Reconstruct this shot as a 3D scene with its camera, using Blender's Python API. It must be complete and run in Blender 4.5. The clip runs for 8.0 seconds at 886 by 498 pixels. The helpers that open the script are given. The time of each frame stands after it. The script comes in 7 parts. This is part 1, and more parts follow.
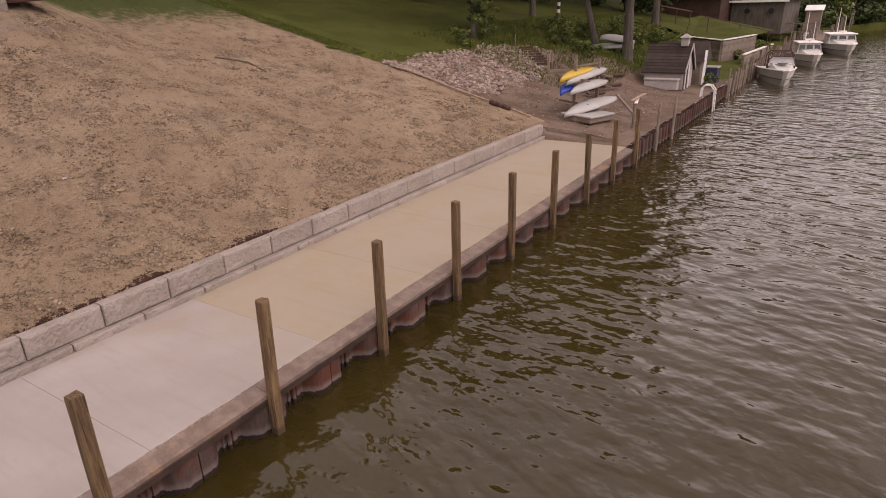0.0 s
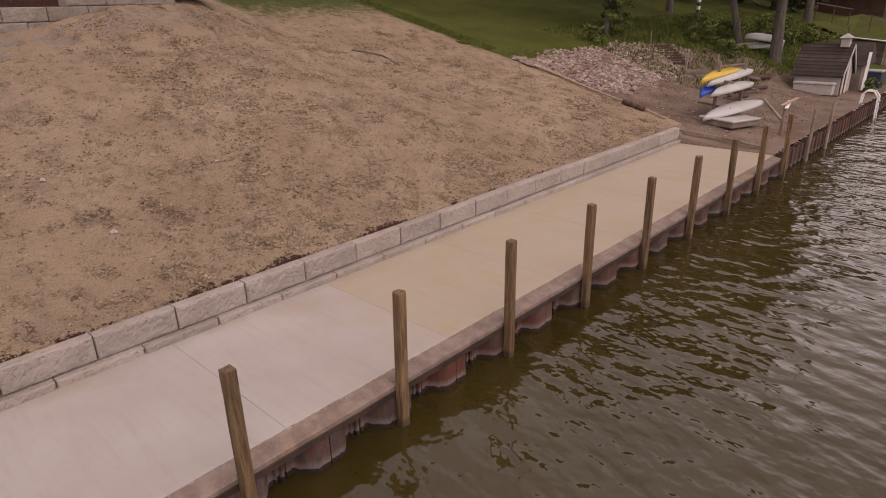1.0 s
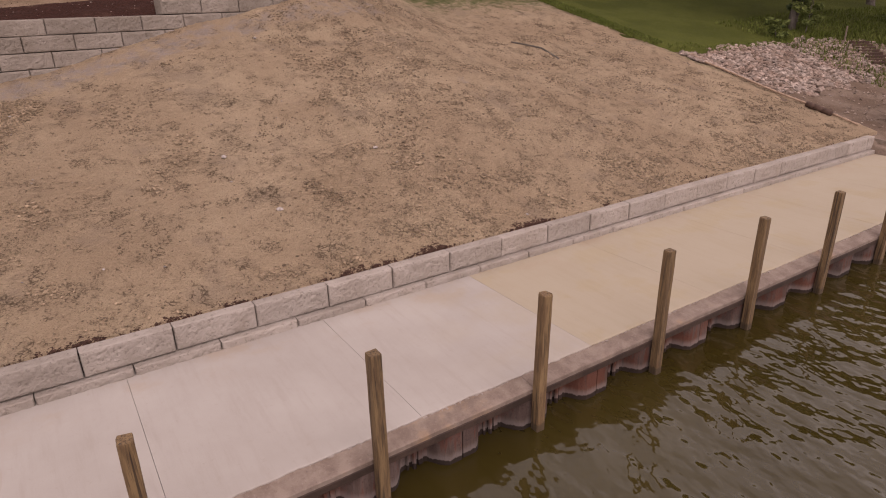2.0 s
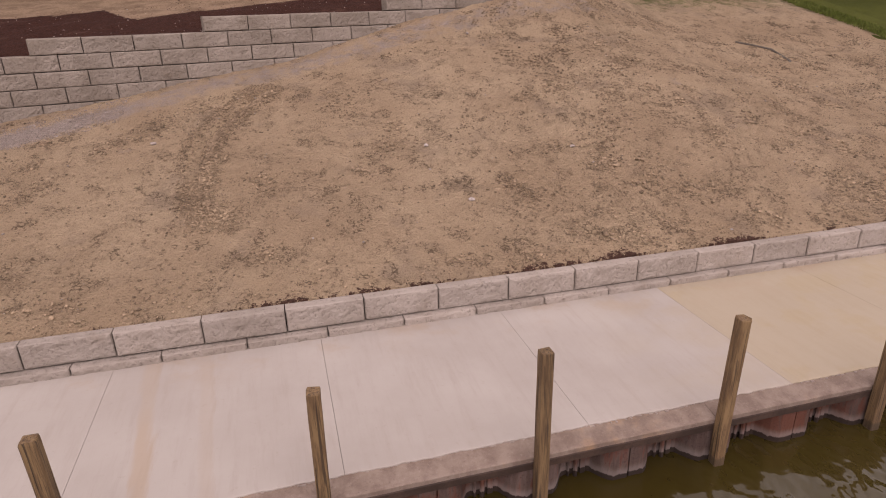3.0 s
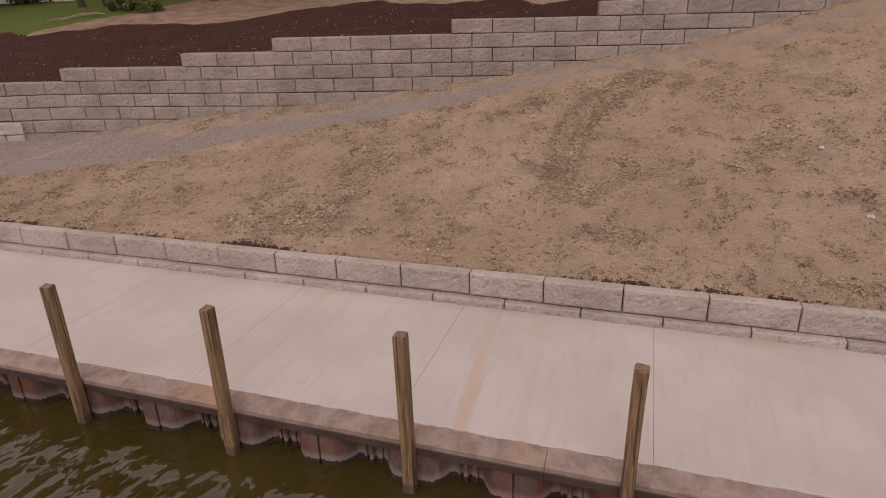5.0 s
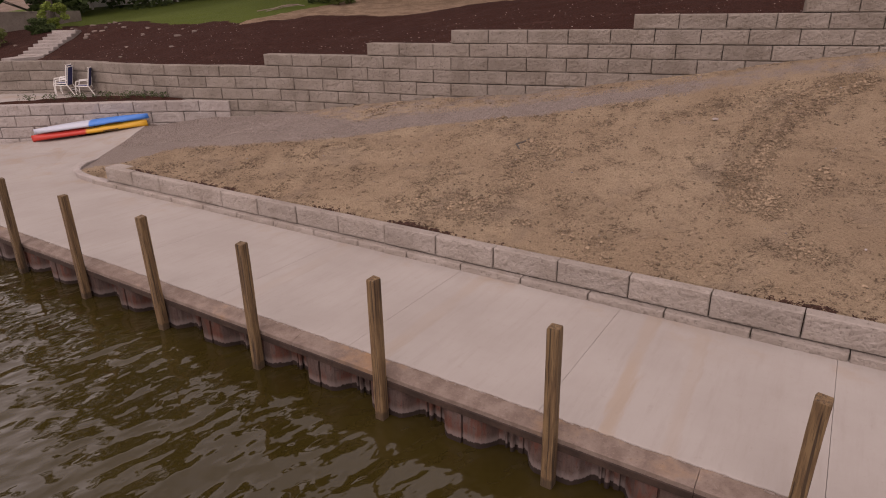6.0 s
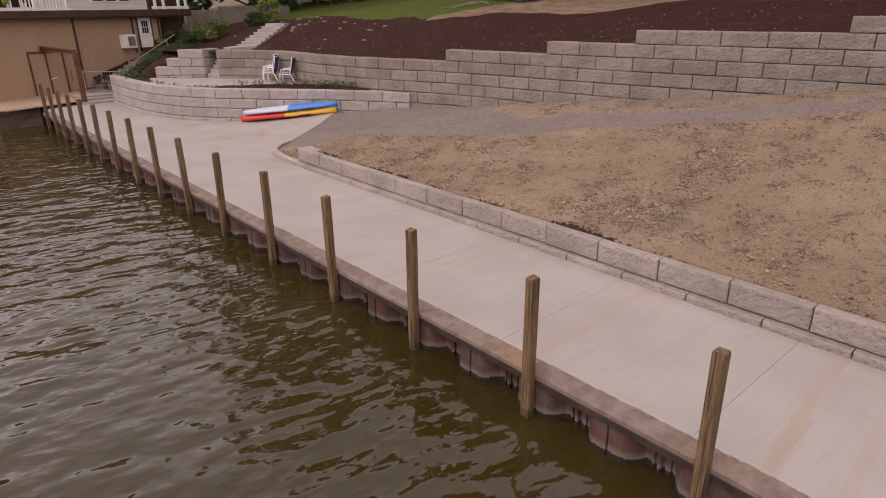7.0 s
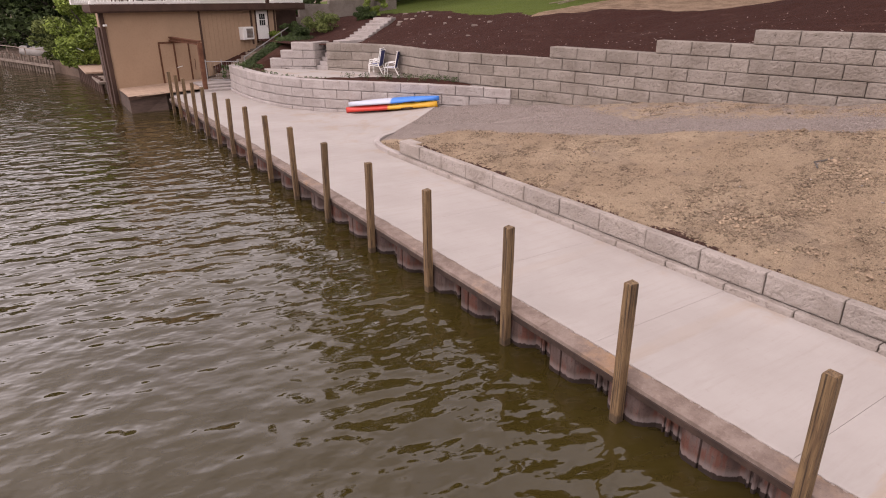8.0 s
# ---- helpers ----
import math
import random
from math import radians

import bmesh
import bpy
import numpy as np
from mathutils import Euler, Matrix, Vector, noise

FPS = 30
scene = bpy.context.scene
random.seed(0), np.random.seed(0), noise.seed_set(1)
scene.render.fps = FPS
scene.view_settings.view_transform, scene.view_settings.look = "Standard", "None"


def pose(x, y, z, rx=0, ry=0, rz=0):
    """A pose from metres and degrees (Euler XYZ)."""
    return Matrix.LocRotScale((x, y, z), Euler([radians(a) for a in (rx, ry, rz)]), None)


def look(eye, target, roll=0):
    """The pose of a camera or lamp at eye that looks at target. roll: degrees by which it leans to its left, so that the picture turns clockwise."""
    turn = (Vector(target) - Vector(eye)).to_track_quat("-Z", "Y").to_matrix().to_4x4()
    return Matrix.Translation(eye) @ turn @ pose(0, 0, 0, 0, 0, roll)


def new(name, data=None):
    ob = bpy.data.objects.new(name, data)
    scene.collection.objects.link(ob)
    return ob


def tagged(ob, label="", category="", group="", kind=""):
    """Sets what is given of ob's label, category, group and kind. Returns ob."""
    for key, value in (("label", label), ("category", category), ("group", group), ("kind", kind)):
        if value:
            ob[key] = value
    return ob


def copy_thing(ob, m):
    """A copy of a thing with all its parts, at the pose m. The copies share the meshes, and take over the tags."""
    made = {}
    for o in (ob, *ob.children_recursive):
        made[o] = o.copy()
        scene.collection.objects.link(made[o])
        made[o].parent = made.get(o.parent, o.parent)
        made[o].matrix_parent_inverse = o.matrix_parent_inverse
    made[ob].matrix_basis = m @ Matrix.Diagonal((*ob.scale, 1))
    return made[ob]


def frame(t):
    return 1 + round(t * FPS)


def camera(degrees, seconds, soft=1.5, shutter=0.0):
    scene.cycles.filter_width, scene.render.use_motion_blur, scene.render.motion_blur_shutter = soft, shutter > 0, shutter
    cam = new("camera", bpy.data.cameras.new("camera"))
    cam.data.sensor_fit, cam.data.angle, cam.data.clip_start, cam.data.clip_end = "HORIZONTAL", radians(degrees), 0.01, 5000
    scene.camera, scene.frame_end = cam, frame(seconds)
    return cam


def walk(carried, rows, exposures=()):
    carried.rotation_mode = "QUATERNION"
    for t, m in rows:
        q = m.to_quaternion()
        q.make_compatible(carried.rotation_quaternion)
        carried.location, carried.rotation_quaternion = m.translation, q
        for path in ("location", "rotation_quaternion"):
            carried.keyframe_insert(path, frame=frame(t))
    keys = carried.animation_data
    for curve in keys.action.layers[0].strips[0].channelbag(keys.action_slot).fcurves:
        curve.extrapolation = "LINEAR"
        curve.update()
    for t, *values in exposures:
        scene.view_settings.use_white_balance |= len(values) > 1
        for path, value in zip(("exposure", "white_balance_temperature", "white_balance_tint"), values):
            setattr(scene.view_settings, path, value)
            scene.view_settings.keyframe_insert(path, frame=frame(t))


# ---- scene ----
cam = camera(71.1, 8.0, soft=1.0)
PATH = [
    (0, (0.066, -5.988, 4.909), (1.625, -4.974, 4.175), -1.66),
    (0.5, (0.017, -5.738, 4.865), (1.493, -4.604, 4.132), -1.56),
    (1, (-0.028, -5.499, 4.879), (1.320, -4.217, 4.143), -1.38),
    (2.5, (-0.016, -5.226, 4.867), (0.749, -3.535, 4.122), -1.54),
    (3, (-0.024, -5.237, 4.836), (0.445, -3.439, 4.098), -1.55),
    (3.5, (-0.001, -5.241, 4.805), (0.185, -3.391, 4.067), -1.67),
    (4, (-0.053, -5.164, 4.681), (-0.136, -3.304, 3.952), -1.67),
    (4.5, (-0.128, -5.249, 4.638), (-0.463, -3.417, 3.910), -1.67),
    (6, (-0.294, -5.472, 4.543), (-1.306, -3.909, 3.813), -0.89),
    (6.5, (-0.321, -5.487, 4.531), (-1.519, -4.061, 3.802), -0.69),
    (7, (-0.300, -5.603, 4.597), (-1.689, -4.365, 3.863), -0.45),
    (7.5, (-0.274, -5.739, 4.673), (-1.792, -4.671, 3.930), -0.19),
    (8, (-0.267, -5.813, 4.685), (-1.822, -4.803, 3.936), -0.14),
]
EXPOSURES = [(0.0, -0.24, 7000, 31), (0.5, -0.34, 7000, 31), (1.0, -0.34, 7000, 31), (2.5, -0.06, 6900, 30), (4.0, -0.04, 6850, 29), (4.5, -0.14, 6850, 29), (6.0, -0.45, 7000, 31), (6.5, -0.42, 6900, 30), (7.5, 0.06, 6600, 27), (8.0, 0.22, 6550, 27)]
walk(cam, [(t, look(eye, target, roll)) for t, eye, target, roll in PATH], EXPOSURES)

# ---- world, sun ----
world = bpy.data.worlds.new("world")
scene.world = world
world.use_nodes = True
wn, wl = world.node_tree.nodes, world.node_tree.links
sky = wn.new("ShaderNodeTexSky")
sky.sky_type = "NISHITA"
sky.sun_disc = False
sky.sun_elevation, sky.sun_rotation = radians(52), radians(200)
sky.dust_density, sky.air_density = 4.0, 1.0
grey = wn.new("ShaderNodeHueSaturation")
grey.inputs["Saturation"].default_value = 0.18
wl.new(sky.outputs["Color"], grey.inputs["Color"])
# thin overcast, with soft cloud
way = wn.new("ShaderNodeTexCoord")
axes = wn.new("ShaderNodeSeparateXYZ")
wl.new(way.outputs["Generated"], axes.inputs["Vector"])
lift = wn.new("ShaderNodeMapRange")
for socket, value in (("From Min", 0.0), ("From Max", 1.0), ("To Min", 1.6), ("To Max", 1.45)):
    lift.inputs[socket].default_value = value
wl.new(axes.outputs["Z"], lift.inputs["Value"])
cloud = wn.new("ShaderNodeTexNoise")
cloud.inputs["Scale"].default_value, cloud.inputs["Detail"].default_value = 2.6, 5.0
wl.new(way.outputs["Generated"], cloud.inputs["Vector"])
puff = wn.new("ShaderNodeMapRange")
for socket, value in (("From Min", 0.3), ("From Max", 0.7), ("To Min", 0.72), ("To Max", 1.26)):
    puff.inputs[socket].default_value = value
wl.new(cloud.outputs["Fac"], puff.inputs["Value"])
both = wn.new("ShaderNodeMath")
both.operation = "MULTIPLY"
wl.new(lift.outputs["Result"], both.inputs[0])
wl.new(puff.outputs["Result"], both.inputs[1])
cover_ = wn.new("ShaderNodeMix")
cover_.data_type = "RGBA"
cover_.inputs[0].default_value, cover_.inputs[7].default_value = 0.7, (6.25, 6.0, 5.7, 1.0)
wl.new(grey.outputs["Color"], cover_.inputs[6])
veil = wn.new("ShaderNodeVectorMath")
veil.operation = "SCALE"
wl.new(cover_.outputs[2], veil.inputs[0])
wl.new(both.outputs[0], veil.inputs["Scale"])
wl.new(veil.outputs["Vector"], wn["Background"].inputs["Color"])
wn["Background"].inputs["Strength"].default_value = 0.185
sun = new("sun", bpy.data.lights.new("sun", "SUN"))
sun.data.energy, sun.data.angle, sun.data.color = 0.45, radians(20), (1.0, 0.95, 0.88)
sun.matrix_world = look((0, 0, 60), (0 - 14, 0 + 36, 60 - 50))

# ---- mesh helpers ----
class Shape:
    """Collects vertices and faces of one part."""

    def __init__(self):
        self.v, self.f = [], []

    def add(self, vs, fs):
        n = len(self.v)
        self.v += [tuple(p) for p in vs]
        self.f += [tuple(i + n for i in f) for f in fs]
        return self

    def box(self, x0, y0, z0, x1, y1, z1, c=0.0):
        """A box with chamfered edges."""
        if c <= 0:
            vs = [(x, y, z) for x in (x0, x1) for y in (y0, y1) for z in (z0, z1)]
            return self.add(vs, [(0, 1, 3, 2), (4, 6, 7, 5), (0, 4, 5, 1), (2, 3, 7, 6), (0, 2, 6, 4), (1, 5, 7, 3)])
        lo, hi = (x0, y0, z0), (x1, y1, z1)
        vs, at = [], {}
        for k in range(8):
            bits = (k >> 2 & 1, k >> 1 & 1, k & 1)
            for a in range(3):
                p = [hi[i] if bits[i] else lo[i] for i in range(3)]
                for i in range(3):
                    if i != a:
                        p[i] += -c if bits[i] else c
                at[bits, a] = len(vs)
                vs.append(p)
        fs = []
        for a in range(3):
            b, d = (a + 1) % 3, (a + 2) % 3
            for side in (0, 1):
                ring = []
                for q in ((0, 0), (1, 0), (1, 1), (0, 1)):
                    bits = [0, 0, 0]
                    bits[a], bits[b], bits[d] = side, q[0], q[1]
                    ring.append(at[tuple(bits), a])
                fs.append(tuple(ring if side else ring[::-1]))
            for q in ((0, 0), (0, 1), (1, 1), (1, 0)):
                k0, k1 = [0, 0, 0], [0, 0, 0]
                k0[b], k0[d], k1[b], k1[d], k1[a] = q[0], q[1], q[0], q[1], 1
                k0, k1 = tuple(k0), tuple(k1)
                ring = (at[k0, b], at[k1, b], at[k1, d], at[k0, d])
                fs.append(ring if q in ((0, 0), (1, 1)) else ring[::-1])
        for k in range(8):
            bits = (k >> 2 & 1, k >> 1 & 1, k & 1)
            ring = (at[bits, 0], at[bits, 1], at[bits, 2])
            fs.append(ring if sum(bits) % 2 else ring[::-1])
        return self.add(vs, fs)

    def rod(self, p, q, r0, r1=None, n=8):
        """A tapered round bar from p to q."""
        r1 = r0 if r1 is None else r1
        p, q = Vector(p), Vector(q)
        turn = (q - p).to_track_quat("Z", "Y").to_matrix()
        ring = [turn @ Vector((math.cos(a), math.sin(a), 0)) for a in (2 * math.pi * i / n for i in range(n))]
        vs = [p + w * r0 for w in ring] + [q + w * r1 for w in ring]
        fs = [(i, (i + 1) % n, n + (i + 1) % n, n + i) for i in range(n)]
        return self.add(vs, fs + [tuple(range(n))[::-1], tuple(range(n, 2 * n))])

    def tube(self, pts, r, n=8):
        for a, b in zip(pts, pts[1:]):
            self.rod(a, b, r, r, n)
        return self

    def beam(self, p, q, w, h, c=0.0):
        """A squared bar of width w and height h from p to q."""
        p, q = Vector(p), Vector(q)
        t = Shape().box(-w / 2, -h / 2, 0, w / 2, h / 2, (q - p).length, c)
        side = Vector((0, 0, 1)).cross(q - p)
        side = side.normalized() if side.length > 1e-4 else Vector((1, 0, 0))
        up = (q - p).normalized().cross(side)
        m = Matrix((side, up, (q - p).normalized())).transposed()
        return self.add([p + m @ Vector(v) for v in t.v], t.f)

    def loft(self, rings, caps=True):
        n = len(rings[0])
        vs = [p for r in rings for p in r]
        fs = [(k * n + i, k * n + (i + 1) % n, (k + 1) * n + (i + 1) % n, (k + 1) * n + i) for k in range(len(rings) - 1) for i in range(n)]
        if caps:
            fs += [tuple(range(n))[::-1], tuple(range((len(rings) - 1) * n, len(rings) * n))]
        return self.add(vs, fs)

    def sheet(self, xs, ys, z):
        n = len(ys)
        vs = [(x, y, z(x, y)) for x in xs for y in ys]
        return self.add(vs, [(i * n + j, (i + 1) * n + j, (i + 1) * n + j + 1, i * n + j + 1) for i in range(len(xs) - 1) for j in range(n - 1)])

    def moved(self, m):
        self.v = [tuple(m @ Vector(p)) for p in self.v]
        return self

    def mesh(self, name, material, smooth=False):
        me = bpy.data.meshes.new(name)
        me.from_pydata(self.v, [], self.f)
        me.materials.append(material)
        if smooth:
            me.polygons.foreach_set("use_smooth", [True] * len(me.polygons))
        me.update()
        return me


def part(name, shape, material, parent=None, label="", smooth=False):
    ob = new(name, shape.mesh(name, material, smooth))
    ob.parent = parent
    return tagged(ob, label)


def thing(name, label, category, m=None, group="", kind=""):
    ob = new(name)
    ob.empty_display_size = 0.2
    if m is not None:
        ob.matrix_basis = m
    return tagged(ob, label, category, group, kind)


def fbm(x, y, scale=1.0, octaves=4, seed=0.0):
    return noise.fractal(Vector((x * scale, y * scale, seed)), 1.0, 2.0, octaves)


# ---- materials ----
def start(name):
    m = bpy.data.materials.new(name)
    m.use_nodes = True
    return m, m.node_tree.nodes, m.node_tree.links, m.node_tree.nodes["Principled BSDF"]


def noise_node(n, l, scale, detail=4.0, rough=0.6, stretch=None, source=None):
    t = n.new("ShaderNodeTexNoise")
    t.inputs["Scale"].default_value, t.inputs["Detail"].default_value, t.inputs["Roughness"].default_value = scale, detail, rough
    if source is None:
        source = n.new("ShaderNodeNewGeometry").outputs["Position"]
    if stretch:
        mp = n.new("ShaderNodeMapping")
        mp.inputs["Scale"].default_value = stretch
        l.new(source, mp.inputs["Vector"])
        source = mp.outputs["Vector"]
    l.new(source, t.inputs["Vector"])
    return t.outputs["Fac"]


def steps(n, l, fac, lo, hi):
    r = n.new("ShaderNodeMapRange")
    r.interpolation_type = "SMOOTHSTEP"
    r.inputs["From Min"].default_value, r.inputs["From Max"].default_value = lo, hi
    l.new(fac, r.inputs["Value"])
    return r.outputs["Result"]


def blend(n, l, fac, a, b, mode="MIX"):
    x = n.new("ShaderNodeMix")
    x.data_type, x.blend_type = "RGBA", mode
    for socket, value in ((x.inputs[0], fac), (x.inputs[6], a), (x.inputs[7], b)):
        if isinstance(value, (int, float)):
            socket.default_value = value
        elif isinstance(value, tuple):
            socket.default_value = (*value, 1.0)
        else:
            l.new(value, socket)
    return x.outputs[2]


def times(n, l, a, b, op="MULTIPLY"):
    x = n.new("ShaderNodeMath")
    x.operation = op
    for socket, value in zip(x.inputs, (a, b)):
        if isinstance(value, (int, float)):
            socket.default_value = value
        else:
            l.new(value, socket)
    return x.outputs[0]


def relief(n, l, bsdf, height, strength, distance):
    b = n.new("ShaderNodeBump")
    b.inputs["Strength"].default_value, b.inputs["Distance"].default_value = strength, distance
    l.new(height, b.inputs["Height"])
    l.new(b.outputs["Normal"], bsdf.inputs["Normal"])


def vary(n, l, col, amount):
    """Makes each object or loose piece a little lighter or darker."""
    info = n.new("ShaderNodeObjectInfo")
    h = n.new("ShaderNodeHueSaturation")
    r = n.new("ShaderNodeMapRange")
    r.inputs["To Min"].default_value, r.inputs["To Max"].default_value = 1 - amount, 1 + amount
    l.new(info.outputs["Random"], r.inputs["Value"])
    l.new(r.outputs["Result"], h.inputs["Value"])
    l.new(col, h.inputs["Color"])
    return h.outputs["Color"]


def islands(n, l, col, amount):
    geo = n.new("ShaderNodeNewGeometry")
    h = n.new("ShaderNodeHueSaturation")
    r = n.new("ShaderNodeMapRange")
    r.inputs["To Min"].default_value, r.inputs["To Max"].default_value = 1 - amount, 1 + amount
    l.new(geo.outputs["Random Per Island"], r.inputs["Value"])
    l.new(r.outputs["Result"], h.inputs["Value"])
    l.new(col, h.inputs["Color"])
    return h.outputs["Color"]


def surface(name, a, b, c, s1=1.0, s2=20.0, rough=0.8, bump=0.3, dist=0.01, metal=0.0, stretch=None, random_=0.0, island=0.0, spec=0.3, mix=0.5):
    """a and b in large patches, c as fine grain, with relief from the grain."""
    m, n, l, p = start(name)
    big = noise_node(n, l, s1, 5, 0.6, stretch)
    fine = noise_node(n, l, s2, 6, 0.7, stretch)
    col = blend(n, l, steps(n, l, big, 0.35, 0.65), a, b)
    col = blend(n, l, times(n, l, steps(n, l, fine, 0.42, 0.68), mix), col, c)
    if random_:
        col = vary(n, l, col, random_)
    if island:
        col = islands(n, l, col, island)
    l.new(col, p.inputs["Base Color"])
    p.inputs["Roughness"].default_value, p.inputs["Metallic"].default_value = rough, metal
    p.inputs["Specular IOR Level"].default_value = spec
    if bump:
        relief(n, l, p, times(n, l, fine, times(n, l, big, 0.6), "ADD"), bump, dist)
    return m


def soil_material():
    """Bare graded soil with gravel, dark mulch and thin grass where the cover masks say."""
    m, n, l, p = start("soil")
    cover = n.new("ShaderNodeAttribute")
    cover.attribute_name = "cover"
    sep = n.new("ShaderNodeSeparateColor")
    l.new(cover.outputs["Color"], sep.inputs["Color"])
    big = noise_node(n, l, 0.35, 4, 0.6)
    mid = noise_node(n, l, 2.6, 6, 0.65)
    fine = noise_node(n, l, 22.0, 6, 0.7)
    grit = noise_node(n, l, 70.0, 3, 0.7)
    lump = noise_node(n, l, 9.0, 4, 0.65)
    flake = noise_node(n, l, 31.0, 3, 0.6)
    crust = noise_node(n, l, 1.3, 4, 0.65)
    soil = blend(n, l, steps(n, l, big, 0.35, 0.68), (0.425, 0.306, 0.2), (0.515, 0.386, 0.259))
    patch = noise_node(n, l, 0.75, 4, 0.6)
    soil = blend(n, l, times(n, l, steps(n, l, mid, 0.52, 0.7), 0.3), soil, (0.25, 0.172, 0.112))
    soil = blend(n, l, times(n, l, steps(n, l, patch, 0.54, 0.68), 0.38), soil, (0.255, 0.196, 0.155))
    where = steps(n, l, crust, 0.49, 0.62)
    # dark flecks: shade among small clods, painted into the soil colour
    soil = blend(n, l, times(n, l, times(n, l, steps(n, l, lump, 0.55, 0.6), 0.4), times(n, l, where, 0.12, "MAXIMUM")), soil, (0.17, 0.117, 0.078))
    soil = blend(n, l, times(n, l, times(n, l, steps(n, l, fine, 0.56, 0.61), 0.7), times(n, l, where, 0.2, "MAXIMUM")), soil, (0.11, 0.073, 0.048))
    soil = blend(n, l, times(n, l, steps(n, l, flake, 0.56, 0.6), 0.5), soil, (0.43, 0.325, 0.212))
    # crumbled crust: small clods, the shade in the gaps between them painted dark
    warp = n.new("ShaderNodeMix")
    warp.data_type = "VECTOR"
    warp.inputs[0].default_value = 0.12
    bend = n.new("ShaderNodeTexNoise")
    bend.inputs["Scale"].default_value, bend.inputs["Detail"].default_value = 5.0, 3.0
    place_ = n.new("ShaderNodeNewGeometry").outputs["Position"]
    l.new(place_, bend.inputs["Vector"])
    l.new(place_, warp.inputs[4])
    l.new(bend.outputs["Color"], warp.inputs[5])
    cell = n.new("ShaderNodeTexVoronoi")
    cell.feature = "DISTANCE_TO_EDGE"
    cell.inputs["Scale"].default_value = 15.0
    l.new(warp.outputs[1], cell.inputs["Vector"])
    clods_ = steps(n, l, noise_node(n, l, 2.1, 4, 0.65, (1.0, 0.7, 1.0)), 0.53, 0.61)
    gap = times(n, l, times(n, l, steps(n, l, cell.outputs["Distance"], 0.16, 0.03), clods_), steps(n, l, lump, 0.42, 0.54))
    soil = blend(n, l, times(n, l, gap, 0.8), soil, (0.085, 0.056, 0.036))
    speck = noise_node(n, l, 44.0, 3, 0.6)
    soil = blend(n, l, times(n, l, steps(n, l, speck, 0.56, 0.62), 0.5), soil, (0.2, 0.14, 0.09))
    soil = blend(n, l, times(n, l, steps(n, l, speck, 0.43, 0.37), 0.4), soil, (0.52, 0.4, 0.275))
    furrow = n.new("ShaderNodeTexNoise")
    for socket, value in (("Scale", 4.6), ("Detail", 3.0), ("Roughness", 0.6), ("Distortion", 1.2)):
        furrow.inputs[socket].default_value = value
    l.new(place_, furrow.inputs["Vector"])
    crack = steps(n, l, times(n, l, times(n, l, furrow.outputs["Fac"], 0.5, "SUBTRACT"), 0.0, "ABSOLUTE"), 0.02, 0.004)
    crack = times(n, l, crack, steps(n, l, crust, 0.52, 0.62))
    # shade down in the cracks, put into the colour as dark lines
    soil = blend(n, l, times(n, l, crack, 0.6), soil, (0.11, 0.073, 0.047))
    soil = blend(n, l, times(n, l, steps(n, l, grit, 0.6, 0.75), 0.45), soil, (0.42, 0.33, 0.23))
    grav = blend(n, l, steps(n, l, grit, 0.35, 0.65), (0.275, 0.22, 0.186), (0.46, 0.385, 0.34))
    rough_edge = times(n, l, times(n, l, mid, 0.9), times(n, l, fine, 0.4), "ADD")
    edge = times(n, l, sep.outputs["Red"], rough_edge, "ADD")
    col = blend(n, l, steps(n, l, edge, 0.95, 1.3), soil, grav)
    mulch = blend(n, l, steps(n, l, fine, 0.35, 0.65), (0.055, 0.028, 0.02), (0.12, 0.063, 0.046))
    crumbs = times(n, l, times(n, l, lump, 1.1), times(n, l, flake, 0.7), "ADD")
    edge = times(n, l, sep.outputs["Green"], crumbs, "ADD")
    col = blend(n, l, steps(n, l, edge, 1.4, 1.5), col, mulch)
    grass = blend(n, l, steps(n, l, fine, 0.35, 0.65), (0.07, 0.1, 0.028), (0.14, 0.15, 0.05))
    edge = times(n, l, sep.outputs["Blue"], rough_edge, "ADD")
    col = blend(n, l, steps(n, l, edge, 0.9, 1.35), col, grass)
    l.new(col, p.inputs["Base Color"])
    p.inputs["Roughness"].default_value = 0.95
    p.inputs["Specular IOR Level"].default_value = 0.15
    h = times(n, l, times(n, l, lump, 1.2), times(n, l, times(n, l, fine, 0.9), times(n, l, grit, 0.25), "ADD"), "ADD")
    relief(n, l, p, times(n, l, h, times(n, l, times(n, l, crack, gap, "ADD"), -0.6), "ADD"), 1.0, 0.15)
    return m


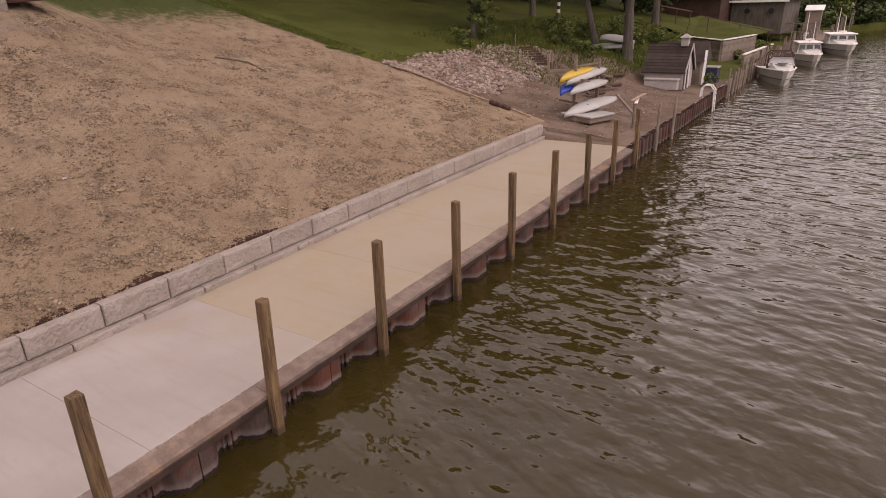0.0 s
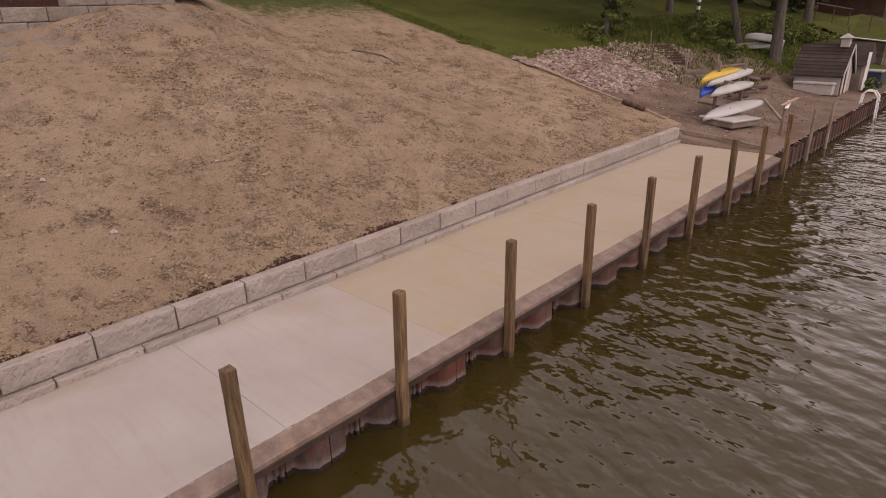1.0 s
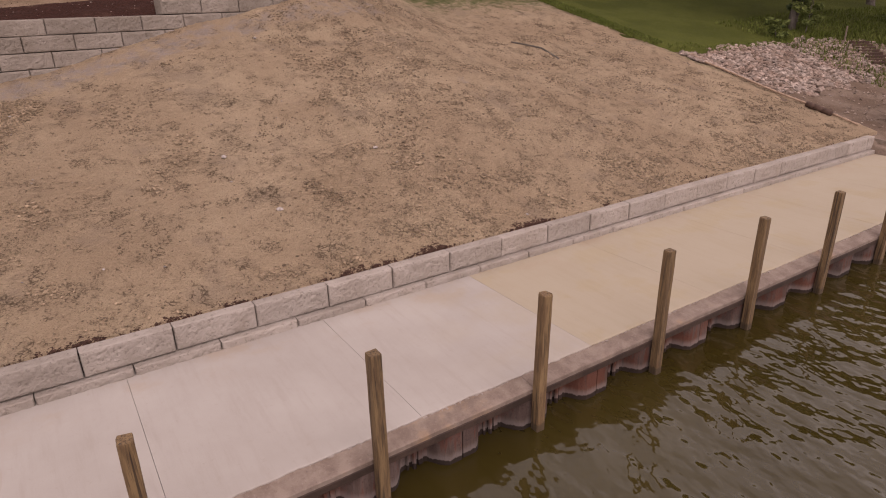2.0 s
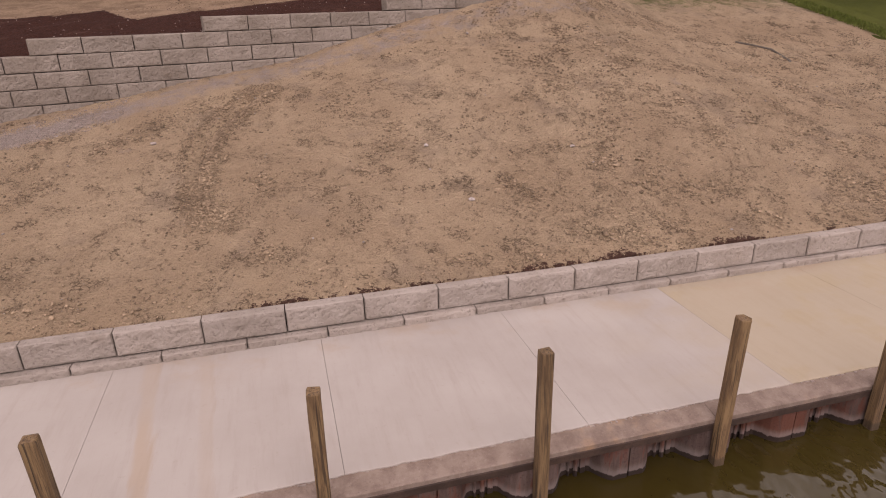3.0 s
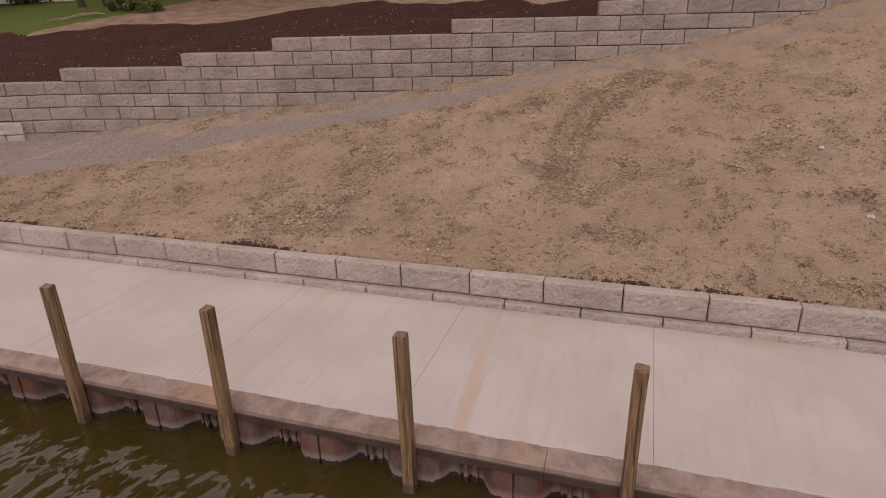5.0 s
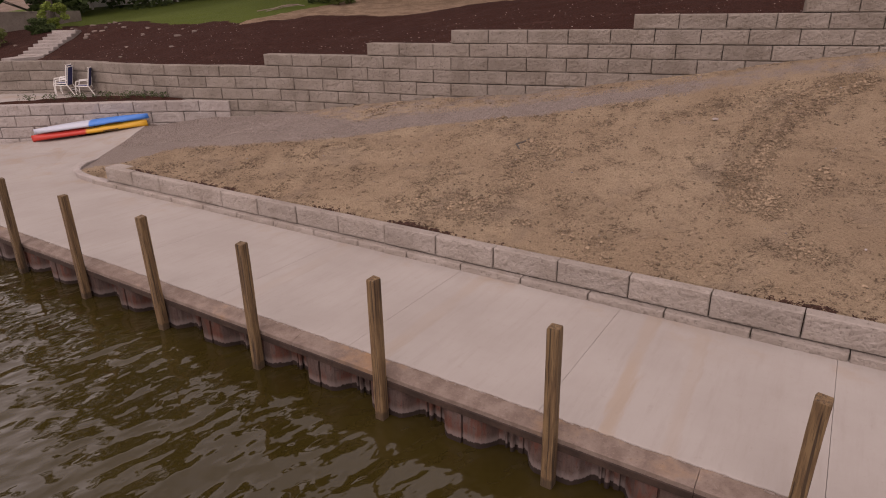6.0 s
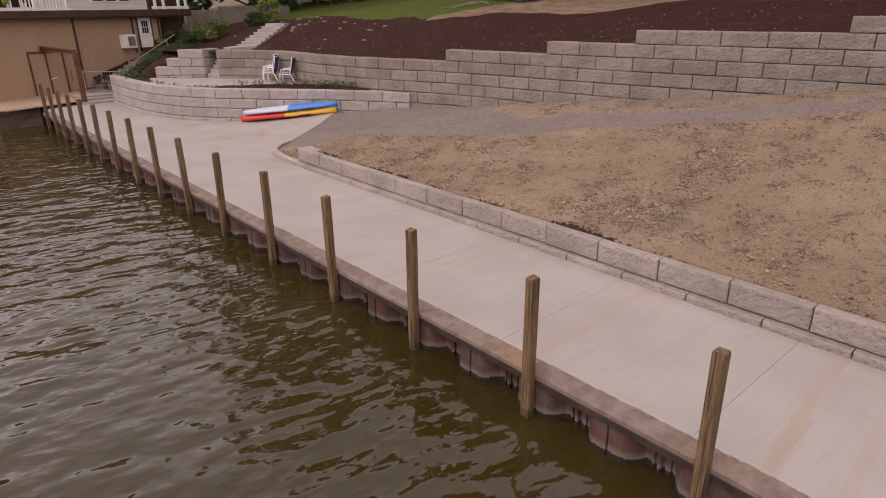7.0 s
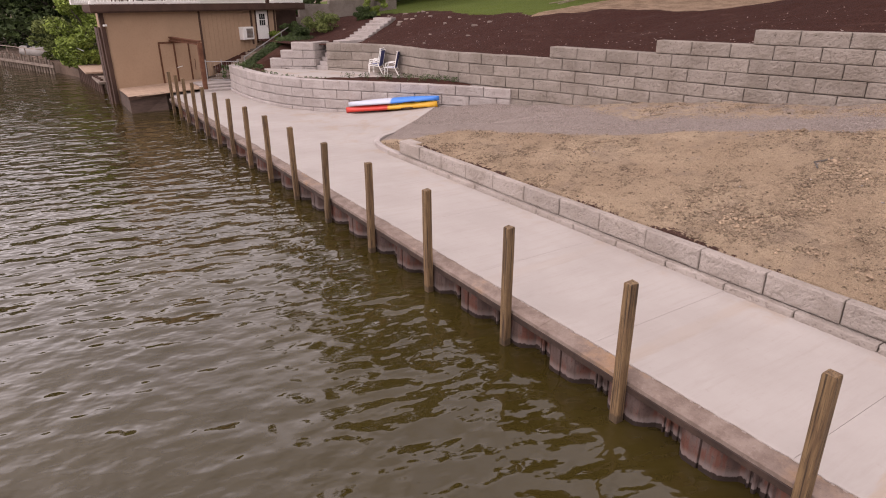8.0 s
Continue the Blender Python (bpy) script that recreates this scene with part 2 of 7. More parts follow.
def concrete_material():
    """Pale broom-finished slab, with a tan wash over one stretch and a few rusty runs."""
    m, n, l, p = start("slab_concrete")
    pos = n.new("ShaderNodeNewGeometry").outputs["Position"]
    xyz = n.new("ShaderNodeSeparateXYZ")
    l.new(pos, xyz.inputs["Vector"])
    big = noise_node(n, l, 0.5, 5, 0.6)
    streak = noise_node(n, l, 3.0, 5, 0.7, (2.2, 0.25, 1.0))
    fine = noise_node(n, l, 60.0, 4, 0.7)
    col = blend(n, l, steps(n, l, big, 0.3, 0.7), (0.3, 0.267, 0.24), (0.342, 0.311, 0.283))
    col = blend(n, l, times(n, l, steps(n, l, streak, 0.45, 0.75), 0.35), col, (0.255, 0.215, 0.185))
    # panels past one joint were left tan and cloudy
    cloudy = times(n, l, noise_node(n, l, 0.9, 4, 0.6), times(n, l, big, 0.5), "ADD")
    wash = times(n, l, steps(n, l, xyz.outputs["X"], 6.17, 6.21), times(n, l, steps(n, l, cloudy, 1.0, 0.6), 0.78, "MAXIMUM"))
    faint = times(n, l, times(n, l, steps(n, l, xyz.outputs["X"], 3.4, 6.2), steps(n, l, cloudy, 0.6, 0.9)), 0.4)
    col = blend(n, l, times(n, l, times(n, l, wash, faint, "MAXIMUM"), 0.8), col, blend(n, l, steps(n, l, streak, 0.3, 0.7), (0.288, 0.226, 0.134), (0.316, 0.256, 0.166)))
    # rusty runs across the slab
    for at, lean, width, much in ((-1.87, 0.1, 0.02, 0.42), (-1.2, 0.07, 0.012, 0.16), (-5.15, 0.01, 0.03, 0.22), (-8.3, 0.0, 0.03, 0.12)):
        line = times(n, l, times(n, l, xyz.outputs["Y"], -lean), times(n, l, times(n, l, streak, 0.5, "SUBTRACT"), 0.3), "ADD")
        off = times(n, l, times(n, l, xyz.outputs["X"], line, "SUBTRACT"), at, "SUBTRACT")
        near = steps(n, l, times(n, l, off, off), width, 0.0)
        col = blend(n, l, times(n, l, times(n, l, near, much), times(n, l, steps(n, l, big, 0.25, 0.6), 0.5, "MAXIMUM")), col, (0.3, 0.205, 0.12))
    col = blend(n, l, times(n, l, steps(n, l, fine, 0.6, 0.75), 0.3), col, (0.3, 0.25, 0.22))
    l.new(col, p.inputs["Base Color"])
    p.inputs["Roughness"].default_value = 0.75
    p.inputs["Specular IOR Level"].default_value = 0.3
    # soil washed out along the foot of the low wall
    silt = noise_node(n, l, 0.9, 5, 0.65)
    foot = times(n, l, steps(n, l, xyz.outputs["Y"], 2.3, 3.7), steps(n, l, silt, 0.48, 0.66))
    col = blend(n, l, times(n, l, foot, 0.5), col, (0.29, 0.215, 0.15))
    spot = noise_node(n, l, 9.0, 5, 0.7)
    col = blend(n, l, times(n, l, steps(n, l, spot, 0.58, 0.72), 0.28), col, (0.25, 0.205, 0.175))
    l.new(col, p.inputs["Base Color"])
    relief(n, l, p, times(n, l, fine, streak, "ADD"), 0.35, 0.005)
    return m


def water_material():
    """Murky olive water with wind ripples that break the sky's reflection into patches."""
    m, n, l, p = start("river_water")
    p.inputs["Roughness"].default_value, p.inputs["IOR"].default_value = 0.06, 1.43
    p.inputs["Specular IOR Level"].default_value = 0.5
    murk = noise_node(n, l, 0.25, 3, 0.5)
    l.new(blend(n, l, steps(n, l, murk, 0.35, 0.65), (0.029, 0.021, 0.0047), (0.036, 0.0265, 0.007)), p.inputs["Base Color"])
    turned = n.new("ShaderNodeMapping")
    turned.inputs["Rotation"].default_value = (0, 0, radians(12))
    l.new(n.new("ShaderNodeNewGeometry").outputs["Position"], turned.inputs["Vector"])
    src = turned.outputs["Vector"]
    swell = noise_node(n, l, 0.75, 1.0, 0.4, (1.0, 0.8, 1.0), src)
    long_ = noise_node(n, l, 1.9, 1.0, 0.45, (1.25, 0.75, 1.0), src)
    mid = noise_node(n, l, 5.2, 1.0, 0.5, (1.2, 0.8, 1.0), src)
    gust = steps(n, l, noise_node(n, l, 0.16, 2, 0.5), 0.35, 0.65)
    h = times(n, l, times(n, l, swell, 0.75), times(n, l, long_, 0.75), "ADD")
    h = times(n, l, h, times(n, l, mid, times(n, l, times(n, l, gust, 0.1), 0.1, "ADD")), "ADD")
    relief(n, l, p, h, 1.0, 0.125)
    return m


def wood_material(name, a, b, c, s=6.0, rough=0.75, foot=None):
    """Grain that runs up the piece."""
    m, n, l, p = start(name)
    big = noise_node(n, l, s, 4, 0.6, (3.0, 3.0, 0.35))
    fine = noise_node(n, l, s * 5, 4, 0.7, (3.0, 3.0, 0.1))
    check = noise_node(n, l, s * 2.2, 2, 0.5, (3.0, 3.0, 0.07))
    col = blend(n, l, steps(n, l, big, 0.35, 0.65), a, b)
    col = blend(n, l, times(n, l, steps(n, l, fine, 0.5, 0.65), 0.7), col, c)
    col = blend(n, l, times(n, l, steps(n, l, check, 0.57, 0.63), 0.8), col, (0.026, 0.014, 0.007))
    if foot is not None:
        z = n.new("ShaderNodeSeparateXYZ")
        l.new(n.new("ShaderNodeNewGeometry").outputs["Position"], z.inputs["Vector"])
        wet = steps(n, l, times(n, l, z.outputs["Z"], times(n, l, big, 0.15), "SUBTRACT"), foot, foot - 0.05)
        col = blend(n, l, times(n, l, wet, 0.7), col, (0.03, 0.019, 0.01))
    l.new(vary(n, l, col, 0.16), p.inputs["Base Color"])
    p.inputs["Roughness"].default_value = rough
    relief(n, l, p, times(n, l, fine, times(n, l, steps(n, l, check, 0.6, 0.68), -1.2), "ADD"), 0.7, 0.008)
    return m


def block_material(name, a, b, pit):
    """Split-face concrete: pitted, with lighter and darker patches, darker in the pits."""
    m, n, l, p = start(name)
    big = noise_node(n, l, 1.3, 5, 0.6)
    pits = noise_node(n, l, 15.0, 7, 0.72)
    fine = noise_node(n, l, 60.0, 4, 0.7)
    stain = noise_node(n, l, 3.2, 5, 0.65)
    col = blend(n, l, steps(n, l, big, 0.35, 0.65), a, b)
    col = blend(n, l, times(n, l, steps(n, l, stain, 0.55, 0.72), 0.3), col, (a[0] * 0.8, a[1] * 0.72, a[2] * 0.62))
    col = blend(n, l, times(n, l, steps(n, l, pits, 0.55, 0.64), 0.7), col, pit)
    col = blend(n, l, times(n, l, steps(n, l, fine, 0.56, 0.7), 0.35), col, (b[0] * 1.25, b[1] * 1.25, b[2] * 1.25))
    l.new(vary(n, l, col, 0.07), p.inputs["Base Color"])
    p.inputs["Roughness"].default_value = 0.93
    p.inputs["Specular IOR Level"].default_value = 0.2
    h = times(n, l, times(n, l, pits, -1.3), times(n, l, times(n, l, fine, 0.35), times(n, l, stain, 0.8), "ADD"), "ADD")
    relief(n, l, p, h, 1.0, 0.05)
    return m


def pile_material():
    """Dull steel with rust runs, a pale silt line above the water and a wet foot."""
    m, n, l, p = start("rusty_sheet_pile")
    z = n.new("ShaderNodeSeparateXYZ")
    l.new(n.new("ShaderNodeNewGeometry").outputs["Position"], z.inputs["Vector"])
    run = noise_node(n, l, 5.0, 5, 0.65, (2.0, 1.0, 0.3))
    big = noise_node(n, l, 0.9, 3, 0.6)
    fine = noise_node(n, l, 26.0, 5, 0.7)
    col = blend(n, l, steps(n, l, run, 0.38, 0.66), (0.073, 0.048, 0.04), (0.112, 0.084, 0.075))
    rust = times(n, l, run, times(n, l, big, 0.8), "ADD")
    col = blend(n, l, times(n, l, steps(n, l, rust, 0.85, 1.02), 0.75), col, (0.095, 0.03, 0.016))
    col = blend(n, l, times(n, l, steps(n, l, fine, 0.52, 0.68), 0.5), col, (0.036, 0.021, 0.017))
    tide = times(n, l, z.outputs["Z"], times(n, l, run, 0.12), "SUBTRACT")
    col = blend(n, l, times(n, l, steps(n, l, tide, -0.55, -0.67), 0.6), col, (0.185, 0.153, 0.14))
    col = blend(n, l, times(n, l, steps(n, l, tide, -0.675, -0.695), 0.92), col, (0.016, 0.01, 0.007))
    l.new(vary(n, l, col, 0.2), p.inputs["Base Color"])
    p.inputs["Roughness"].default_value = 0.85
    p.inputs["Specular IOR Level"].default_value = 0.15
    relief(n, l, p, times(n, l, fine, run, "ADD"), 0.5, 0.012)
    return m


def cap_material():
    """Weathered steel channel cap, silted pale with rusty stretches."""
    m, n, l, p = start("rusty_cap")
    big = noise_node(n, l, 0.45, 4, 0.6)
    mid = noise_node(n, l, 4.0, 5, 0.65)
    fine = noise_node(n, l, 30.0, 5, 0.7)
    col = blend(n, l, steps(n, l, mid, 0.36, 0.66), (0.132, 0.093, 0.072), (0.195, 0.148, 0.12))
    col = blend(n, l, times(n, l, steps(n, l, times(n, l, big, times(n, l, mid, 0.35), "ADD"), 0.72, 0.88), 0.7), col, (0.25, 0.135, 0.055))
    col = blend(n, l, times(n, l, steps(n, l, fine, 0.55, 0.7), 0.4), col, (0.26, 0.212, 0.18))
    col = blend(n, l, times(n, l, steps(n, l, fine, 0.42, 0.32), 0.5), col, (0.08, 0.054, 0.043))
    l.new(vary(n, l, col, 0.08), p.inputs["Base Color"])
    p.inputs["Roughness"].default_value = 0.85
    relief(n, l, p, times(n, l, fine, times(n, l, mid, 0.8), "ADD"), 0.6, 0.015)
    return m


SOIL = soil_material()
SLAB = concrete_material()
WATER = water_material()
BLOCK = block_material("block_concrete", (0.2, 0.168, 0.138), (0.258, 0.222, 0.188), (0.1, 0.081, 0.066))
BLOCK_LOW = block_material("low_wall_concrete", (0.275, 0.235, 0.201), (0.335, 0.292, 0.256), (0.165, 0.136, 0.113))
BLOCK_PALE = block_material("patio_block_concrete", (0.31, 0.272, 0.248), (0.37, 0.33, 0.305), (0.2, 0.173, 0.155))
GRAVEL = surface("crushed_gravel", (0.24, 0.196, 0.17), (0.33, 0.276, 0.245), (0.16, 0.128, 0.11), 1.3, 30, 0.95, 0.4, 0.01, island=0.22)
SHED_WALL = surface("weathered_siding", (0.33, 0.3, 0.28), (0.4, 0.365, 0.34), (0.25, 0.22, 0.2), 1.2, 14, 0.85, 0.2, 0.005)
LEAF_MID = surface("dusty_leaves", (0.1, 0.125, 0.03), (0.145, 0.17, 0.048), (0.06, 0.075, 0.02), 0.8, 5, 0.8, 0, island=0.45)
POST = wood_material("treated_timber", (0.1, 0.057, 0.025), (0.175, 0.11, 0.05), (0.036, 0.019, 0.008), foot=-0.63)
PILE = pile_material()
CAP = cap_material()
STEEL_DARK = surface("dark_lip", (0.03, 0.018, 0.013), (0.055, 0.033, 0.024), (0.018, 0.012, 0.009), 2, 14, 0.7, 0.3, 0.01)
CLOD = surface("soil_clods", (0.19, 0.136, 0.089), (0.275, 0.203, 0.133), (0.105, 0.073, 0.049), 1.0, 30, 0.95, 0.5, 0.02, island=0.4)
RIPRAP = surface("broken_stone", (0.2, 0.14, 0.108), (0.31, 0.25, 0.212), (0.1, 0.066, 0.05), 1.3, 12, 0.95, 0.5, 0.02, island=0.45)
STONE = surface("pale_stone", (0.25, 0.205, 0.18), (0.38, 0.335, 0.305), (0.17, 0.135, 0.12), 1.3, 12, 0.9, 0.5, 0.02, island=0.4)
GRASS = surface("lawn_grass", (0.052, 0.06, 0.011), (0.072, 0.081, 0.016), (0.037, 0.04, 0.01), 0.4, 9, 0.95, 1.0, 0.06, spec=0.1)
BLADE = surface("grass_blades", (0.08, 0.1, 0.02), (0.13, 0.15, 0.04), (0.05, 0.065, 0.014), 0.8, 9, 0.9, 0, island=0.35, spec=0.1)
MULCH = surface("dark_mulch", (0.04, 0.017, 0.012), (0.065, 0.028, 0.019), (0.025, 0.011, 0.008), 1.2, 24, 0.95, 1.0, 0.06, spec=0.1)
BEACH = surface("beach_soil", (0.125, 0.085, 0.06), (0.195, 0.145, 0.112), (0.075, 0.052, 0.038), 0.5, 14, 0.95, 0.8, 0.04, spec=0.15)
LEAF_DARK = surface("dark_leaves", (0.04, 0.06, 0.017), (0.064, 0.095, 0.027), (0.024, 0.035, 0.011), 0.6, 5, 0.7, 0, island=0.5)
LEAF = surface("fresh_leaves", (0.155, 0.21, 0.033), (0.215, 0.275, 0.052), (0.095, 0.135, 0.022), 0.8, 5, 0.7, 0, island=0.45)
BARK = surface("bark", (0.09, 0.075, 0.06), (0.14, 0.12, 0.1), (0.05, 0.04, 0.032), 2, 12, 0.95, 1.0, 0.03, stretch=(2, 2, 0.4))
TAN_WALL = surface("tan_panel", (0.35, 0.235, 0.15), (0.385, 0.262, 0.168), (0.31, 0.208, 0.13), 0.5, 10, 0.8, 0.1, 0.004)
BROWN = surface("brown_trim", (0.06, 0.033, 0.023), (0.085, 0.048, 0.034), (0.04, 0.023, 0.017), 1.2, 12, 0.75, 0.15, 0.005)
RUST = surface("rusted_beam", (0.1, 0.042, 0.022), (0.15, 0.065, 0.035), (0.05, 0.024, 0.015), 2.5, 14, 0.85, 0.4, 0.01)
DECK = surface("deck_boards", (0.31, 0.215, 0.15), (0.37, 0.262, 0.185), (0.25, 0.17, 0.115), 1.0, 16, 0.8, 0.2, 0.006, stretch=(1, 4, 1), random_=0.12)
WHITE = surface("white_paint", (0.72, 0.7, 0.66), (0.8, 0.78, 0.74), (0.62, 0.6, 0.56), 1.2, 14, 0.55, 0.1, 0.003)
SIDING = surface("pale_siding", (0.62, 0.6, 0.55), (0.68, 0.66, 0.6), (0.55, 0.52, 0.47), 0.8, 12, 0.6, 0.1, 0.003)
GREY_METAL = surface("galvanised_steel", (0.3, 0.29, 0.28), (0.4, 0.39, 0.38), (0.22, 0.21, 0.2), 3, 20, 0.45, 0.1, 0.003, metal=0.7)
PLANK_OLD = surface("weathered_planks", (0.17, 0.13, 0.1), (0.25, 0.2, 0.16), (0.1, 0.075, 0.06), 1.5, 14, 0.9, 0.5, 0.01, random_=0.2)
ROOF = surface("dark_shingles", (0.045, 0.033, 0.027), (0.064, 0.049, 0.041), (0.03, 0.022, 0.018), 1.5, 14, 0.95, 0.6, 0.02, random_=0.2)
WET_PLANK = surface("wet_planks", (0.06, 0.038, 0.028), (0.095, 0.062, 0.047), (0.036, 0.023, 0.017), 1.5, 12, 0.8, 0.4, 0.01, stretch=(1, 1, 4))
GLASS = surface("dark_pane", (0.015, 0.018, 0.02), (0.03, 0.033, 0.035), (0.01, 0.012, 0.013), 0.8, 3, 0.08, 0, spec=0.6)
GELCOAT = surface("white_gelcoat", (0.5, 0.49, 0.44), (0.56, 0.55, 0.5), (0.42, 0.4, 0.36), 0.8, 6, 0.35, 0)

# ---- plan ----
# x runs along the bulkhead, y inland, z = 0 is the top of the slab
WATER_Z = -0.7
BLOCK_L, BLOCK_H = 1.22, 0.4065
WALL_Y, WALL_TOP = 3.64, 0.53


def lerp(x, xs, ys):
    return float(np.interp(x, xs, ys))


def curve(pts, step=0.1):
    """Points every step metres along a smooth line through pts."""
    out = []
    ext = [2 * Vector(pts[0]) - Vector(pts[1])] + [Vector(p) for p in pts] + [2 * Vector(pts[-1]) - Vector(pts[-2])]
    for a, b, c, d in zip(ext, ext[1:], ext[2:], ext[3:]):
        for k in range(24):
            t = k / 24
            out.append(0.5 * (2 * b + (c - a) * t + (2 * a - 5 * b + 4 * c - d) * t * t + (3 * b - a - 3 * c + d) * t ** 3))
    out.append(ext[-2])
    s = np.concatenate([[0], np.cumsum([(q - p).length for p, q in zip(out, out[1:])])])
    g = np.arange(0, s[-1], step)
    return g, np.interp(g, s, [p[0] for p in out]), np.interp(g, s, [p[1] for p in out])


UP_S, UP_X, UP_Y = curve([(-31.3, 7.27), (-29.74, 8.45), (-28.3, 8.98), (-26.6, 9.12), (-24.6, 9.12), (-22.0, 9.52), (-19.9, 10.15), (-18.4, 10.75), (-14.2, 11.5), (-11.2, 12.0), (-5.86, 13.28), (-2.3, 14.0), (2.5, 14.95), (8, 16.05), (14, 17.2)])
UP_S = UP_S - float(np.interp(-18.4, UP_X, UP_S))
ARC_S, ARC_X, ARC_Y = curve([(-36.1, 3.55), (-34.2, 3.42), (-31.3, 3.48), (-28.9, 3.95), (-27.3, 4.7), (-25.7, 5.85), (-24.4, 6.87), (-23.3, 7.85), (-22.07, 8.75), (-20.7, 9.66), (-19.7, 10.1)])


def up_y(x):
    return lerp(x, UP_X, UP_Y)


def arc_y(x):
    return lerp(x, ARC_X, ARC_Y)


def ramp(x, y):
    """The slab rises a little towards the gravel path."""
    return max(0.0, 0.0362 * (x + 26.7) + 0.156 * (y - 5.7)) if x < -19.0 else 0.0


KERB = [(-17.2, 3.6), (-18.4, 3.66), (-19.2, 3.82), (-19.75, 4.15), (-20.4, 5.2), (-21.2, 6.6), (-22.5, 8.45)]


def base_z(x):
    """Ground along the foot of the upper wall."""
    return lerp(x, (-22.5, -20.6, -17.0, -14.3, -12.3, -8.0, -4.0, -1.5, 0.2, 1.5, 4.1, 6.0, 14.0), (0.55, 0.75, 1.02, 1.45, 1.66, 2.12, 2.62, 3.12, 3.3, 3.63, 4.2, 4.6, 6.0))


def kerb_y(x):
    return lerp(x, (-22.5, -21.2, -20.4, -19.75, -19.2, -18.4, -17.2, 24), (8.45, 6.6, 5.2, 4.15, 3.85, 3.75, 3.77, 3.77))


def soil_z(x, y):
    """Graded bank between the low wall and the upper wall."""
    y0 = kerb_y(x)
    z0 = lerp(x, (-22.5, -21.2, -20.4, -19.75, -18.4, -17.2, -16.5), (0.58, 0.36, 0.16, 0.06, 0.18, 0.45, 0.565))
    if x < 8:
        y1, z1 = up_y(x), base_z(x)
    else:
        k = min(1, (x - 8) / 8)
        k = k * k * (3 - 2 * k)
        y1 = up_y(min(x, 13.9)) * (1 - k) + 16.0 * k
        z1 = base_z(x) * (1 - k) + (z0 + 0.25 * (16.0 - y0)) * k
    t = (y - y0) / max(y1 - y0, 0.2)
    return z0 + (z1 - z0) * t if t > 0 else z0 + 0.1 * (y - y0)


def bank_base(x):
    return lerp(x, (-50, -40, -34, -18.4, -14.2, -11.2, -5.9, -1.7, 3.6, 10.0, 20), (2.2, 2.3, 2.5, 2.56, 2.96, 3.36, 3.78, 4.18, 4.58, 5.3, 5.9))


def bank_z(x, y):
    """Mulched and grassed hillside above the upper wall."""
    y0 = up_y(x) if x > -31.3 else lerp(x, (-60, -40, -31.3), (8.6, 8.0, 7.3))
    d = max(0.0, y - y0 - lerp(x, (-50, -34, -31.2, -27), (1.6, 1.7, 1.9, 0.0)))
    k = lerp(x, (-40, -34, -28, -20, 0), (0.28, 0.32, 0.24, 0.18, 0.17))
    reach = lerp(x, (-40, -34, -28, -18, 0), (4.0, 4.0, 6.0, 9, 9))
    tail = 0.115
    return bank_base(x) + k * min(d, reach) + tail * max(0, d - reach)


def east_z(x, y):
    """Small beach and the slope behind it, past the end of the slab."""
    near = lerp(y, (0, 2, 4, 7.2, 12.3, 16, 40, 90), (-0.03, 0.0, 0.28, 0.75, 2.5, 3.3, 8.0, 15.0))
    far = lerp(y, (0, 2.5, 4.2, 6.5, 10, 16, 40, 90), (-0.05, 0.1, 0.4, 1.6, 2.6, 3.6, 8.0, 15.0))
    k = min(1, max(0, (x - 31) / 6))
    return near * (1 - k) + far * k


# ---- setting ----
ground = Shape()
gx = list(np.concatenate([np.linspace(-400, -60, 12), np.linspace(-50, 60, 56), np.linspace(70, 400, 14)]))
gy = list(np.concatenate([np.linspace(0.9, 30, 30), np.linspace(36, 400, 16)]))


def ground_z(x, y):
    if x > 24.2:
        return east_z(x, y) - 0.12
    if x > -23:
        z = soil_z(x, y) - 0.6 if y < up_y(max(x, -22)) + 1.0 or x > 4 else bank_z(x, y) - 0.6
        return min(z, -0.25) if y < 4.4 else z
    if x > -36.5:
        return -0.4 if y < 10.2 else bank_z(x, y) - 0.5
    return lerp(y, (0, 4, 8, 20, 60, 400), (-1.2, -0.8, 1.4, 3.2, 8, 40)) - 0.2


ground.sheet(gx, gy, ground_z)
tagged(part("ground", ground, BEACH), "rough brown earth under the whole river bank", "ground", kind="structure")

water = Shape().sheet([-400, -60, -20, 20, 60, 400], [-400, -60, -20, 2, 12], lambda x, y: WATER_Z)
tagged(part("water", water, WATER), "murky olive-brown river water with low ripples", "water", kind="structure")

# graded soil bank with its cover masks
soil = Shape()
sx = list(np.arange(-22.4, -14, 0.12)) + list(np.arange(-14, 14, 0.055)) + list(np.arange(14, 22.8, 0.12))
sy = [0.0, 0.002, 0.004, 0.007]
while sy[-1] < 1.0:
    sy.append(sy[-1] + (0.0045 if sy[-1] < 0.6 else 0.01 if sy[-1] < 0.75 else 0.02))
sy[-1] = 1.0
RUT = [(-1.42, 6.25), (-1.92, 7.1), (-1.82, 8.2), (-1.75, 9.7), (-1.28, 10.85), (-0.3, 12.4)]


def near_line(x, y, pts):
    best = 9.0
    for (ax, ay), (bx, by) in zip(pts, pts[1:]):
        t = max(0, min(1, ((x - ax) * (bx - ax) + (y - ay) * (by - ay)) / ((bx - ax) ** 2 + (by - ay) ** 2)))
        best = min(best, math.hypot(x - ax - t * (bx - ax), y - ay - t * (by - ay)))
    return best


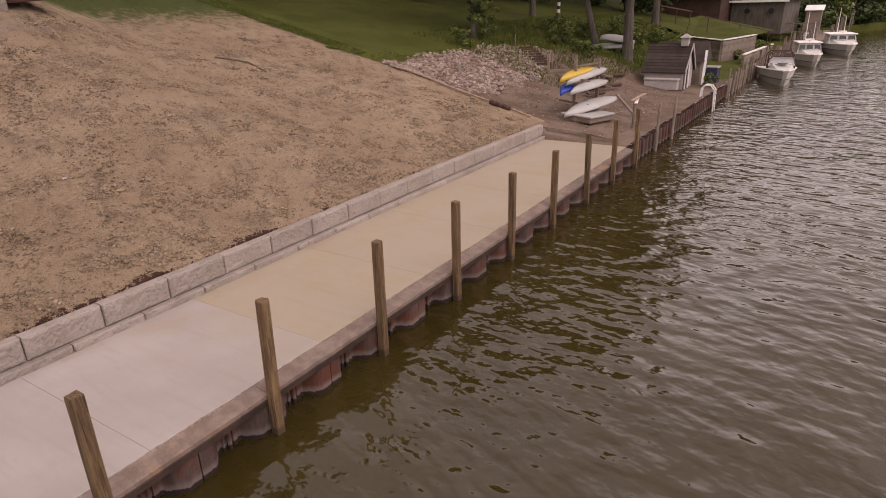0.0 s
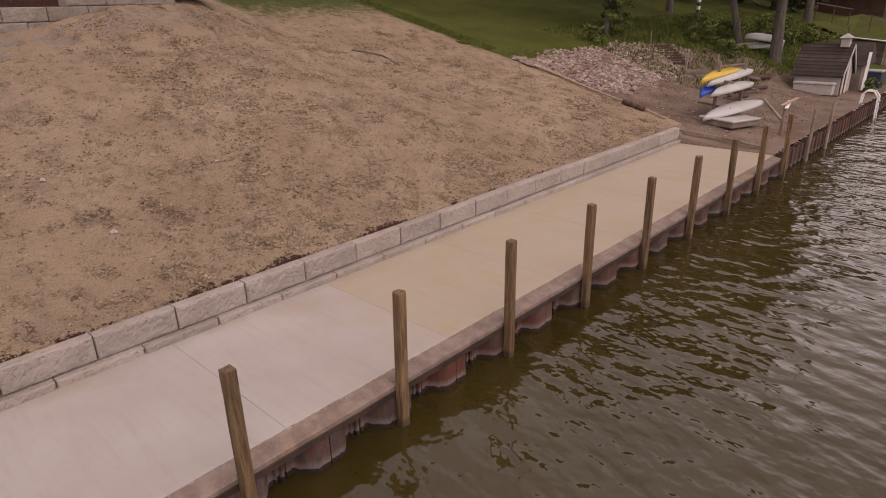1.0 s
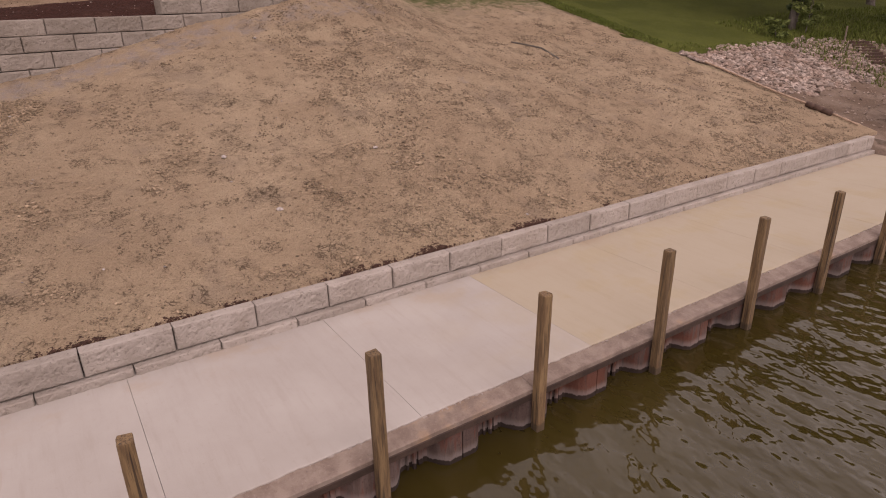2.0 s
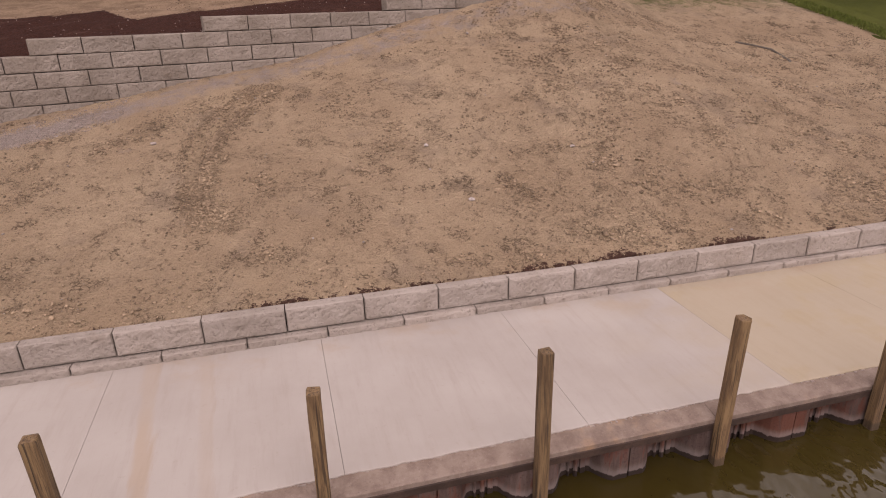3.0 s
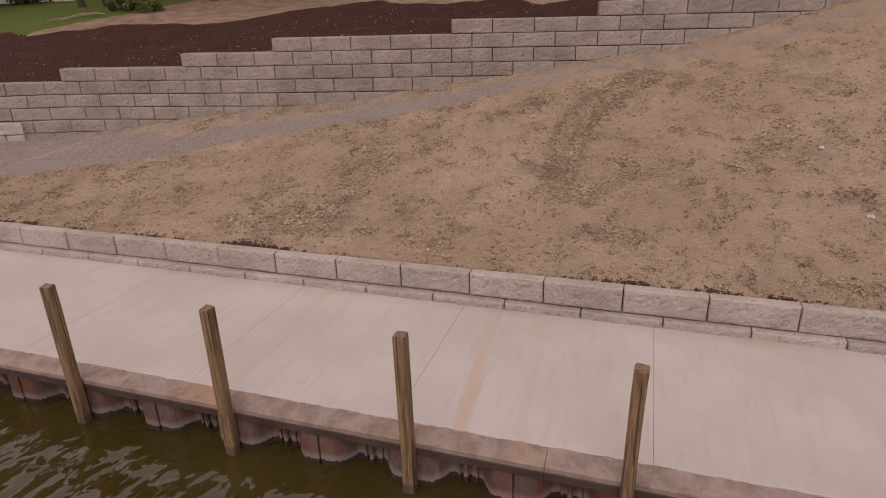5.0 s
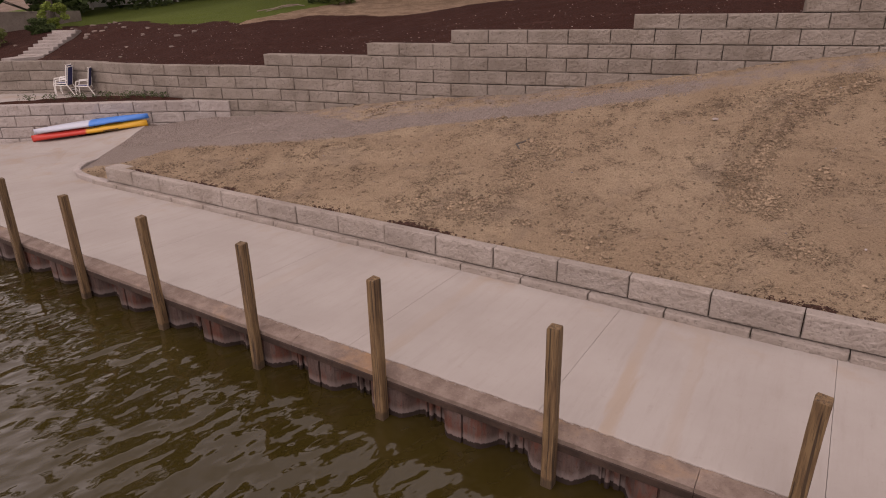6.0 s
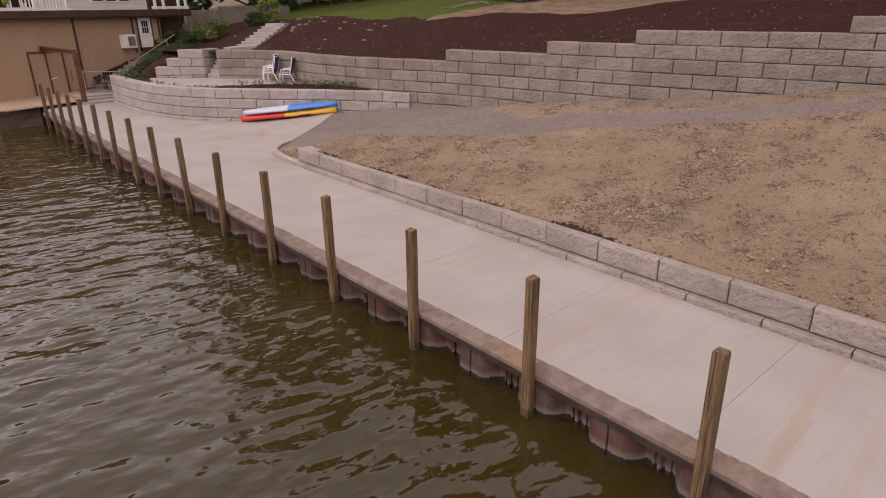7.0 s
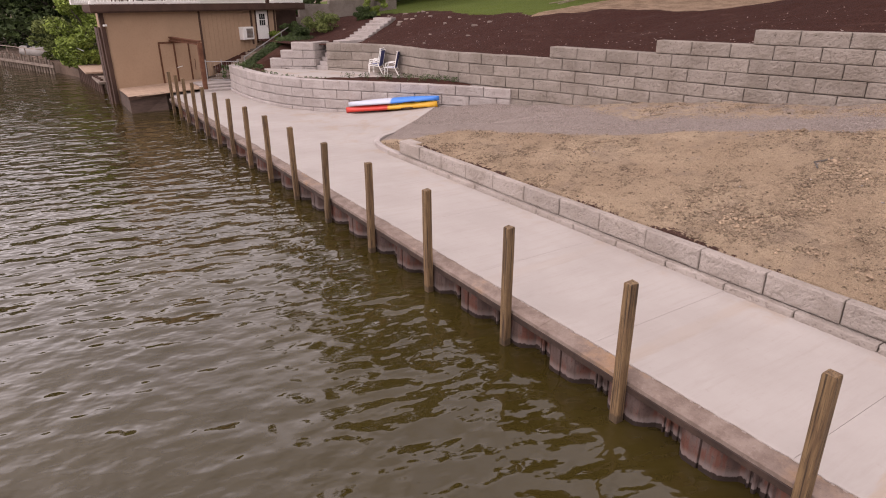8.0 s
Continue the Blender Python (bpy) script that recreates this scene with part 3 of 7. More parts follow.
def rough_z(x, y, y0):
    """Lumps, furrows and the tyre rut on the graded bank."""
    fade = min(1.0, max(0.0, (y - y0) / 0.5))
    lump = max(0.0, fbm(x, y, 0.5, 2, 5.5) + 0.35 + (0.25 if x > 3 else 0.0))
    crumb = max(0.0, fbm(x, y, 8.5, 2, 8.1) - 0.05)
    z = fade * (0.07 * fbm(x, y, 0.4, 2, 3.1) + 0.03 * fbm(x, y, 1.4, 2, 7.7) + lump * (0.035 * abs(fbm(x, y, 3.6, 2, 1.3)) + 0.1 * crumb))
    d = near_line(x, y, RUT) if -3.2 < x < 1.2 and 5.5 < y < 13.4 else 9.0
    return z + 0.06 * math.exp(-((d - 0.3) / 0.13) ** 2) - 0.09 * math.exp(-(d / 0.14) ** 2)


GRAVEL_X, GRAVEL_W = (-22.5, -19.5, -17.2, -14.1, -12.1, -10, -8.6, -5.3, -2, 3, 9), (9.0, 6.3, 5.5, 4.5, 3.9, 3.1, 2.72, 2.05, 1.7, 1.7, 2.0)
GRAVEL_START, GRAVEL_GAP = (-18, -15, -13.2, -9.25, -5.7, -2.2), (-0.5, 1.3, 2.1, 1.25, 0.6, -0.2)
sv, cover = [], []
for x in sx:
    y0 = kerb_y(x) + (0.02 if x > -17 else 0.0)
    y1 = up_y(x) + 0.15 if x < 10 else lerp(x, (10, 12.5, 24), (up_y(10) + 0.15, 36, 36))
    for t in sy:
        y = y0 + (y1 - y0) * t
        z = soil_z(x, y) - 0.02
        z += rough_z(x, y, y0)
        if t == 0.0:
            z = -0.1
        sv.append((x, y, z))
        dw = up_y(x) - y
        width = lerp(x, GRAVEL_X, GRAVEL_W)
        start_ = lerp(x, GRAVEL_START, GRAVEL_GAP)
        gravel = min(1.0, max(0.0, (width - dw) / 0.9 + 0.4)) * min(1.0, max(0.45, (dw - start_) / 0.8 + 0.2)) if x < 11 else 0.0
        if x > -7:
            gravel *= lerp(x, (-7, -3.5, 4, 11), (0.92, 0.5, 0.44, 0.42))
        gravel = max(gravel, 0.45 * max(0.0, fbm(x, y, 0.7, 3, 9.2)) * (1 if 3 < y - y0 < 8 else 0.4))
        dark = max(0.0, 0.5 + 0.25 * fbm(x, 0, 0.8, 3, 4.4) + (0.14 if -1.4 < x < 0.1 or 3.8 < x < 5.8 or 6.5 < x < 8.4 or -7.4 < x < -5.8 or -11.6 < x < -10.6 or -13.5 < x < -12.2 else -0.12 if -5.0 < x < -1.5 else 0.0) - (y - y0) / 0.5) if x > -16.5 else 0.0
        grassy = max(0.0, min(1.0, (y - y0 - 12.5) / 6)) * 0.75 if x > 6 else 0.0
        grassy = max(grassy, 0.6 * max(0.0, 1 - abs(x - 23.0) / 1.0) * (1 if y > 9 else 0.3))
        cover.append((gravel, dark, grassy, 1.0))
ny = len(sy)
soil.v = sv
soil.f = [(i * ny + j, (i + 1) * ny + j, (i + 1) * ny + j + 1, i * ny + j + 1) for i in range(len(sx) - 1) for j in range(ny - 1)]
soil_bank = part("ground_soil_bank", soil, SOIL, smooth=True)
tagged(soil_bank, "freshly graded tan soil slope with clods and a gravel track", "soil", kind="structure")
layer = soil_bank.data.color_attributes.new("cover", "FLOAT_COLOR", "POINT")
layer.data.foreach_set("color", [c for row in cover for c in row])


def strew(name, count, place, size, material, label, category, flat=0.6, seed=1):
    """Many loose lumps as one mesh."""
    rng = np.random.default_rng(seed)
    base = [(1, 0, 0), (0, 1, 0), (-1, 0, 0), (0, -1, 0), (0, 0, 1), (0, 0, -0.6), (0.6, 0.6, 0.62), (-0.6, 0.6, 0.55), (-0.6, -0.6, 0.6), (0.6, -0.6, 0.55)]
    base = np.array(base)
    faces = [(0, 1, 6), (1, 2, 7), (2, 3, 8), (3, 0, 9), (0, 6, 9), (1, 7, 6), (2, 8, 7), (3, 9, 8), (4, 9, 6), (4, 6, 7), (4, 7, 8), (4, 8, 9), (0, 5, 1), (1, 5, 2), (2, 5, 3), (3, 5, 0)]
    s = Shape()
    for _ in range(count):
        x, y, z, k = place(rng)
        r = size(rng) * k
        if r <= 0:
            continue
        a = rng.uniform(0, 6.28)
        c, d = math.cos(a), math.sin(a)
        v = base * rng.uniform(0.7, 1.25, base.shape) * (r, r * rng.uniform(0.6, 1.0), r * flat)
        s.add(np.column_stack([x + v[:, 0] * c - v[:, 1] * d, y + v[:, 0] * d + v[:, 1] * c, z + v[:, 2]]).tolist(), faces)
    return tagged(part(name, s, material), label, category, kind="stuff")


clumps = []


def on_soil(rng):
    """Crumbs in loose clusters, with a thin scatter between them."""
    while not clumps or len(clumps) < 620:
        x, y = rng.uniform(-18.5, 22), 3.9 + 13 * rng.uniform(0, 1) ** 1.2
        if (x < 11 and y > up_y(x) - 0.3) or fbm(x, y, 0.35, 3, 5.5) + (0.3 if x > 2 else 0.05) + rng.uniform(-0.4, 0.4) < 0.1:
            continue
        clumps.append((x, y, rng.uniform(0.12, 0.55), rng.uniform(0.5, 1.5), rng.uniform(0, 3.14)))
        if len(clumps) % 12 == 0:
            a, b = RUT[len(clumps) % 5], RUT[len(clumps) % 5 + 1]
            t = rng.uniform(0, 1)
            clumps.append((a[0] + (b[0] - a[0]) * t + 0.3, a[1] + (b[1] - a[1]) * t, 0.3, 1.0, 1.4))
    while True:
        k = 1.0
        if rng.uniform(0, 1) < 0.85:
            cx, cy, spread, grade, way_ = clumps[int(rng.integers(len(clumps)))]
            u, v = rng.normal(0, spread), rng.normal(0, spread * 0.45)
            x, y = cx + u * math.cos(way_) - v * math.sin(way_), cy + u * math.sin(way_) + v * math.cos(way_)
            k = grade * max(0.5, 1.3 - 0.5 * abs(u) / spread)
        else:
            x, y = rng.uniform(-19, 22.2), 3.9 + 13 * rng.uniform(0, 1) ** 1.2
        if x < 6 and lerp(x, GRAVEL_START, GRAVEL_GAP) - 0.2 < up_y(x) - y < lerp(x, GRAVEL_X, GRAVEL_W) - 0.1:
            continue
        if y < 3.85 or x > 22.3 or x < -19 or (x < 11 and y > up_y(x) - 0.15):
            continue
        return x, y, soil_z(x, y) - 0.013 + rough_z(x, y, kerb_y(x) + 0.02), k


strew("soil_clods", 66000, on_soil, lambda r: 0.010 + 0.03 * r.uniform(0, 1) ** 3, CLOD, "loose clods of tan soil lying on the graded slope", "soil clods", 0.75, seed=3)


def on_rut(rng):
    """Churned lumps along both sides of the tyre rut and at its two ends."""
    k = int(rng.integers(len(RUT) + 1))
    if k >= len(RUT) - 1:
        x, y = (RUT[0] if k == len(RUT) - 1 else RUT[-1])
        x, y = x + rng.normal(0, 0.3), y + rng.normal(0, 0.18)
    else:
        a, b, t = Vector(RUT[k]), Vector(RUT[k + 1]), rng.uniform(0, 1)
        side = (b - a).normalized()
        p = a.lerp(b, t) + Vector((side.y, -side.x)) * (0.22 * rng.choice((-1, 1)) * (0.4 if k < 2 else 1.3) + rng.normal(0, 0.1))
        x, y = p
    return x, y, soil_z(x, y) - 0.01 + rough_z(x, y, kerb_y(x)), 1.0


strew("rut_clods", 3600, on_rut, lambda r: 0.010 + 0.024 * r.uniform(0, 1) ** 2.2, CLOD, "churned clods lying along a tyre rut", "soil clods", 0.8, seed=13)


def on_soil_even(rng):
    while True:
        x, y = rng.uniform(-16, 22), rng.uniform(4, 16)
        if x > 9 or y < up_y(x) - 0.3:
            return x, y, soil_z(x, y) - 0.01 + rough_z(x, y, kerb_y(x)), 1.0


strew("pale_pebbles", 420, on_soil_even, lambda r: 0.010 + 0.03 * r.uniform(0, 1) ** 4, STONE, "pale pebbles scattered over the soil slope", "pebbles", seed=8)
for k, (x, y) in enumerate(((5.85, 13.7), (3.14, 8.12), (3.47, 5.85), (-2.8, 10.05), (6.29, 7.28))):
    s = strew("pale_rock", 1, lambda r, x=x, y=y: (x, y, soil_z(x, y) + rough_z(x, y, 3.7), 1.0), lambda r: 0.075, STONE, "single pale rock lying on the soil slope", "rock", 0.7, 20 + k)
    s["kind"] = "thing"


def on_gravel(rng):
    while True:
        x = rng.uniform(-22.3, -3.8)
        dw = rng.uniform(0.2, 3.8)
        y = up_y(x) - dw
        if dw < lerp(x, GRAVEL_X, GRAVEL_W) and y > kerb_y(x) + 0.1 and dw > lerp(x, GRAVEL_START, GRAVEL_GAP):
            return x, y, soil_z(x, y) - 0.015 + rough_z(x, y, kerb_y(x)), 1.0


strew("path_gravel", 14000, on_gravel, lambda r: 0.010 + 0.014 * r.uniform(0, 1), GRAVEL, "crushed grey gravel on the sloping track", "gravel", 0.7, 11)

# ---- hillside above the upper wall ----
hill = Shape()
hx = list(np.arange(-70, -36, 0.5)) + list(np.arange(-36, 12.1, 0.2))
hv, nh = [], 70
for x in hx:
    y0 = (up_y(x) if x > -31.3 else lerp(x, (-60, -33.6, -33.0, -32.2, -31.3), (8.6, 6.2, 6.2, 7.2, 7.6))) + 0.2
    for j in range(nh):
        d = 26 * (j / (nh - 1)) ** 1.5
        y = y0 + d
        hv.append((x, y, bank_z(x, y) + (0.06 * fbm(x, y, 0.8, 3, 2.0) if j else -0.05)))
hill.v = hv
hill.f = [(i * nh + j, (i + 1) * nh + j, (i + 1) * nh + j + 1, i * nh + j + 1) for i in range(len(hx) - 1) for j in range(nh - 1)]


def lawn_edge(x):
    """Where the mulch gives way to lawn or bare soil."""
    return lerp(x, (-70, -41, -36, -33, -29.5, -26, -24.5, -22.5, -20.5, -18, -16, -14, -11.5, -9.7, -6.5, -5.2, -4.6, -3.8, -2.4, 2, 8, 16), (13, 16.5, 15.7, 15.2, 14.9, 15.8, 15.3, 18.4, 19.0, 20.0, 22.2, 22.4, 20.9, 19.5, 19.0, 19.4, 18.4, 17.2, 17.7, 18.6, 20.0, 22))


def hill_material():
    m, n, l, p = start("hillside")
    at = n.new("ShaderNodeAttribute")
    at.attribute_name = "cover"
    sep = n.new("ShaderNodeSeparateColor")
    l.new(at.outputs["Color"], sep.inputs["Color"])
    mid, fine = noise_node(n, l, 1.4, 5, 0.65), noise_node(n, l, 16, 6, 0.7)
    wob = times(n, l, mid, times(n, l, fine, 0.3), "ADD")
    mulch = blend(n, l, steps(n, l, fine, 0.35, 0.68), (0.024, 0.01, 0.0075), (0.07, 0.029, 0.021))
    mulch = blend(n, l, times(n, l, steps(n, l, mid, 0.55, 0.7), 0.4), mulch, (0.1, 0.055, 0.04))
    grass = blend(n, l, steps(n, l, fine, 0.35, 0.65), (0.06, 0.085, 0.014), (0.1, 0.125, 0.025))
    bare = blend(n, l, steps(n, l, times(n, l, mid, times(n, l, fine, 0.8), "ADD"), 0.75, 1.05), (0.17, 0.115, 0.075), (0.28, 0.2, 0.135))
    col = blend(n, l, steps(n, l, times(n, l, sep.outputs["Red"], wob, "ADD"), 0.95, 1.15), mulch, grass)
    col = blend(n, l, steps(n, l, times(n, l, sep.outputs["Green"], wob, "ADD"), 0.95, 1.15), col, bare)
    l.new(col, p.inputs["Base Color"])
    p.inputs["Roughness"].default_value = 0.95
    p.inputs["Specular IOR Level"].default_value = 0.1
    relief(n, l, p, times(n, l, fine, mid, "ADD"), 1.0, 0.07)
    return m


hillside = part("ground_hillside", hill, hill_material(), smooth=True)
tagged(hillside, "mulched hillside with lawn and bare soil above the wall", "hillside", kind="structure")
layer = hillside.data.color_attributes.new("cover", "FLOAT_COLOR", "POINT")
vals = []
for x, y, z in hv:
    over = (y - lawn_edge(x)) / 0.7 + 0.4
    grass_ = min(1, max(0, over)) if x < -25 else 0.0
    bare_ = min(1, max(0, over)) if x >= -25 else 0.0
    vals += [grass_, bare_, 0.0, 1.0]
layer.data.foreach_set("color", vals)


def on_mulch(rng):
    x = rng.uniform(-34, 6)
    y = up_y(max(x, -31.2)) + 0.3 + 6 * rng.uniform(0, 1)
    return x, y, bank_z(x, y) + 0.02, 1.0


strew("mulch_chips", 3500, on_mulch, lambda r: 0.012 + 0.016 * r.uniform(0, 1) ** 2, MULCH, "dark brown shredded mulch over the planted slope", "mulch", 0.5, 14)
strew("pale_chips", 900, on_mulch, lambda r: 0.010 + 0.024 * r.uniform(0, 1) ** 2, STONE, "small pale chips strewn over the mulch", "chips", 0.5, 15)

# ---- land past the slab's far end ----
east = Shape()
ex = list(np.concatenate([[22.008], np.arange(22.03, 46, 0.4), np.arange(46, 150, 3.0)]))
ey = list(np.concatenate([np.arange(0.42, 14, 0.35), np.arange(14, 70, 2.5)]))
east.sheet(ex, ey, lambda x, y: -0.4 if x < 22.02 else east_z(x, y) + 0.05 * fbm(x, y, 0.9, 3, 6.0) + (max(0.0, 2.0 - max(0, x - 22.75) * 1.2) / 2.0 * (y > 3.9) * max(0.0, min(soil_z(22.7, y) - east_z(23.2, y), 1.6) - 0.06)))
east_ground = part("ground_beach_slope", east, BEACH, smooth=True)
tagged(east_ground, "bare beach and grassy slope beyond the slab", "ground", kind="structure")
east_ground.data.materials.append(GRASS)
for f in east_ground.data.polygons:
    c = f.center
    edge = lerp(c.x, (23, 27, 33, 36, 38, 41, 44), (12.3, 12.6, 11.6, 9.5, 7.0, 3.5, 0.5))
    if c.y > edge + 0.7 * fbm(c.x, c.y, 0.8, 2, 1.0):
        f.material_index = 1

lawn = Shape()
lawn.sheet([22.35, 22.7, 23.1, 23.6] + list(np.arange(24.4, 60, 1.0)), [11.9] + list(np.arange(12.3, 60, 1.0)), lambda x, y: (-0.4 if y < 12 else 0.0) + ((soil_z(min(x, 22.8), y) if x < 25 else 0.0) - (0.14 if x < 22.5 else 0.03 if x < 22.9 else -0.03) + 0.05 * fbm(x, y, 1.2, 2, 3.3) if x < 23.3 else max(east_z(x, y), soil_z(22.8, y) if x < 25 else 0) + 0.05))
tagged(part("lawn", lawn, GRASS, smooth=True), "mown green lawn above the stone bank", "lawn", kind="structure")


def tufts(name, count, place, h, material, label, seed):
    rng = np.random.default_rng(seed)
    s = Shape()
    for _ in range(count):
        x, y, z = place(rng)
        for _ in range(3):
            a, t = rng.uniform(0, 6.28), h * rng.uniform(0.5, 1.2)
            c, d, w = math.cos(a), math.sin(a), 0.012 + 0.1 * h * 0.3
            lean = t * 0.5
            s.add([(x - d * w, y + c * w, z), (x + d * w, y - c * w, z), (x + c * lean, y + d * lean, z + t)], [(0, 1, 2)])
    return tagged(part(name, s, material), label, "grass", kind="stuff")


def lawn_rim(rng):
    y = rng.uniform(11.5, 30)
    x = 22.85 + rng.uniform(-0.5, 0.6) + (rng.uniform(0, 9) if y < 13 else 0)
    if y < 13:
        y = 12.2 + rng.uniform(-0.2, 0.6)
    return x, y, max(east_z(x, y), soil_z(min(x, 22.8), y) if x < 25 else 0) + 0.04


tufts("lawn_rim_grass", 4500, lawn_rim, 0.1, BLADE, "longer grass along the lawn's ragged edge", 31)

# ---- slab, bulkhead, posts ----
slab = thing("pavement_slab", "pale concrete walkway along the river bulkhead", "pavement", kind="structure")
joints = [22.0] + [0.24 + 2.975 * k for k in range(7, -13, -1)] + [-37.3]
rng = random.Random(5)


def slab_in(x):
    """Inland edge of the slab: under the low wall, along the kerb, under the patio wall."""
    if x > -17.4:
        return WALL_Y + 0.1
    if x > -22.5:
        return kerb_y(x) + 0.02
    return arc_y(max(x, -36.0)) + 0.2 if x < -22.5 else 8.5


for b, a in zip(joints, joints[1:]):
    n = 60
    xs = [a + 0.0025 + (b - a - 0.005) * i / n for i in range(n + 1)]
    s = Shape()
    rows = []
    for x in xs:
        far = slab_in(x)
        edge = 0.36 + 0.008 * rng.uniform(-1, 1) + 0.014 * fbm(x, 0, 2.2, 3, 2.0)
        ys = [edge, edge + 0.02] + [edge + (far - edge) * t for t in (0.2, 0.4, 0.6, 0.8, 1.0)]
        rows.append([(x, y, ramp(x, y) + (-0.005 if k == 0 else 0.0)) for k, y in enumerate(ys)])
    m = len(rows[0])
    vs = [p for r in rows for p in r] + [(p[0], p[1], p[2] - 0.16) for r in rows for p in r]
    N = len(rows) * m
    fs = [(i * m + j, (i + 1) * m + j, (i + 1) * m + j + 1, i * m + j + 1) for i in range(n) for j in range(m - 1)]
    fs += [(i * m, N + i * m, N + (i + 1) * m, (i + 1) * m) for i in range(n)]
    fs += [((i + 1) * m - 1, (i + 2) * m - 1, N + (i + 2) * m - 1, N + (i + 1) * m - 1) for i in range(n)]
    fs += [(j, j + 1, N + j + 1, N + j) for j in range(m - 1)]
    fs += [(n * m + j, N + n * m + j, N + n * m + j + 1, n * m + j + 1) for j in range(m - 1)]
    part("concrete_panel", s.add(vs, fs), SLAB, slab)

bulkhead = thing("bulkhead", "rusty corrugated sheet-pile bulkhead with a wide cap", "bulkhead", kind="structure")
pile = Shape()
prof = [(-0.61, 0.36), (-0.47, 0.36), (-0.41, 0.335), (-0.31, 0.18), (-0.26, 0.13), (-0.21, 0.1), (-0.014, 0.1), (-0.01, 0.14), (0.01, 0.14), (0.014, 0.112), (0.21, 0.112), (0.26, 0.14), (0.31, 0.19), (0.41, 0.335), (0.47, 0.36), (0.61, 0.36)]
ring = [(x, y) for x, y in prof] + [(x, y + 0.02) for x, y in prof[::-1]]
pile.loft([[(x, y, z) for x, y in ring] for z in (-1.6, -0.12)])
pile_mesh = pile.mesh("sheet_pile", PILE)
for k in range(46):
    ob = new("sheet_pile", pile_mesh)
    ob.parent, ob.location = bulkhead, (21.96 - 1.22 * k, 0.0, rng.uniform(-0.02, 0.01))
rib = Shape().rod((0.61, 0.32, -1.6), (0.61, 0.32, -0.13), 0.035, 0.03, 6).rod((0.52, 0.34, -1.6), (0.52, 0.34, -0.13), 0.02, 0.018, 5)
rib.box(0.68, 0.33, -1.6, 0.75, 0.37, -0.13, 0.006)
rib_mesh = rib.mesh("interlock_rib", PILE)
for k in range(46):
    ob = new("interlock_rib", rib_mesh)
    ob.parent, ob.location = bulkhead, (21.96 - 1.22 * k, 0.0, 0.0)
small = Shape()
ring = [(0, 0.12), (0.14, 0.12), (0.22, 0.34), (0.36, 0.34), (0.44, 0.12), (0.5, 0.12)]
ring = ring + [(x, y + 0.02) for x, y in ring[::-1]]
small.loft([[(x, y, z) for x, y in ring] for z in (-1.6, 0.0)])
small_mesh = small.mesh("sheet_pile", PILE)
for k in range(38):
    ob = new("sheet_pile", small_mesh)
    ob.parent, ob.location = bulkhead, (22.0 + 0.5 * k, 0.02, rng.uniform(-0.03, 0.02))
for k in range(10):
    x0, x1 = 22.0 - 5.72 * (k + 1), 22.0 - 5.72 * k - 0.006
    s, lip = Shape(), Shape()
    nx = 30
    for sh, ya, yb, za, zb, wob in ((s, 0.085, 0.40, -0.135, -0.065, 0.006), (lip, 0.078, 0.125, -0.235, -0.137, 0.003)):
        rings = []
        for i in range(nx + 1):
            x = x0 + (x1 - x0) * i / nx
            w = wob * fbm(x, 0, 2.5, 3, za)
            back = zb + (0.054 if sh is s else 0.0)
            rings.append([(x, ya + w, za), (x, yb, za), (x, yb, back), (x, ya + w + 0.015, zb + w), (x, ya + w, zb - 0.012)])
        sh.loft(rings)
    part("cap", s, CAP, bulkhead)
    part("lip", lip, STEEL_DARK, bulkhead)
MORTAR = surface("spilled_mortar", (0.22, 0.178, 0.152), (0.3, 0.25, 0.217), (0.15, 0.118, 0.1), 2, 30, 0.95, 0.4, 0.01)
# spilled mortar along the slab's edge
mortar = Shape()
x = -34.0
while x < 21.5:
    w = rng.uniform(0.01, 0.07)
    y = 0.352 + rng.uniform(-0.015, 0.008)
    k = max(0.0, 0.4 + fbm(x, 0, 0.6, 3, 6.6))
    mortar.box(x, y - rng.uniform(0.0, 0.03) * k, -0.05, x + w, y + 0.014, -0.006 - rng.uniform(0, 0.01), 0.002)
    x += w + rng.uniform(0.0, 0.12) + (0.3 if k < 0.15 else 0.0)
part("mortar_edge", mortar, MORTAR, bulkhead, "ragged pale mortar along the slab edge")

c = 0.012
outline = [(-0.07 + c, -0.07), (0.07 - c, -0.07), (0.07, -0.07 + c), (0.07, 0.07 - c), (0.07 - c, 0.07), (-0.07 + c, 0.07), (-0.07, 0.07 - c), (-0.07, -0.07 + c)]
post_meshes = []
for v in range(4):
    s, r = Shape(), random.Random(40 + v)
    rings = []
    for i, z in enumerate((-2.2, -1.6, -1.0, -0.4, 0.0, 0.35, 0.6, 0.66, 0.68)):
        shrink = 0.93 if i == 8 else 1.0
        bow = 0.006 * math.sin(z * 1.7 + v)
        rings.append([(x * shrink + bow + r.uniform(-0.002, 0.002), y * shrink + r.uniform(-0.002, 0.002), z + (r.uniform(-0.01, 0.01) if i == 8 else 0)) for x, y in outline])
    s.loft(rings)
    post_meshes.append(s.mesh("mooring_post", POST))
rows = [(2.44 * k, 1.385) for k in range(-6, 10)] + [(x, 1.39) for x in (-17.0, -19.2, -21.25, -23.3, -25.2, -27.1, -28.9, -30.6, -32.2, -33.8)]
for k, (x, top) in enumerate(rows):
    ob = new("mooring_post", post_meshes[k % 4])
    ob.matrix_basis = pose(x, 0, top - 0.68, rng.uniform(-0.7, 0.7), rng.uniform(-0.8, 0.8), 90 * (k % 4) + rng.uniform(-3, 3))
    tagged(ob, "square treated-timber mooring post standing against the bulkhead", "post", "mooring posts along the bulkhead")
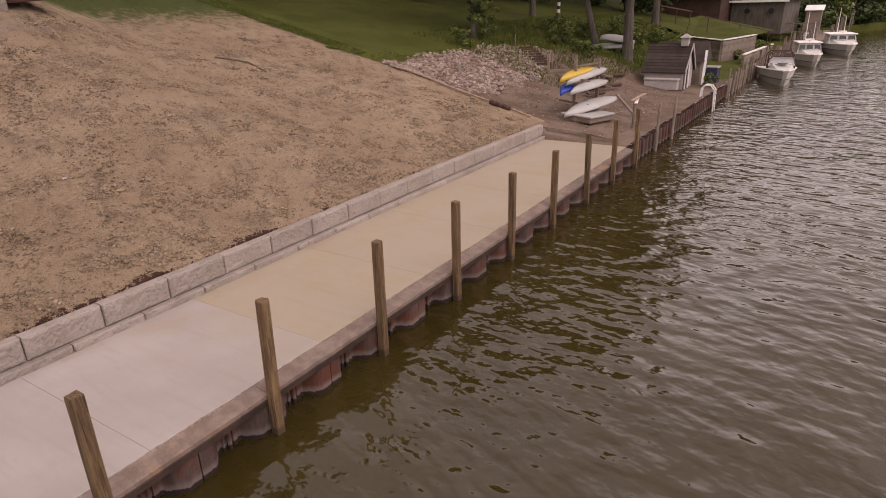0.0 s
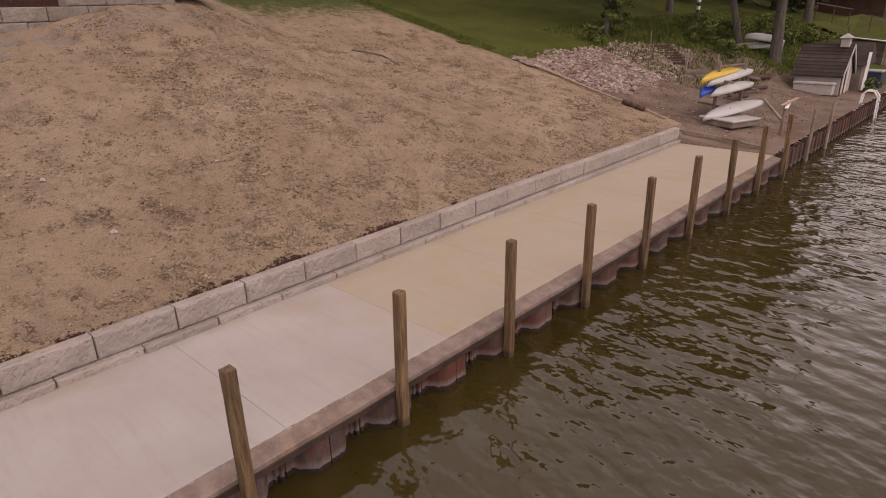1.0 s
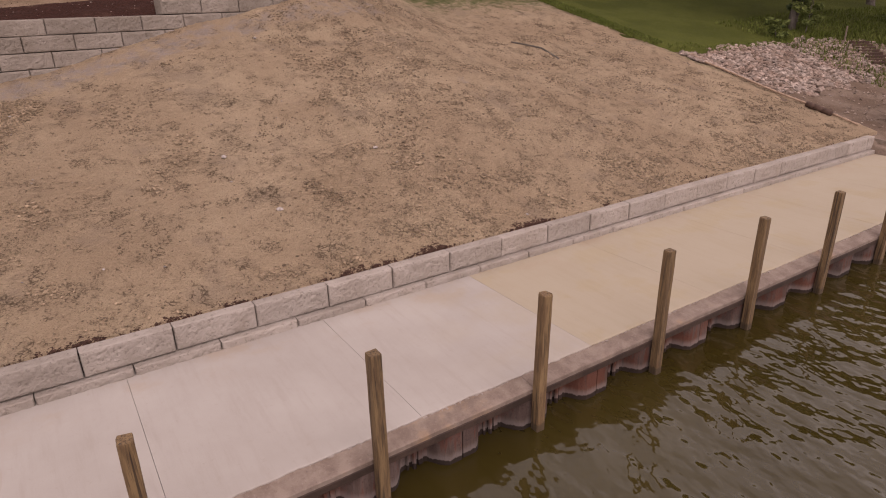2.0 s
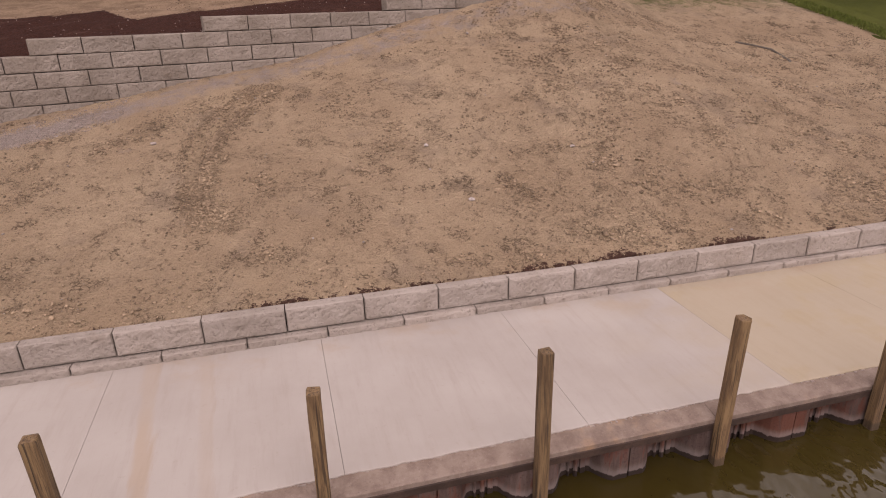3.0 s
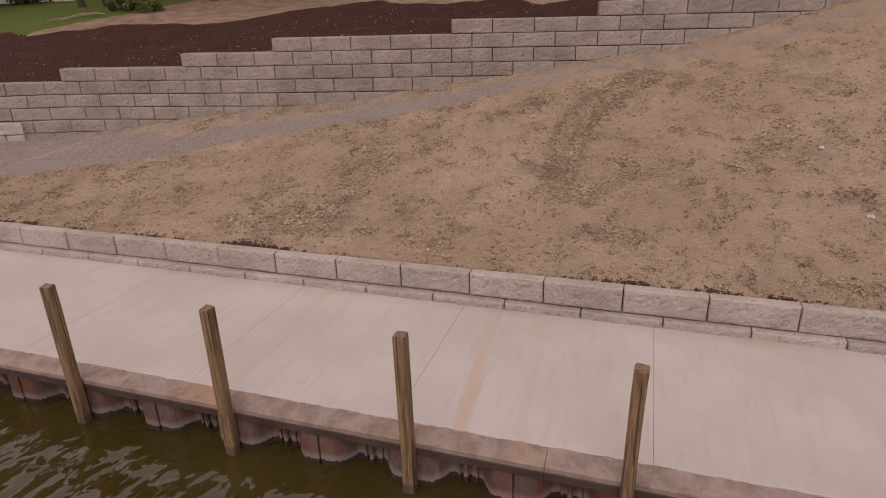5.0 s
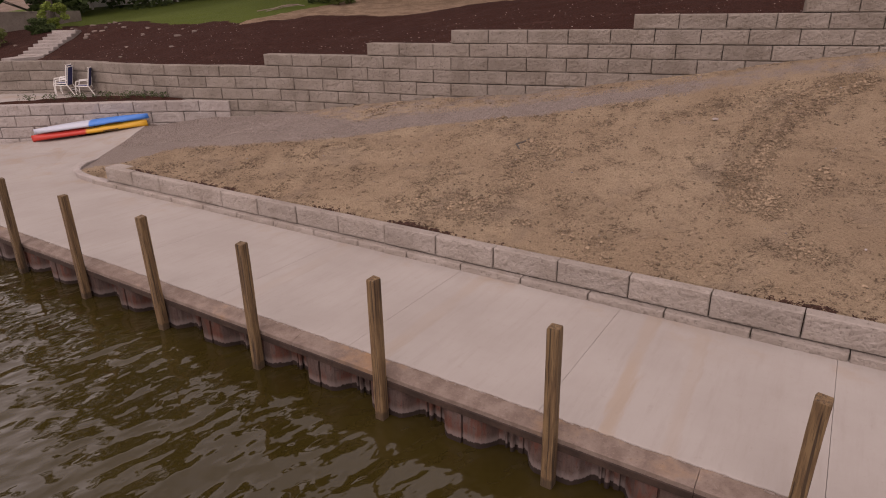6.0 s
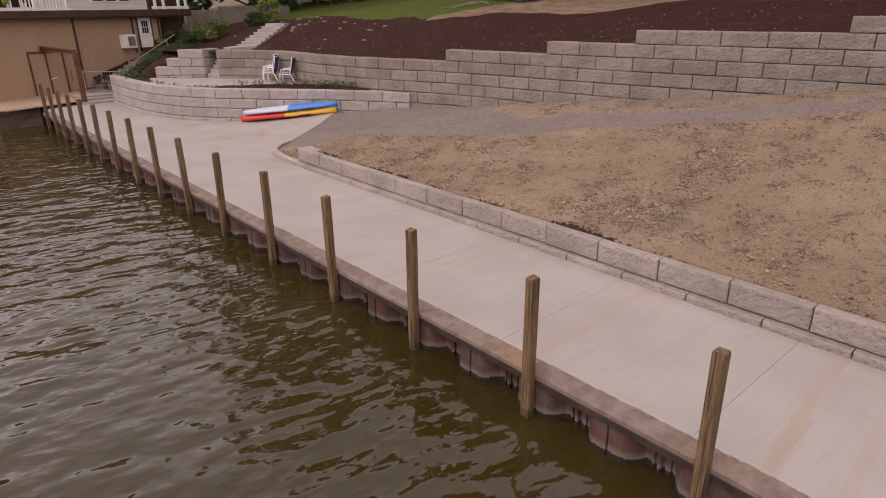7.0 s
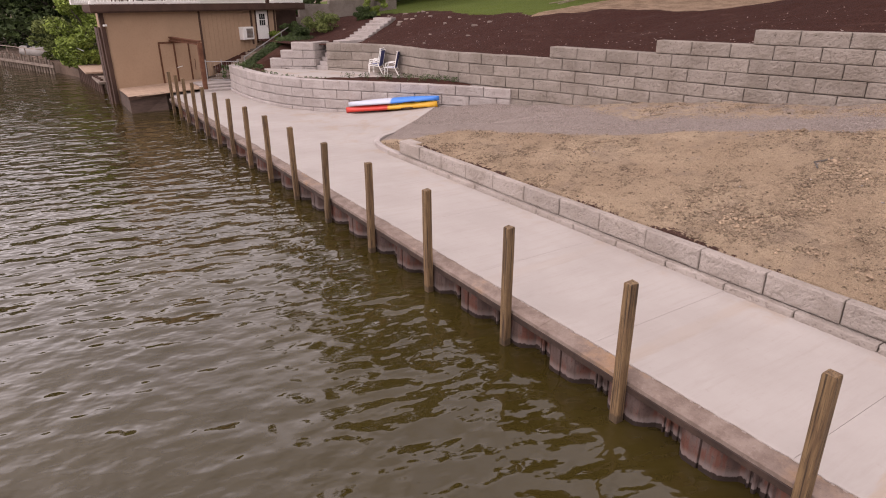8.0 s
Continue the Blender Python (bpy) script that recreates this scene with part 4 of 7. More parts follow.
for x, top in ((24.9, 1.15), (27.5, 1.12), (40.5, 1.0)):
    s = Shape().rod((0, 0, -2.2), (0, 0, 0), 0.06, 0.055, 8)
    ob = part("steel_post", s, PLANK_OLD)
    ob.matrix_basis = pose(x, 0.02, top, 0.5, 0.6, 0)
    tagged(ob, "thin weathered post beside the old sheet piling", "post", "posts along the old piling")

# ---- block walls ----


def block_mesh(name, length, height, depth, material, seed, rough=0.018):
    """A split-face concrete block: rough front, straight joints, flat top."""
    r = random.Random(seed)
    nx, nz = max(5, int(round(24 * length / BLOCK_L))), max(4, int(round(10 * height / BLOCK_H)))
    s = Shape()
    vs = []
    us = [0.0, 0.016 / length] + [(i + 1) / (nx - 2) for i in range(nx - 3)] + [1 - 0.016 / length, 1.0]
    ws = [0.0, 0.016 / height] + [(j + 1) / (nz - 2) for j in range(nz - 3)] + [1 - 0.016 / height, 1.0]
    for j in range(nz + 1):
        for i in range(nx + 1):
            u, w = us[i], ws[j]
            edge = min(u * length, (1 - u) * length, w * height, (1 - w) * height)
            ring_ = edge < 0.02
            d = 0.0 if edge < 1e-6 else 0.016 + (0.3 if ring_ else 1.0) * (rough * (0.8 * fbm(u * length, w * height, 9.0, 4, seed * 3.7) + 0.5) + r.uniform(-0.002, 0.002))
            jx = 0 if i in (0, 1, nx - 1, nx) else r.uniform(-0.015, 0.015)
            jz = 0 if j in (0, 1, nz - 1, nz) else r.uniform(-0.01, 0.01)
            vs.append((0.009 + u * (length - 0.018) + jx, -d, w * (height - 0.016) - height + 0.008 + jz))
    n = nx + 1
    fs = [(j * n + i, j * n + i + 1, (j + 1) * n + i + 1, (j + 1) * n + i) for j in range(nz) for i in range(nx)]
    k = len(vs)
    vs += [(0.004, depth, -height), (length - 0.004, depth, -height), (length - 0.004, depth, -0.0035), (0.004, depth, -0.0035)]
    fs += [tuple(nz * n + i for i in range(nx + 1)) + (k + 2, k + 3), tuple(range(nx, -1, -1)) + (k, k + 1)]
    fs += [tuple(j * n for j in range(nz, -1, -1))[::-1] + (k + 3, k), tuple(j * n + nx for j in range(nz, -1, -1)) + (k + 1, k + 2), (k + 1, k, k + 3, k + 2)]
    s.add(vs, fs)
    return s.mesh(name, material)


def block_set(material, height, depth, seeds, length=BLOCK_L):
    return [block_mesh("block", length, height, depth, material, s) for s in seeds]


def lay(wall, meshes, x, y, z, angle, k):
    ob = new("block", meshes[(k * 7 + 3) % len(meshes)])
    ob.parent = wall
    ob.matrix_basis = pose(x, y, z, rng.uniform(-0.4, 0.4), 0, angle + rng.uniform(-0.35, 0.35))
    return ob


full = block_set(BLOCK, BLOCK_H, 0.42, range(8))
low_full = block_set(BLOCK_LOW, BLOCK_H, 0.42, range(50, 58))
toe = block_set(BLOCK_LOW, 0.24, 0.36, range(20, 25))

low_wall = thing("wall_low", "low two-course split-face block wall edging the slab", "retaining wall", kind="structure")
W0 = -0.248 - 14 * BLOCK_L
for k in range(32):
    lay(low_wall, low_full, W0 + BLOCK_L * k, WALL_Y + 0.012 * math.sin(k * 1.3), WALL_TOP + rng.uniform(-0.006, 0.006), 0, k)
lay(low_wall, block_set(BLOCK_LOW, BLOCK_H, 0.42, (17,), 0.4), W0 + BLOCK_L * 32, WALL_Y, WALL_TOP, 0, 0)
for k in range(33):
    lay(low_wall, toe, W0 + 0.61 + BLOCK_L * (k - 1), WALL_Y - 0.12, WALL_TOP - BLOCK_H + 0.002, 0, k)
kerb = Shape()
_, kx, ky = curve(KERB[:5], 0.25)
rings = []
for i in range(len(kx)):
    j = min(i, len(kx) - 2)
    t = Vector((kx[j + 1] - kx[j], ky[j + 1] - ky[j])).normalized()
    nrm = Vector((-t.y, t.x)) * -1
    h = lerp(i, (0, len(kx) * 0.75, len(kx) - 1), (0.14, 0.14, 0.02))
    p = Vector((kx[i], ky[i]))
    z = ramp(p.x, p.y)
    rings.append([(*(p - nrm * 0.09), z - 0.1), (*(p + nrm * 0.1), z - 0.1), (*(p + nrm * 0.1), z + h * 0.9), (*(p + nrm * 0.05), z + h), (*(p - nrm * 0.05), z + h), (*(p - nrm * 0.09), z + h * 0.85)])
part("kerb", kerb.loft(rings), BLOCK_PALE, low_wall, "curved concrete kerb round the wall's end")

upper_wall = thing("wall_upper", "long stepped retaining wall of grey split-face blocks", "retaining wall", kind="structure")
# course 0 has its start at the fourth corner; each corner starts one course higher
corner = {-2: 25.62, -1: 22.57, 0: 17.08, 1: 12.81, 2: 7.32, 3: 4.27, 4: 0.0, 5: -99}


def up_at(s):
    return lerp(s, UP_S, UP_X), lerp(s, UP_S, UP_Y)


s_min, s_max = float(UP_S[0]), 29.5
for c in range(-2, 11):
    top = 3.43 - BLOCK_H * (c - 3)
    first = corner.get(c, -99)
    s = first if first > -90 else 7.32 + 0.61 * ((c - 2) % 2) - BLOCK_L * 30
    k = 0
    while s + BLOCK_L * 0.5 < s_max:
        if s > s_min - 0.05:
            x0, y0 = up_at(s)
            x1, y1 = up_at(s + BLOCK_L)
            foot = base_z((x0 + x1) / 2) if x0 > -21.5 else 1.2
            if top > foot - 0.05:
                a = math.degrees(math.atan2(y1 - y0, x1 - x0))
                b = 0.012 * (c - 3)
                lay(upper_wall, full, x0 + b * math.sin(radians(a)), y0 - b * math.cos(radians(a)), top + rng.uniform(-0.005, 0.005), a, k + 3 * c)
        elif s + BLOCK_L > s_min + 0.06 and top > 1.3:
            x0, y0 = up_at(s_min)
            x1, y1 = up_at(s_min + 0.61)
            lay(upper_wall, block_set(BLOCK, BLOCK_H, 0.42, (60 + c,), s + BLOCK_L - s_min), x0, y0, top, math.degrees(math.atan2(y1 - y0, x1 - x0)), k)
        s += BLOCK_L
        k += 1

patio_full = block_set(BLOCK_PALE, BLOCK_H, 0.42, range(30, 37))
patio_toe = block_set(BLOCK_PALE, 0.3, 0.36, range(40, 43))
patio_wall = thing("wall_patio", "curved pale block wall holding up the patio", "retaining wall", kind="structure")
for c in range(4):
    top = 1.37 - BLOCK_H * c
    s, k = -0.61 * (c % 2), 0
    while s < ARC_S[-1] - 0.15:
        run = min(BLOCK_L, ARC_S[-1] - s)
        x0, y0 = lerp(s, ARC_S, ARC_X), lerp(s, ARC_S, ARC_Y)
        x1, y1 = lerp(s + run, ARC_S, ARC_X), lerp(s + run, ARC_S, ARC_Y)
        if s < 0:
            x0 = x1 - (0.61 if s < -0.3 else BLOCK_L)
        a = math.degrees(math.atan2(y1 - y0, x1 - x0))
        b = 0.05 if c == 3 else 0.0
        meshes = patio_toe if c == 3 else patio_full
        if run < BLOCK_L - 0.01:
            meshes = block_set(BLOCK_PALE, 0.3 if c == 3 else BLOCK_H, 0.36, (70 + c,), run)
        lay(patio_wall, meshes, x0 + b * math.sin(radians(a)), y0 - b * math.cos(radians(a)), top, a, k + c)
        s += BLOCK_L
        k += 1
# stepped return and cheek wall beside the patio steps
patio_half = block_set(BLOCK_PALE, BLOCK_H, 0.4, range(44, 46), 0.61)
for c, run in ((5, (1,)), (6, (0.5, 1)), (7, (1, 1)), (8, (0.5, 1, 0.5))):
    top = 3.43 - BLOCK_H * (c - 3)
    d = 0.0
    for k, size in enumerate(run):
        d += BLOCK_L * size
        lay(patio_wall, patio_full if size == 1 else patio_half, -32.13 - 0.64 * d, 6.94 - 0.77 * d, top, 50.3, k + c)
    lay(patio_wall, patio_full, -32.13, 6.94, top, 117.3, c)
patio_steps = thing("patio_steps", "concrete steps rising through a gap in the wall", "steps", pose(-32.05, 6.98, 0, 0, 0, 21.7))
for k in range(6):
    part("step", Shape().box(0.0, 0.04 + 0.2 * k, 1.1, 0.86, 0.3 + 0.2 * k, 1.47 + 0.2 * k, 0.01), BLOCK_PALE, patio_steps)

patio = Shape()
pv, pf = [], []
px = list(np.arange(-34.4, -21.2, 0.4))
for x in px:
    y0 = arc_y(x) + 0.35
    y1 = up_y(x) + 0.1 if x > -31.3 else lerp(x, (-34.4, -33.2, -31.3), (4.4, 5.7, 7.4))
    y1 = max(y1, y0 + 0.02)
    pv += [(x, y0, 1.26), (x, y1, 1.28)]
for i in range(len(px) - 1):
    pf.append((2 * i, 2 * i + 2, 2 * i + 3, 2 * i + 1))
tagged(part("pavement_patio", patio.add(pv, pf), SLAB), "pale concrete patio floor above the curved wall", "patio", kind="structure")
bed = Shape()
bv, bf = [], []
bx = list(np.arange(-36.0, -21.4, 0.2))
for x in bx:
    y0 = arc_y(x) + 0.2
    w = lerp(x, (-36, -34, -31.5, -29, -27.0, -26.0, -24.6, -22, -21.4), (1.5, 1.2, 0.45, 0.4, 0.55, 1.4, 1.9, 0.8, 0.1))
    y1 = min(y0 + w, up_y(x) + 0.05 if x > -31 else 99)
    h = lerp(x, (-28, -26, -23.5, -21.6), (0.0, 0.12, 0.16, 0.05))
    bv += [(x, y0, 1.31 + 0.02 * fbm(x, 0, 2)), (x, (y0 + y1) / 2, 1.36 + h + 0.05 * fbm(x, 1, 2)), (x, y1, 1.285 + 0.8 * h)]
for i in range(len(bx) - 1):
    bf += [(3 * i, 3 * i + 3, 3 * i + 4, 3 * i + 1), (3 * i + 1, 3 * i + 4, 3 * i + 5, 3 * i + 2)]
tagged(part("planting_bed", bed.add(bv, bf), MULCH), "strip of dark mulch planted behind the curved wall", "planting bed", kind="structure")

# ---- plants ----


def leaves(s, rng, centre, radii, count, size):
    """Small leaf-shaped faces through a rounded clump, thicker towards its skin."""
    for _ in range(count):
        d = Vector((rng.gauss(0, 1), rng.gauss(0, 1), rng.gauss(0, 1))).normalized() * rng.uniform(0.35, 1.0) ** 0.5
        p = Vector(centre) + Vector((d.x * radii[0], d.y * radii[1], d.z * radii[2]))
        a = Vector((rng.gauss(0, 1), rng.gauss(0, 1), rng.gauss(0, 0.6))).normalized()
        b = a.cross(Vector((rng.gauss(0, 1), rng.gauss(0, 1), rng.gauss(0, 1)))).normalized()
        k = size * rng.uniform(0.6, 1.3)
        s.add([p - a * k, p + b * k * 0.45, p + a * k, p - b * k * 0.45], [(0, 1, 2, 3)])


def tree(name, label, x, y, z, height, spread, leaf, seed, clumps=26, per=170, size=0.16, trunk=0.18, low=0.3, lean=0.0):
    r = random.Random(seed)
    t = thing(name, label, "tree" if "tree" in name else "shrub", pose(x, y, z))
    wood, crown = Shape(), Shape()
    pts = [Vector((lean * height * k * k + 0.06 * math.sin(k * 7 + seed), 0.05 * math.cos(k * 5 + seed), height * 0.8 * k)) for k in (0, 0.2, 0.4, 0.6, 0.8, 1)]
    for i, (p, q) in enumerate(zip(pts, pts[1:])):
        wood.rod(p, q, trunk * (1 - 0.16 * i), trunk * (1 - 0.16 * (i + 1)), 9)
    for k in range(clumps):
        h = low + (1 - low) * r.random()
        a, d = r.uniform(0, 6.28), spread * math.sqrt(r.random()) * (1.15 - 0.6 * abs(h - 0.55))
        c = Vector((lean * height * h + d * math.cos(a), d * math.sin(a), height * h))
        base = pts[min(5, int(h * 5))]
        if trunk > 0.05:
            wood.rod(base * 0.9, c, trunk * 0.28, 0.015, 5)
        rad = spread * r.uniform(0.22, 0.42)
        leaves(crown, r, c, (rad, rad, rad * 0.7), per, size)
    part("trunk", wood, BARK, t, smooth=True)
    part("crown", crown, leaf, t)
    return t


# ---- boathouse west of the slab ----
UH = Vector((-0.309, 0.951, 0))
HM = Matrix(((UH.x, -0.951, 0, -39.55), (UH.y, -0.309, 0, -1.6), (0, 0, 1, 0), (0, 0, 0, 1)))
house = thing("boathouse", "tan-panelled boathouse with a deck and white upper storey", "house", HM)
CORNER = -0.35
wall = Shape().box(CORNER, 0, -1.2, 10.9, 0.25, 4.1, 0.01)
wall_ob = part("front_wall", wall, TAN_WALL, house)
for sx_ in np.arange(5.6, 9.4, 0.3):
    part("batten", Shape().box(sx_, -0.018, 1.0, sx_ + 0.03, 0.0, 4.06), TAN_WALL, wall_ob)
part("river_wall", Shape().add([(CORNER, 0, -1.2), (CORNER, 0, 4.1), (CORNER + 3.07, 7.6, 4.1), (CORNER + 3.07, 7.6, -1.2), (CORNER + 0.25, 0, -1.2), (CORNER + 0.25, 0, 4.1), (CORNER + 3.32, 7.6, 4.1), (CORNER + 3.32, 7.6, -1.2)], [(0, 1, 2, 3), (4, 7, 6, 5), (0, 4, 5, 1), (3, 2, 6, 7), (1, 5, 6, 2)]), TAN_WALL, house)
part("boat_door", Shape().add([(CORNER - 0.1, 0.5, -1.2), (CORNER - 0.1, 0.5, 3.1), (CORNER + 2.4, 6.6, 3.1), (CORNER + 2.4, 6.6, -1.2), (CORNER - 0.02, 0.5, -1.2), (CORNER - 0.02, 0.5, 3.1), (CORNER + 2.48, 6.6, 3.1), (CORNER + 2.48, 6.6, -1.2)], [(0, 1, 2, 3), (4, 7, 6, 5), (0, 4, 5, 1), (1, 5, 6, 2)]), BROWN, house, "dark brown boat door")
part("corner_trim", Shape().box(CORNER - 0.06, -0.035, -1.2, CORNER + 0.16, 0.12, 4.1, 0.01), BROWN, house)
part("corner_trim", Shape().box(CORNER - 0.12, 0.2, -1.2, CORNER + 0.02, 0.42, 3.3, 0.01), BROWN, house)
part("fascia", Shape().box(CORNER - 0.65, -0.5, 3.86, 13.0, 0.4, 4.22, 0.015), BROWN, house, "dark brown fascia under the deck")
part("soffit", Shape().box(CORNER - 0.6, -0.45, 3.8, 13.0, 0.3, 3.862), BROWN, house)
part("back_block", Shape().box(CORNER + 3.4, 2.9, -0.5, 10.8, 7.5, 7.0), SIDING, house)
part("deck_floor", Shape().loft([[(CORNER - 0.3, 0.4, z), (10.9, 0.4, z), (10.9, 7.6, z), (CORNER + 3.0, 7.6, z)] for z in (3.9, 4.2)]), DECK, house)
for sx_ in (5.35, 8.95, 10.75):
    part("downpipe", Shape().box(sx_ - 0.06, -0.06, 0.1 if sx_ < 6 else 2.0, sx_ + 0.06, 0.0, 4.06, 0.01), BROWN, house)
# outlined doors on the long wall
gate = part("wall_door", Shape().box(2.62, -0.03, 0.16, 4.36, -0.004, 2.32), TAN_WALL, house)
for sx_ in (2.58, 3.47, 4.38):
    part("door_strap", Shape().box(sx_ - 0.045, -0.07, 0.14, sx_ + 0.045, -0.028, 2.4, 0.008), RUST, gate)
part("door_strap", Shape().box(2.54, -0.075, 2.32, 4.42, -0.03, 2.42, 0.008), RUST, gate)
part("door_latch", Shape().tube([(3.47, -0.09, 0.95), (3.62, -0.14, 0.99), (3.8, -0.1, 1.02)], 0.022), WHITE, gate)
part("hook", Shape().tube([(4.66, -0.03, 1.35), (4.66, -0.09, 1.3), (4.62, -0.09, 0.75)], 0.016), RUST, house)
part("lamp", Shape().box(CORNER + 0.02, -0.2, 3.35, CORNER + 0.2, -0.03, 3.45, 0.02), WHITE, house)
# upper storey
up = part("upper_wall", Shape().box(5.35, 0.15, 4.22, 10.3, 0.4, 7.0), SIDING, house)
for k in range(20):
    z = 4.24 + 0.13 * k
    part("siding_board", Shape().add([(5.36, 0.15, z + 0.13), (10.29, 0.15, z + 0.13), (10.29, 0.115, z + 0.005), (5.36, 0.115, z + 0.005), (5.36, 0.15, z), (10.29, 0.15, z)], [(0, 3, 2, 1), (3, 4, 5, 2)]), SIDING, up)
for k in range(3):
    x0 = 6.75 + 0.82 * k
    win = part("window", Shape().box(x0, 0.085, 4.62, x0 + 0.78, 0.16, 6.0, 0.01), WHITE, house)
    part("pane", Shape().box(x0 + 0.09, 0.07, 4.71, x0 + 0.69, 0.1, 5.9), GLASS, win)
part("deck_back_wall", Shape().box(-0.6, 2.6, 4.2, 5.4, 2.8, 7.0), SIDING, house)
for x0 in (2.9, 3.6, 4.4):
    part("patio_door", Shape().box(x0, 2.52, 4.2, x0 + 0.6, 2.6, 6.3, 0.01), WHITE, house)
    part("pane", Shape().box(x0 + 0.1, 2.5, 4.4, x0 + 0.5, 2.53, 6.2), GLASS, house)
rail = part("railing", Shape().box(CORNER - 0.62, -0.46, 5.1, 5.3, -0.36, 5.18, 0.01), WHITE, house, "white deck railing")
part("bottom_rail", Shape().box(CORNER - 0.62, -0.47, 4.24, 5.3, -0.33, 4.36, 0.01), WHITE, rail)
for k in range(34):
    x0 = CORNER - 0.55 + 0.172 * k
    if k % 12 == 0:
        part("rail_post", Shape().box(x0, -0.48, 4.22, x0 + 0.16, -0.34, 5.25, 0.01), WHITE, rail)
    elif k > 20 or k < 8:
        part("baluster", Shape().box(x0, -0.43, 4.34, x0 + 0.05, -0.39, 5.12), WHITE, rail)
for k in range(9):
    y0 = -0.4 + 0.2 * k
    part("baluster", Shape().box(CORNER - 0.62, y0, 4.3, CORNER - 0.57, y0 + 0.05, 5.12), WHITE, rail)
porch = part("porch_frame", Shape().box(10.35, -0.35, 4.24, 13.0, -0.2, 4.4, 0.01), WHITE, house)
for x0 in (10.5, 11.1, 12.2, 12.75):
    part("porch_post", Shape().box(x0, -0.36, 4.2, x0 + 0.13, -0.2, 6.5, 0.01), WHITE, porch)
part("porch_wall", Shape().box(10.9, 0.8, 1.5, 13.2, 1.0, 6.8), BROWN, house)
door = part("door", Shape().box(9.35, -0.05, 2.16, 10.2, -0.005, 4.0, 0.008), WHITE, house, "white door with a small divided window")
part("door_frame", Shape().box(9.25, -0.03, 2.05, 9.35, 0, 4.06).box(10.2, -0.03, 2.05, 10.3, 0, 4.06).box(9.25, -0.03, 4.0, 10.3, 0, 4.08), BROWN, door)
for k in range(3):
    for j in range(2):
        part("pane", Shape().box(9.56 + 0.15 * k, -0.058, 3.1 + 0.37 * j, 9.68 + 0.15 * k, -0.048, 3.43 + 0.37 * j), GLASS, door)
part("door_knob", Shape().rod((10.1, -0.05, 3.05), (10.1, -0.11, 3.05), 0.035), GREY_METAL, door)
ac = part("air_conditioner", Shape().box(7.98, -0.45, 2.3, 8.78, 0.05, 3.06, 0.02), WHITE, house, "white window air conditioner")
part("grille", Shape().box(8.23, -0.47, 2.42, 8.68, -0.44, 2.96), PLANK_OLD, ac)
for k in range(7):
    part("slat", Shape().box(8.23, -0.485, 2.44 + 0.075 * k, 8.68, -0.468, 2.47 + 0.075 * k), GREY_METAL, ac)
for ob in house.children:
    if ob.name.split(".")[0] in ("fascia", "soffit", "deck_floor", "upper_wall", "window", "deck_back_wall", "patio_door", "pane", "railing", "porch_frame"):
        ob.location.z += 0.22
deck_chair = thing("deck_chair", "dark slatted chair standing on the boathouse deck", "chair", HM @ pose(0.9, 0.7, 4.42))
part("seat", Shape().box(0, 0, 0.4, 0.5, 0.5, 0.45, 0.01), BROWN, deck_chair)
part("backrest", Shape().box(0, 0.45, 0.45, 0.5, 0.5, 1.0, 0.01), BROWN, deck_chair)
for a in (0.02, 0.44):
    for b in (0.02, 0.44):
        part("leg", Shape().box(a, b, 0, a + 0.04, b + 0.04, 0.4), BROWN, deck_chair)
for dx in (0.8, 2.9):
    copy_thing(deck_chair, HM @ pose(0.9 + dx, 0.9, 4.42, 0, 0, 20))
deck_plant = tree("potted_shrub", "leafy green potted shrub on the boathouse deck", 0, 0, 0, 1.1, 0.4, LEAF, 71, 8, 70, 0.07, 0.02, 0.35)
deck_plant.matrix_basis = HM @ pose(2.2, 0.3, 4.42)

# floating dock and its gantry
dock = thing("timber_dock", "timber dock with a dark skirt beside the boathouse", "dock")
part("skirt", Shape().add([(-35.35, -1.75, -1.2), (-35.4, 0.05, -1.2), (-41, 3.3, -1.2), (-40.2, -1.7, -1.2), (-35.6, -1.72, 0.02), (-36.0, 0.1, 0.02), (-41, 3.3, 0.02), (-40.2, -1.7, 0.02)], [(0, 1, 5, 4), (1, 2, 6, 5), (2, 3, 7, 6), (3, 0, 4, 7), (4, 5, 6, 7)]), WET_PLANK, dock, "weathered dark skirt boards")
part("edge_beam", Shape().beam((-35.58, -1.75, 0.04), (-36.0, 0.12, 0.1), 0.09, 0.16), BROWN, dock)
for k in range(30):
    t = k / 30
    x0 = -35.62 - 5.2 * t
    y1 = lerp(x0, (-41, -40.4, -36.3, -35.6), (3.5, 3.5, 2.0, 0.1))
    part("deck_board", Shape().add([(x0, -1.7, 0.1), (x0 - 0.165, -1.7, 0.1), (x0 - 0.165, y1, 0.2), (x0, y1, 0.2), (x0, -1.7, 0.06), (x0 - 0.165, -1.7, 0.06), (x0 - 0.165, y1, 0.16), (x0, y1, 0.16)], [(0, 3, 2, 1), (4, 5, 6, 7), (0, 1, 5, 4), (2, 3, 7, 6), (1, 2, 6, 5), (3, 0, 4, 7)]), DECK, dock)
gantry = thing("steel_gantry", "rusted steel beam on one upright over the dock", "gantry")
part("upright", Shape().box(-36.52, 2.12, 0.0, -36.3, 2.34, 2.55, 0.01), RUST, gantry)
part("beam", Shape().beam((-36.35, 2.26, 2.62), (-40.7, 1.55, 2.66), 0.2, 0.05).beam((-36.35, 2.26, 2.44), (-40.7, 1.55, 2.48), 0.2, 0.04).beam((-36.35, 2.26, 2.53), (-40.7, 1.55, 2.57), 0.05, 0.16), RUST, gantry)
entry = thing("entry_steps", "low concrete landing steps between slab and dock", "steps")
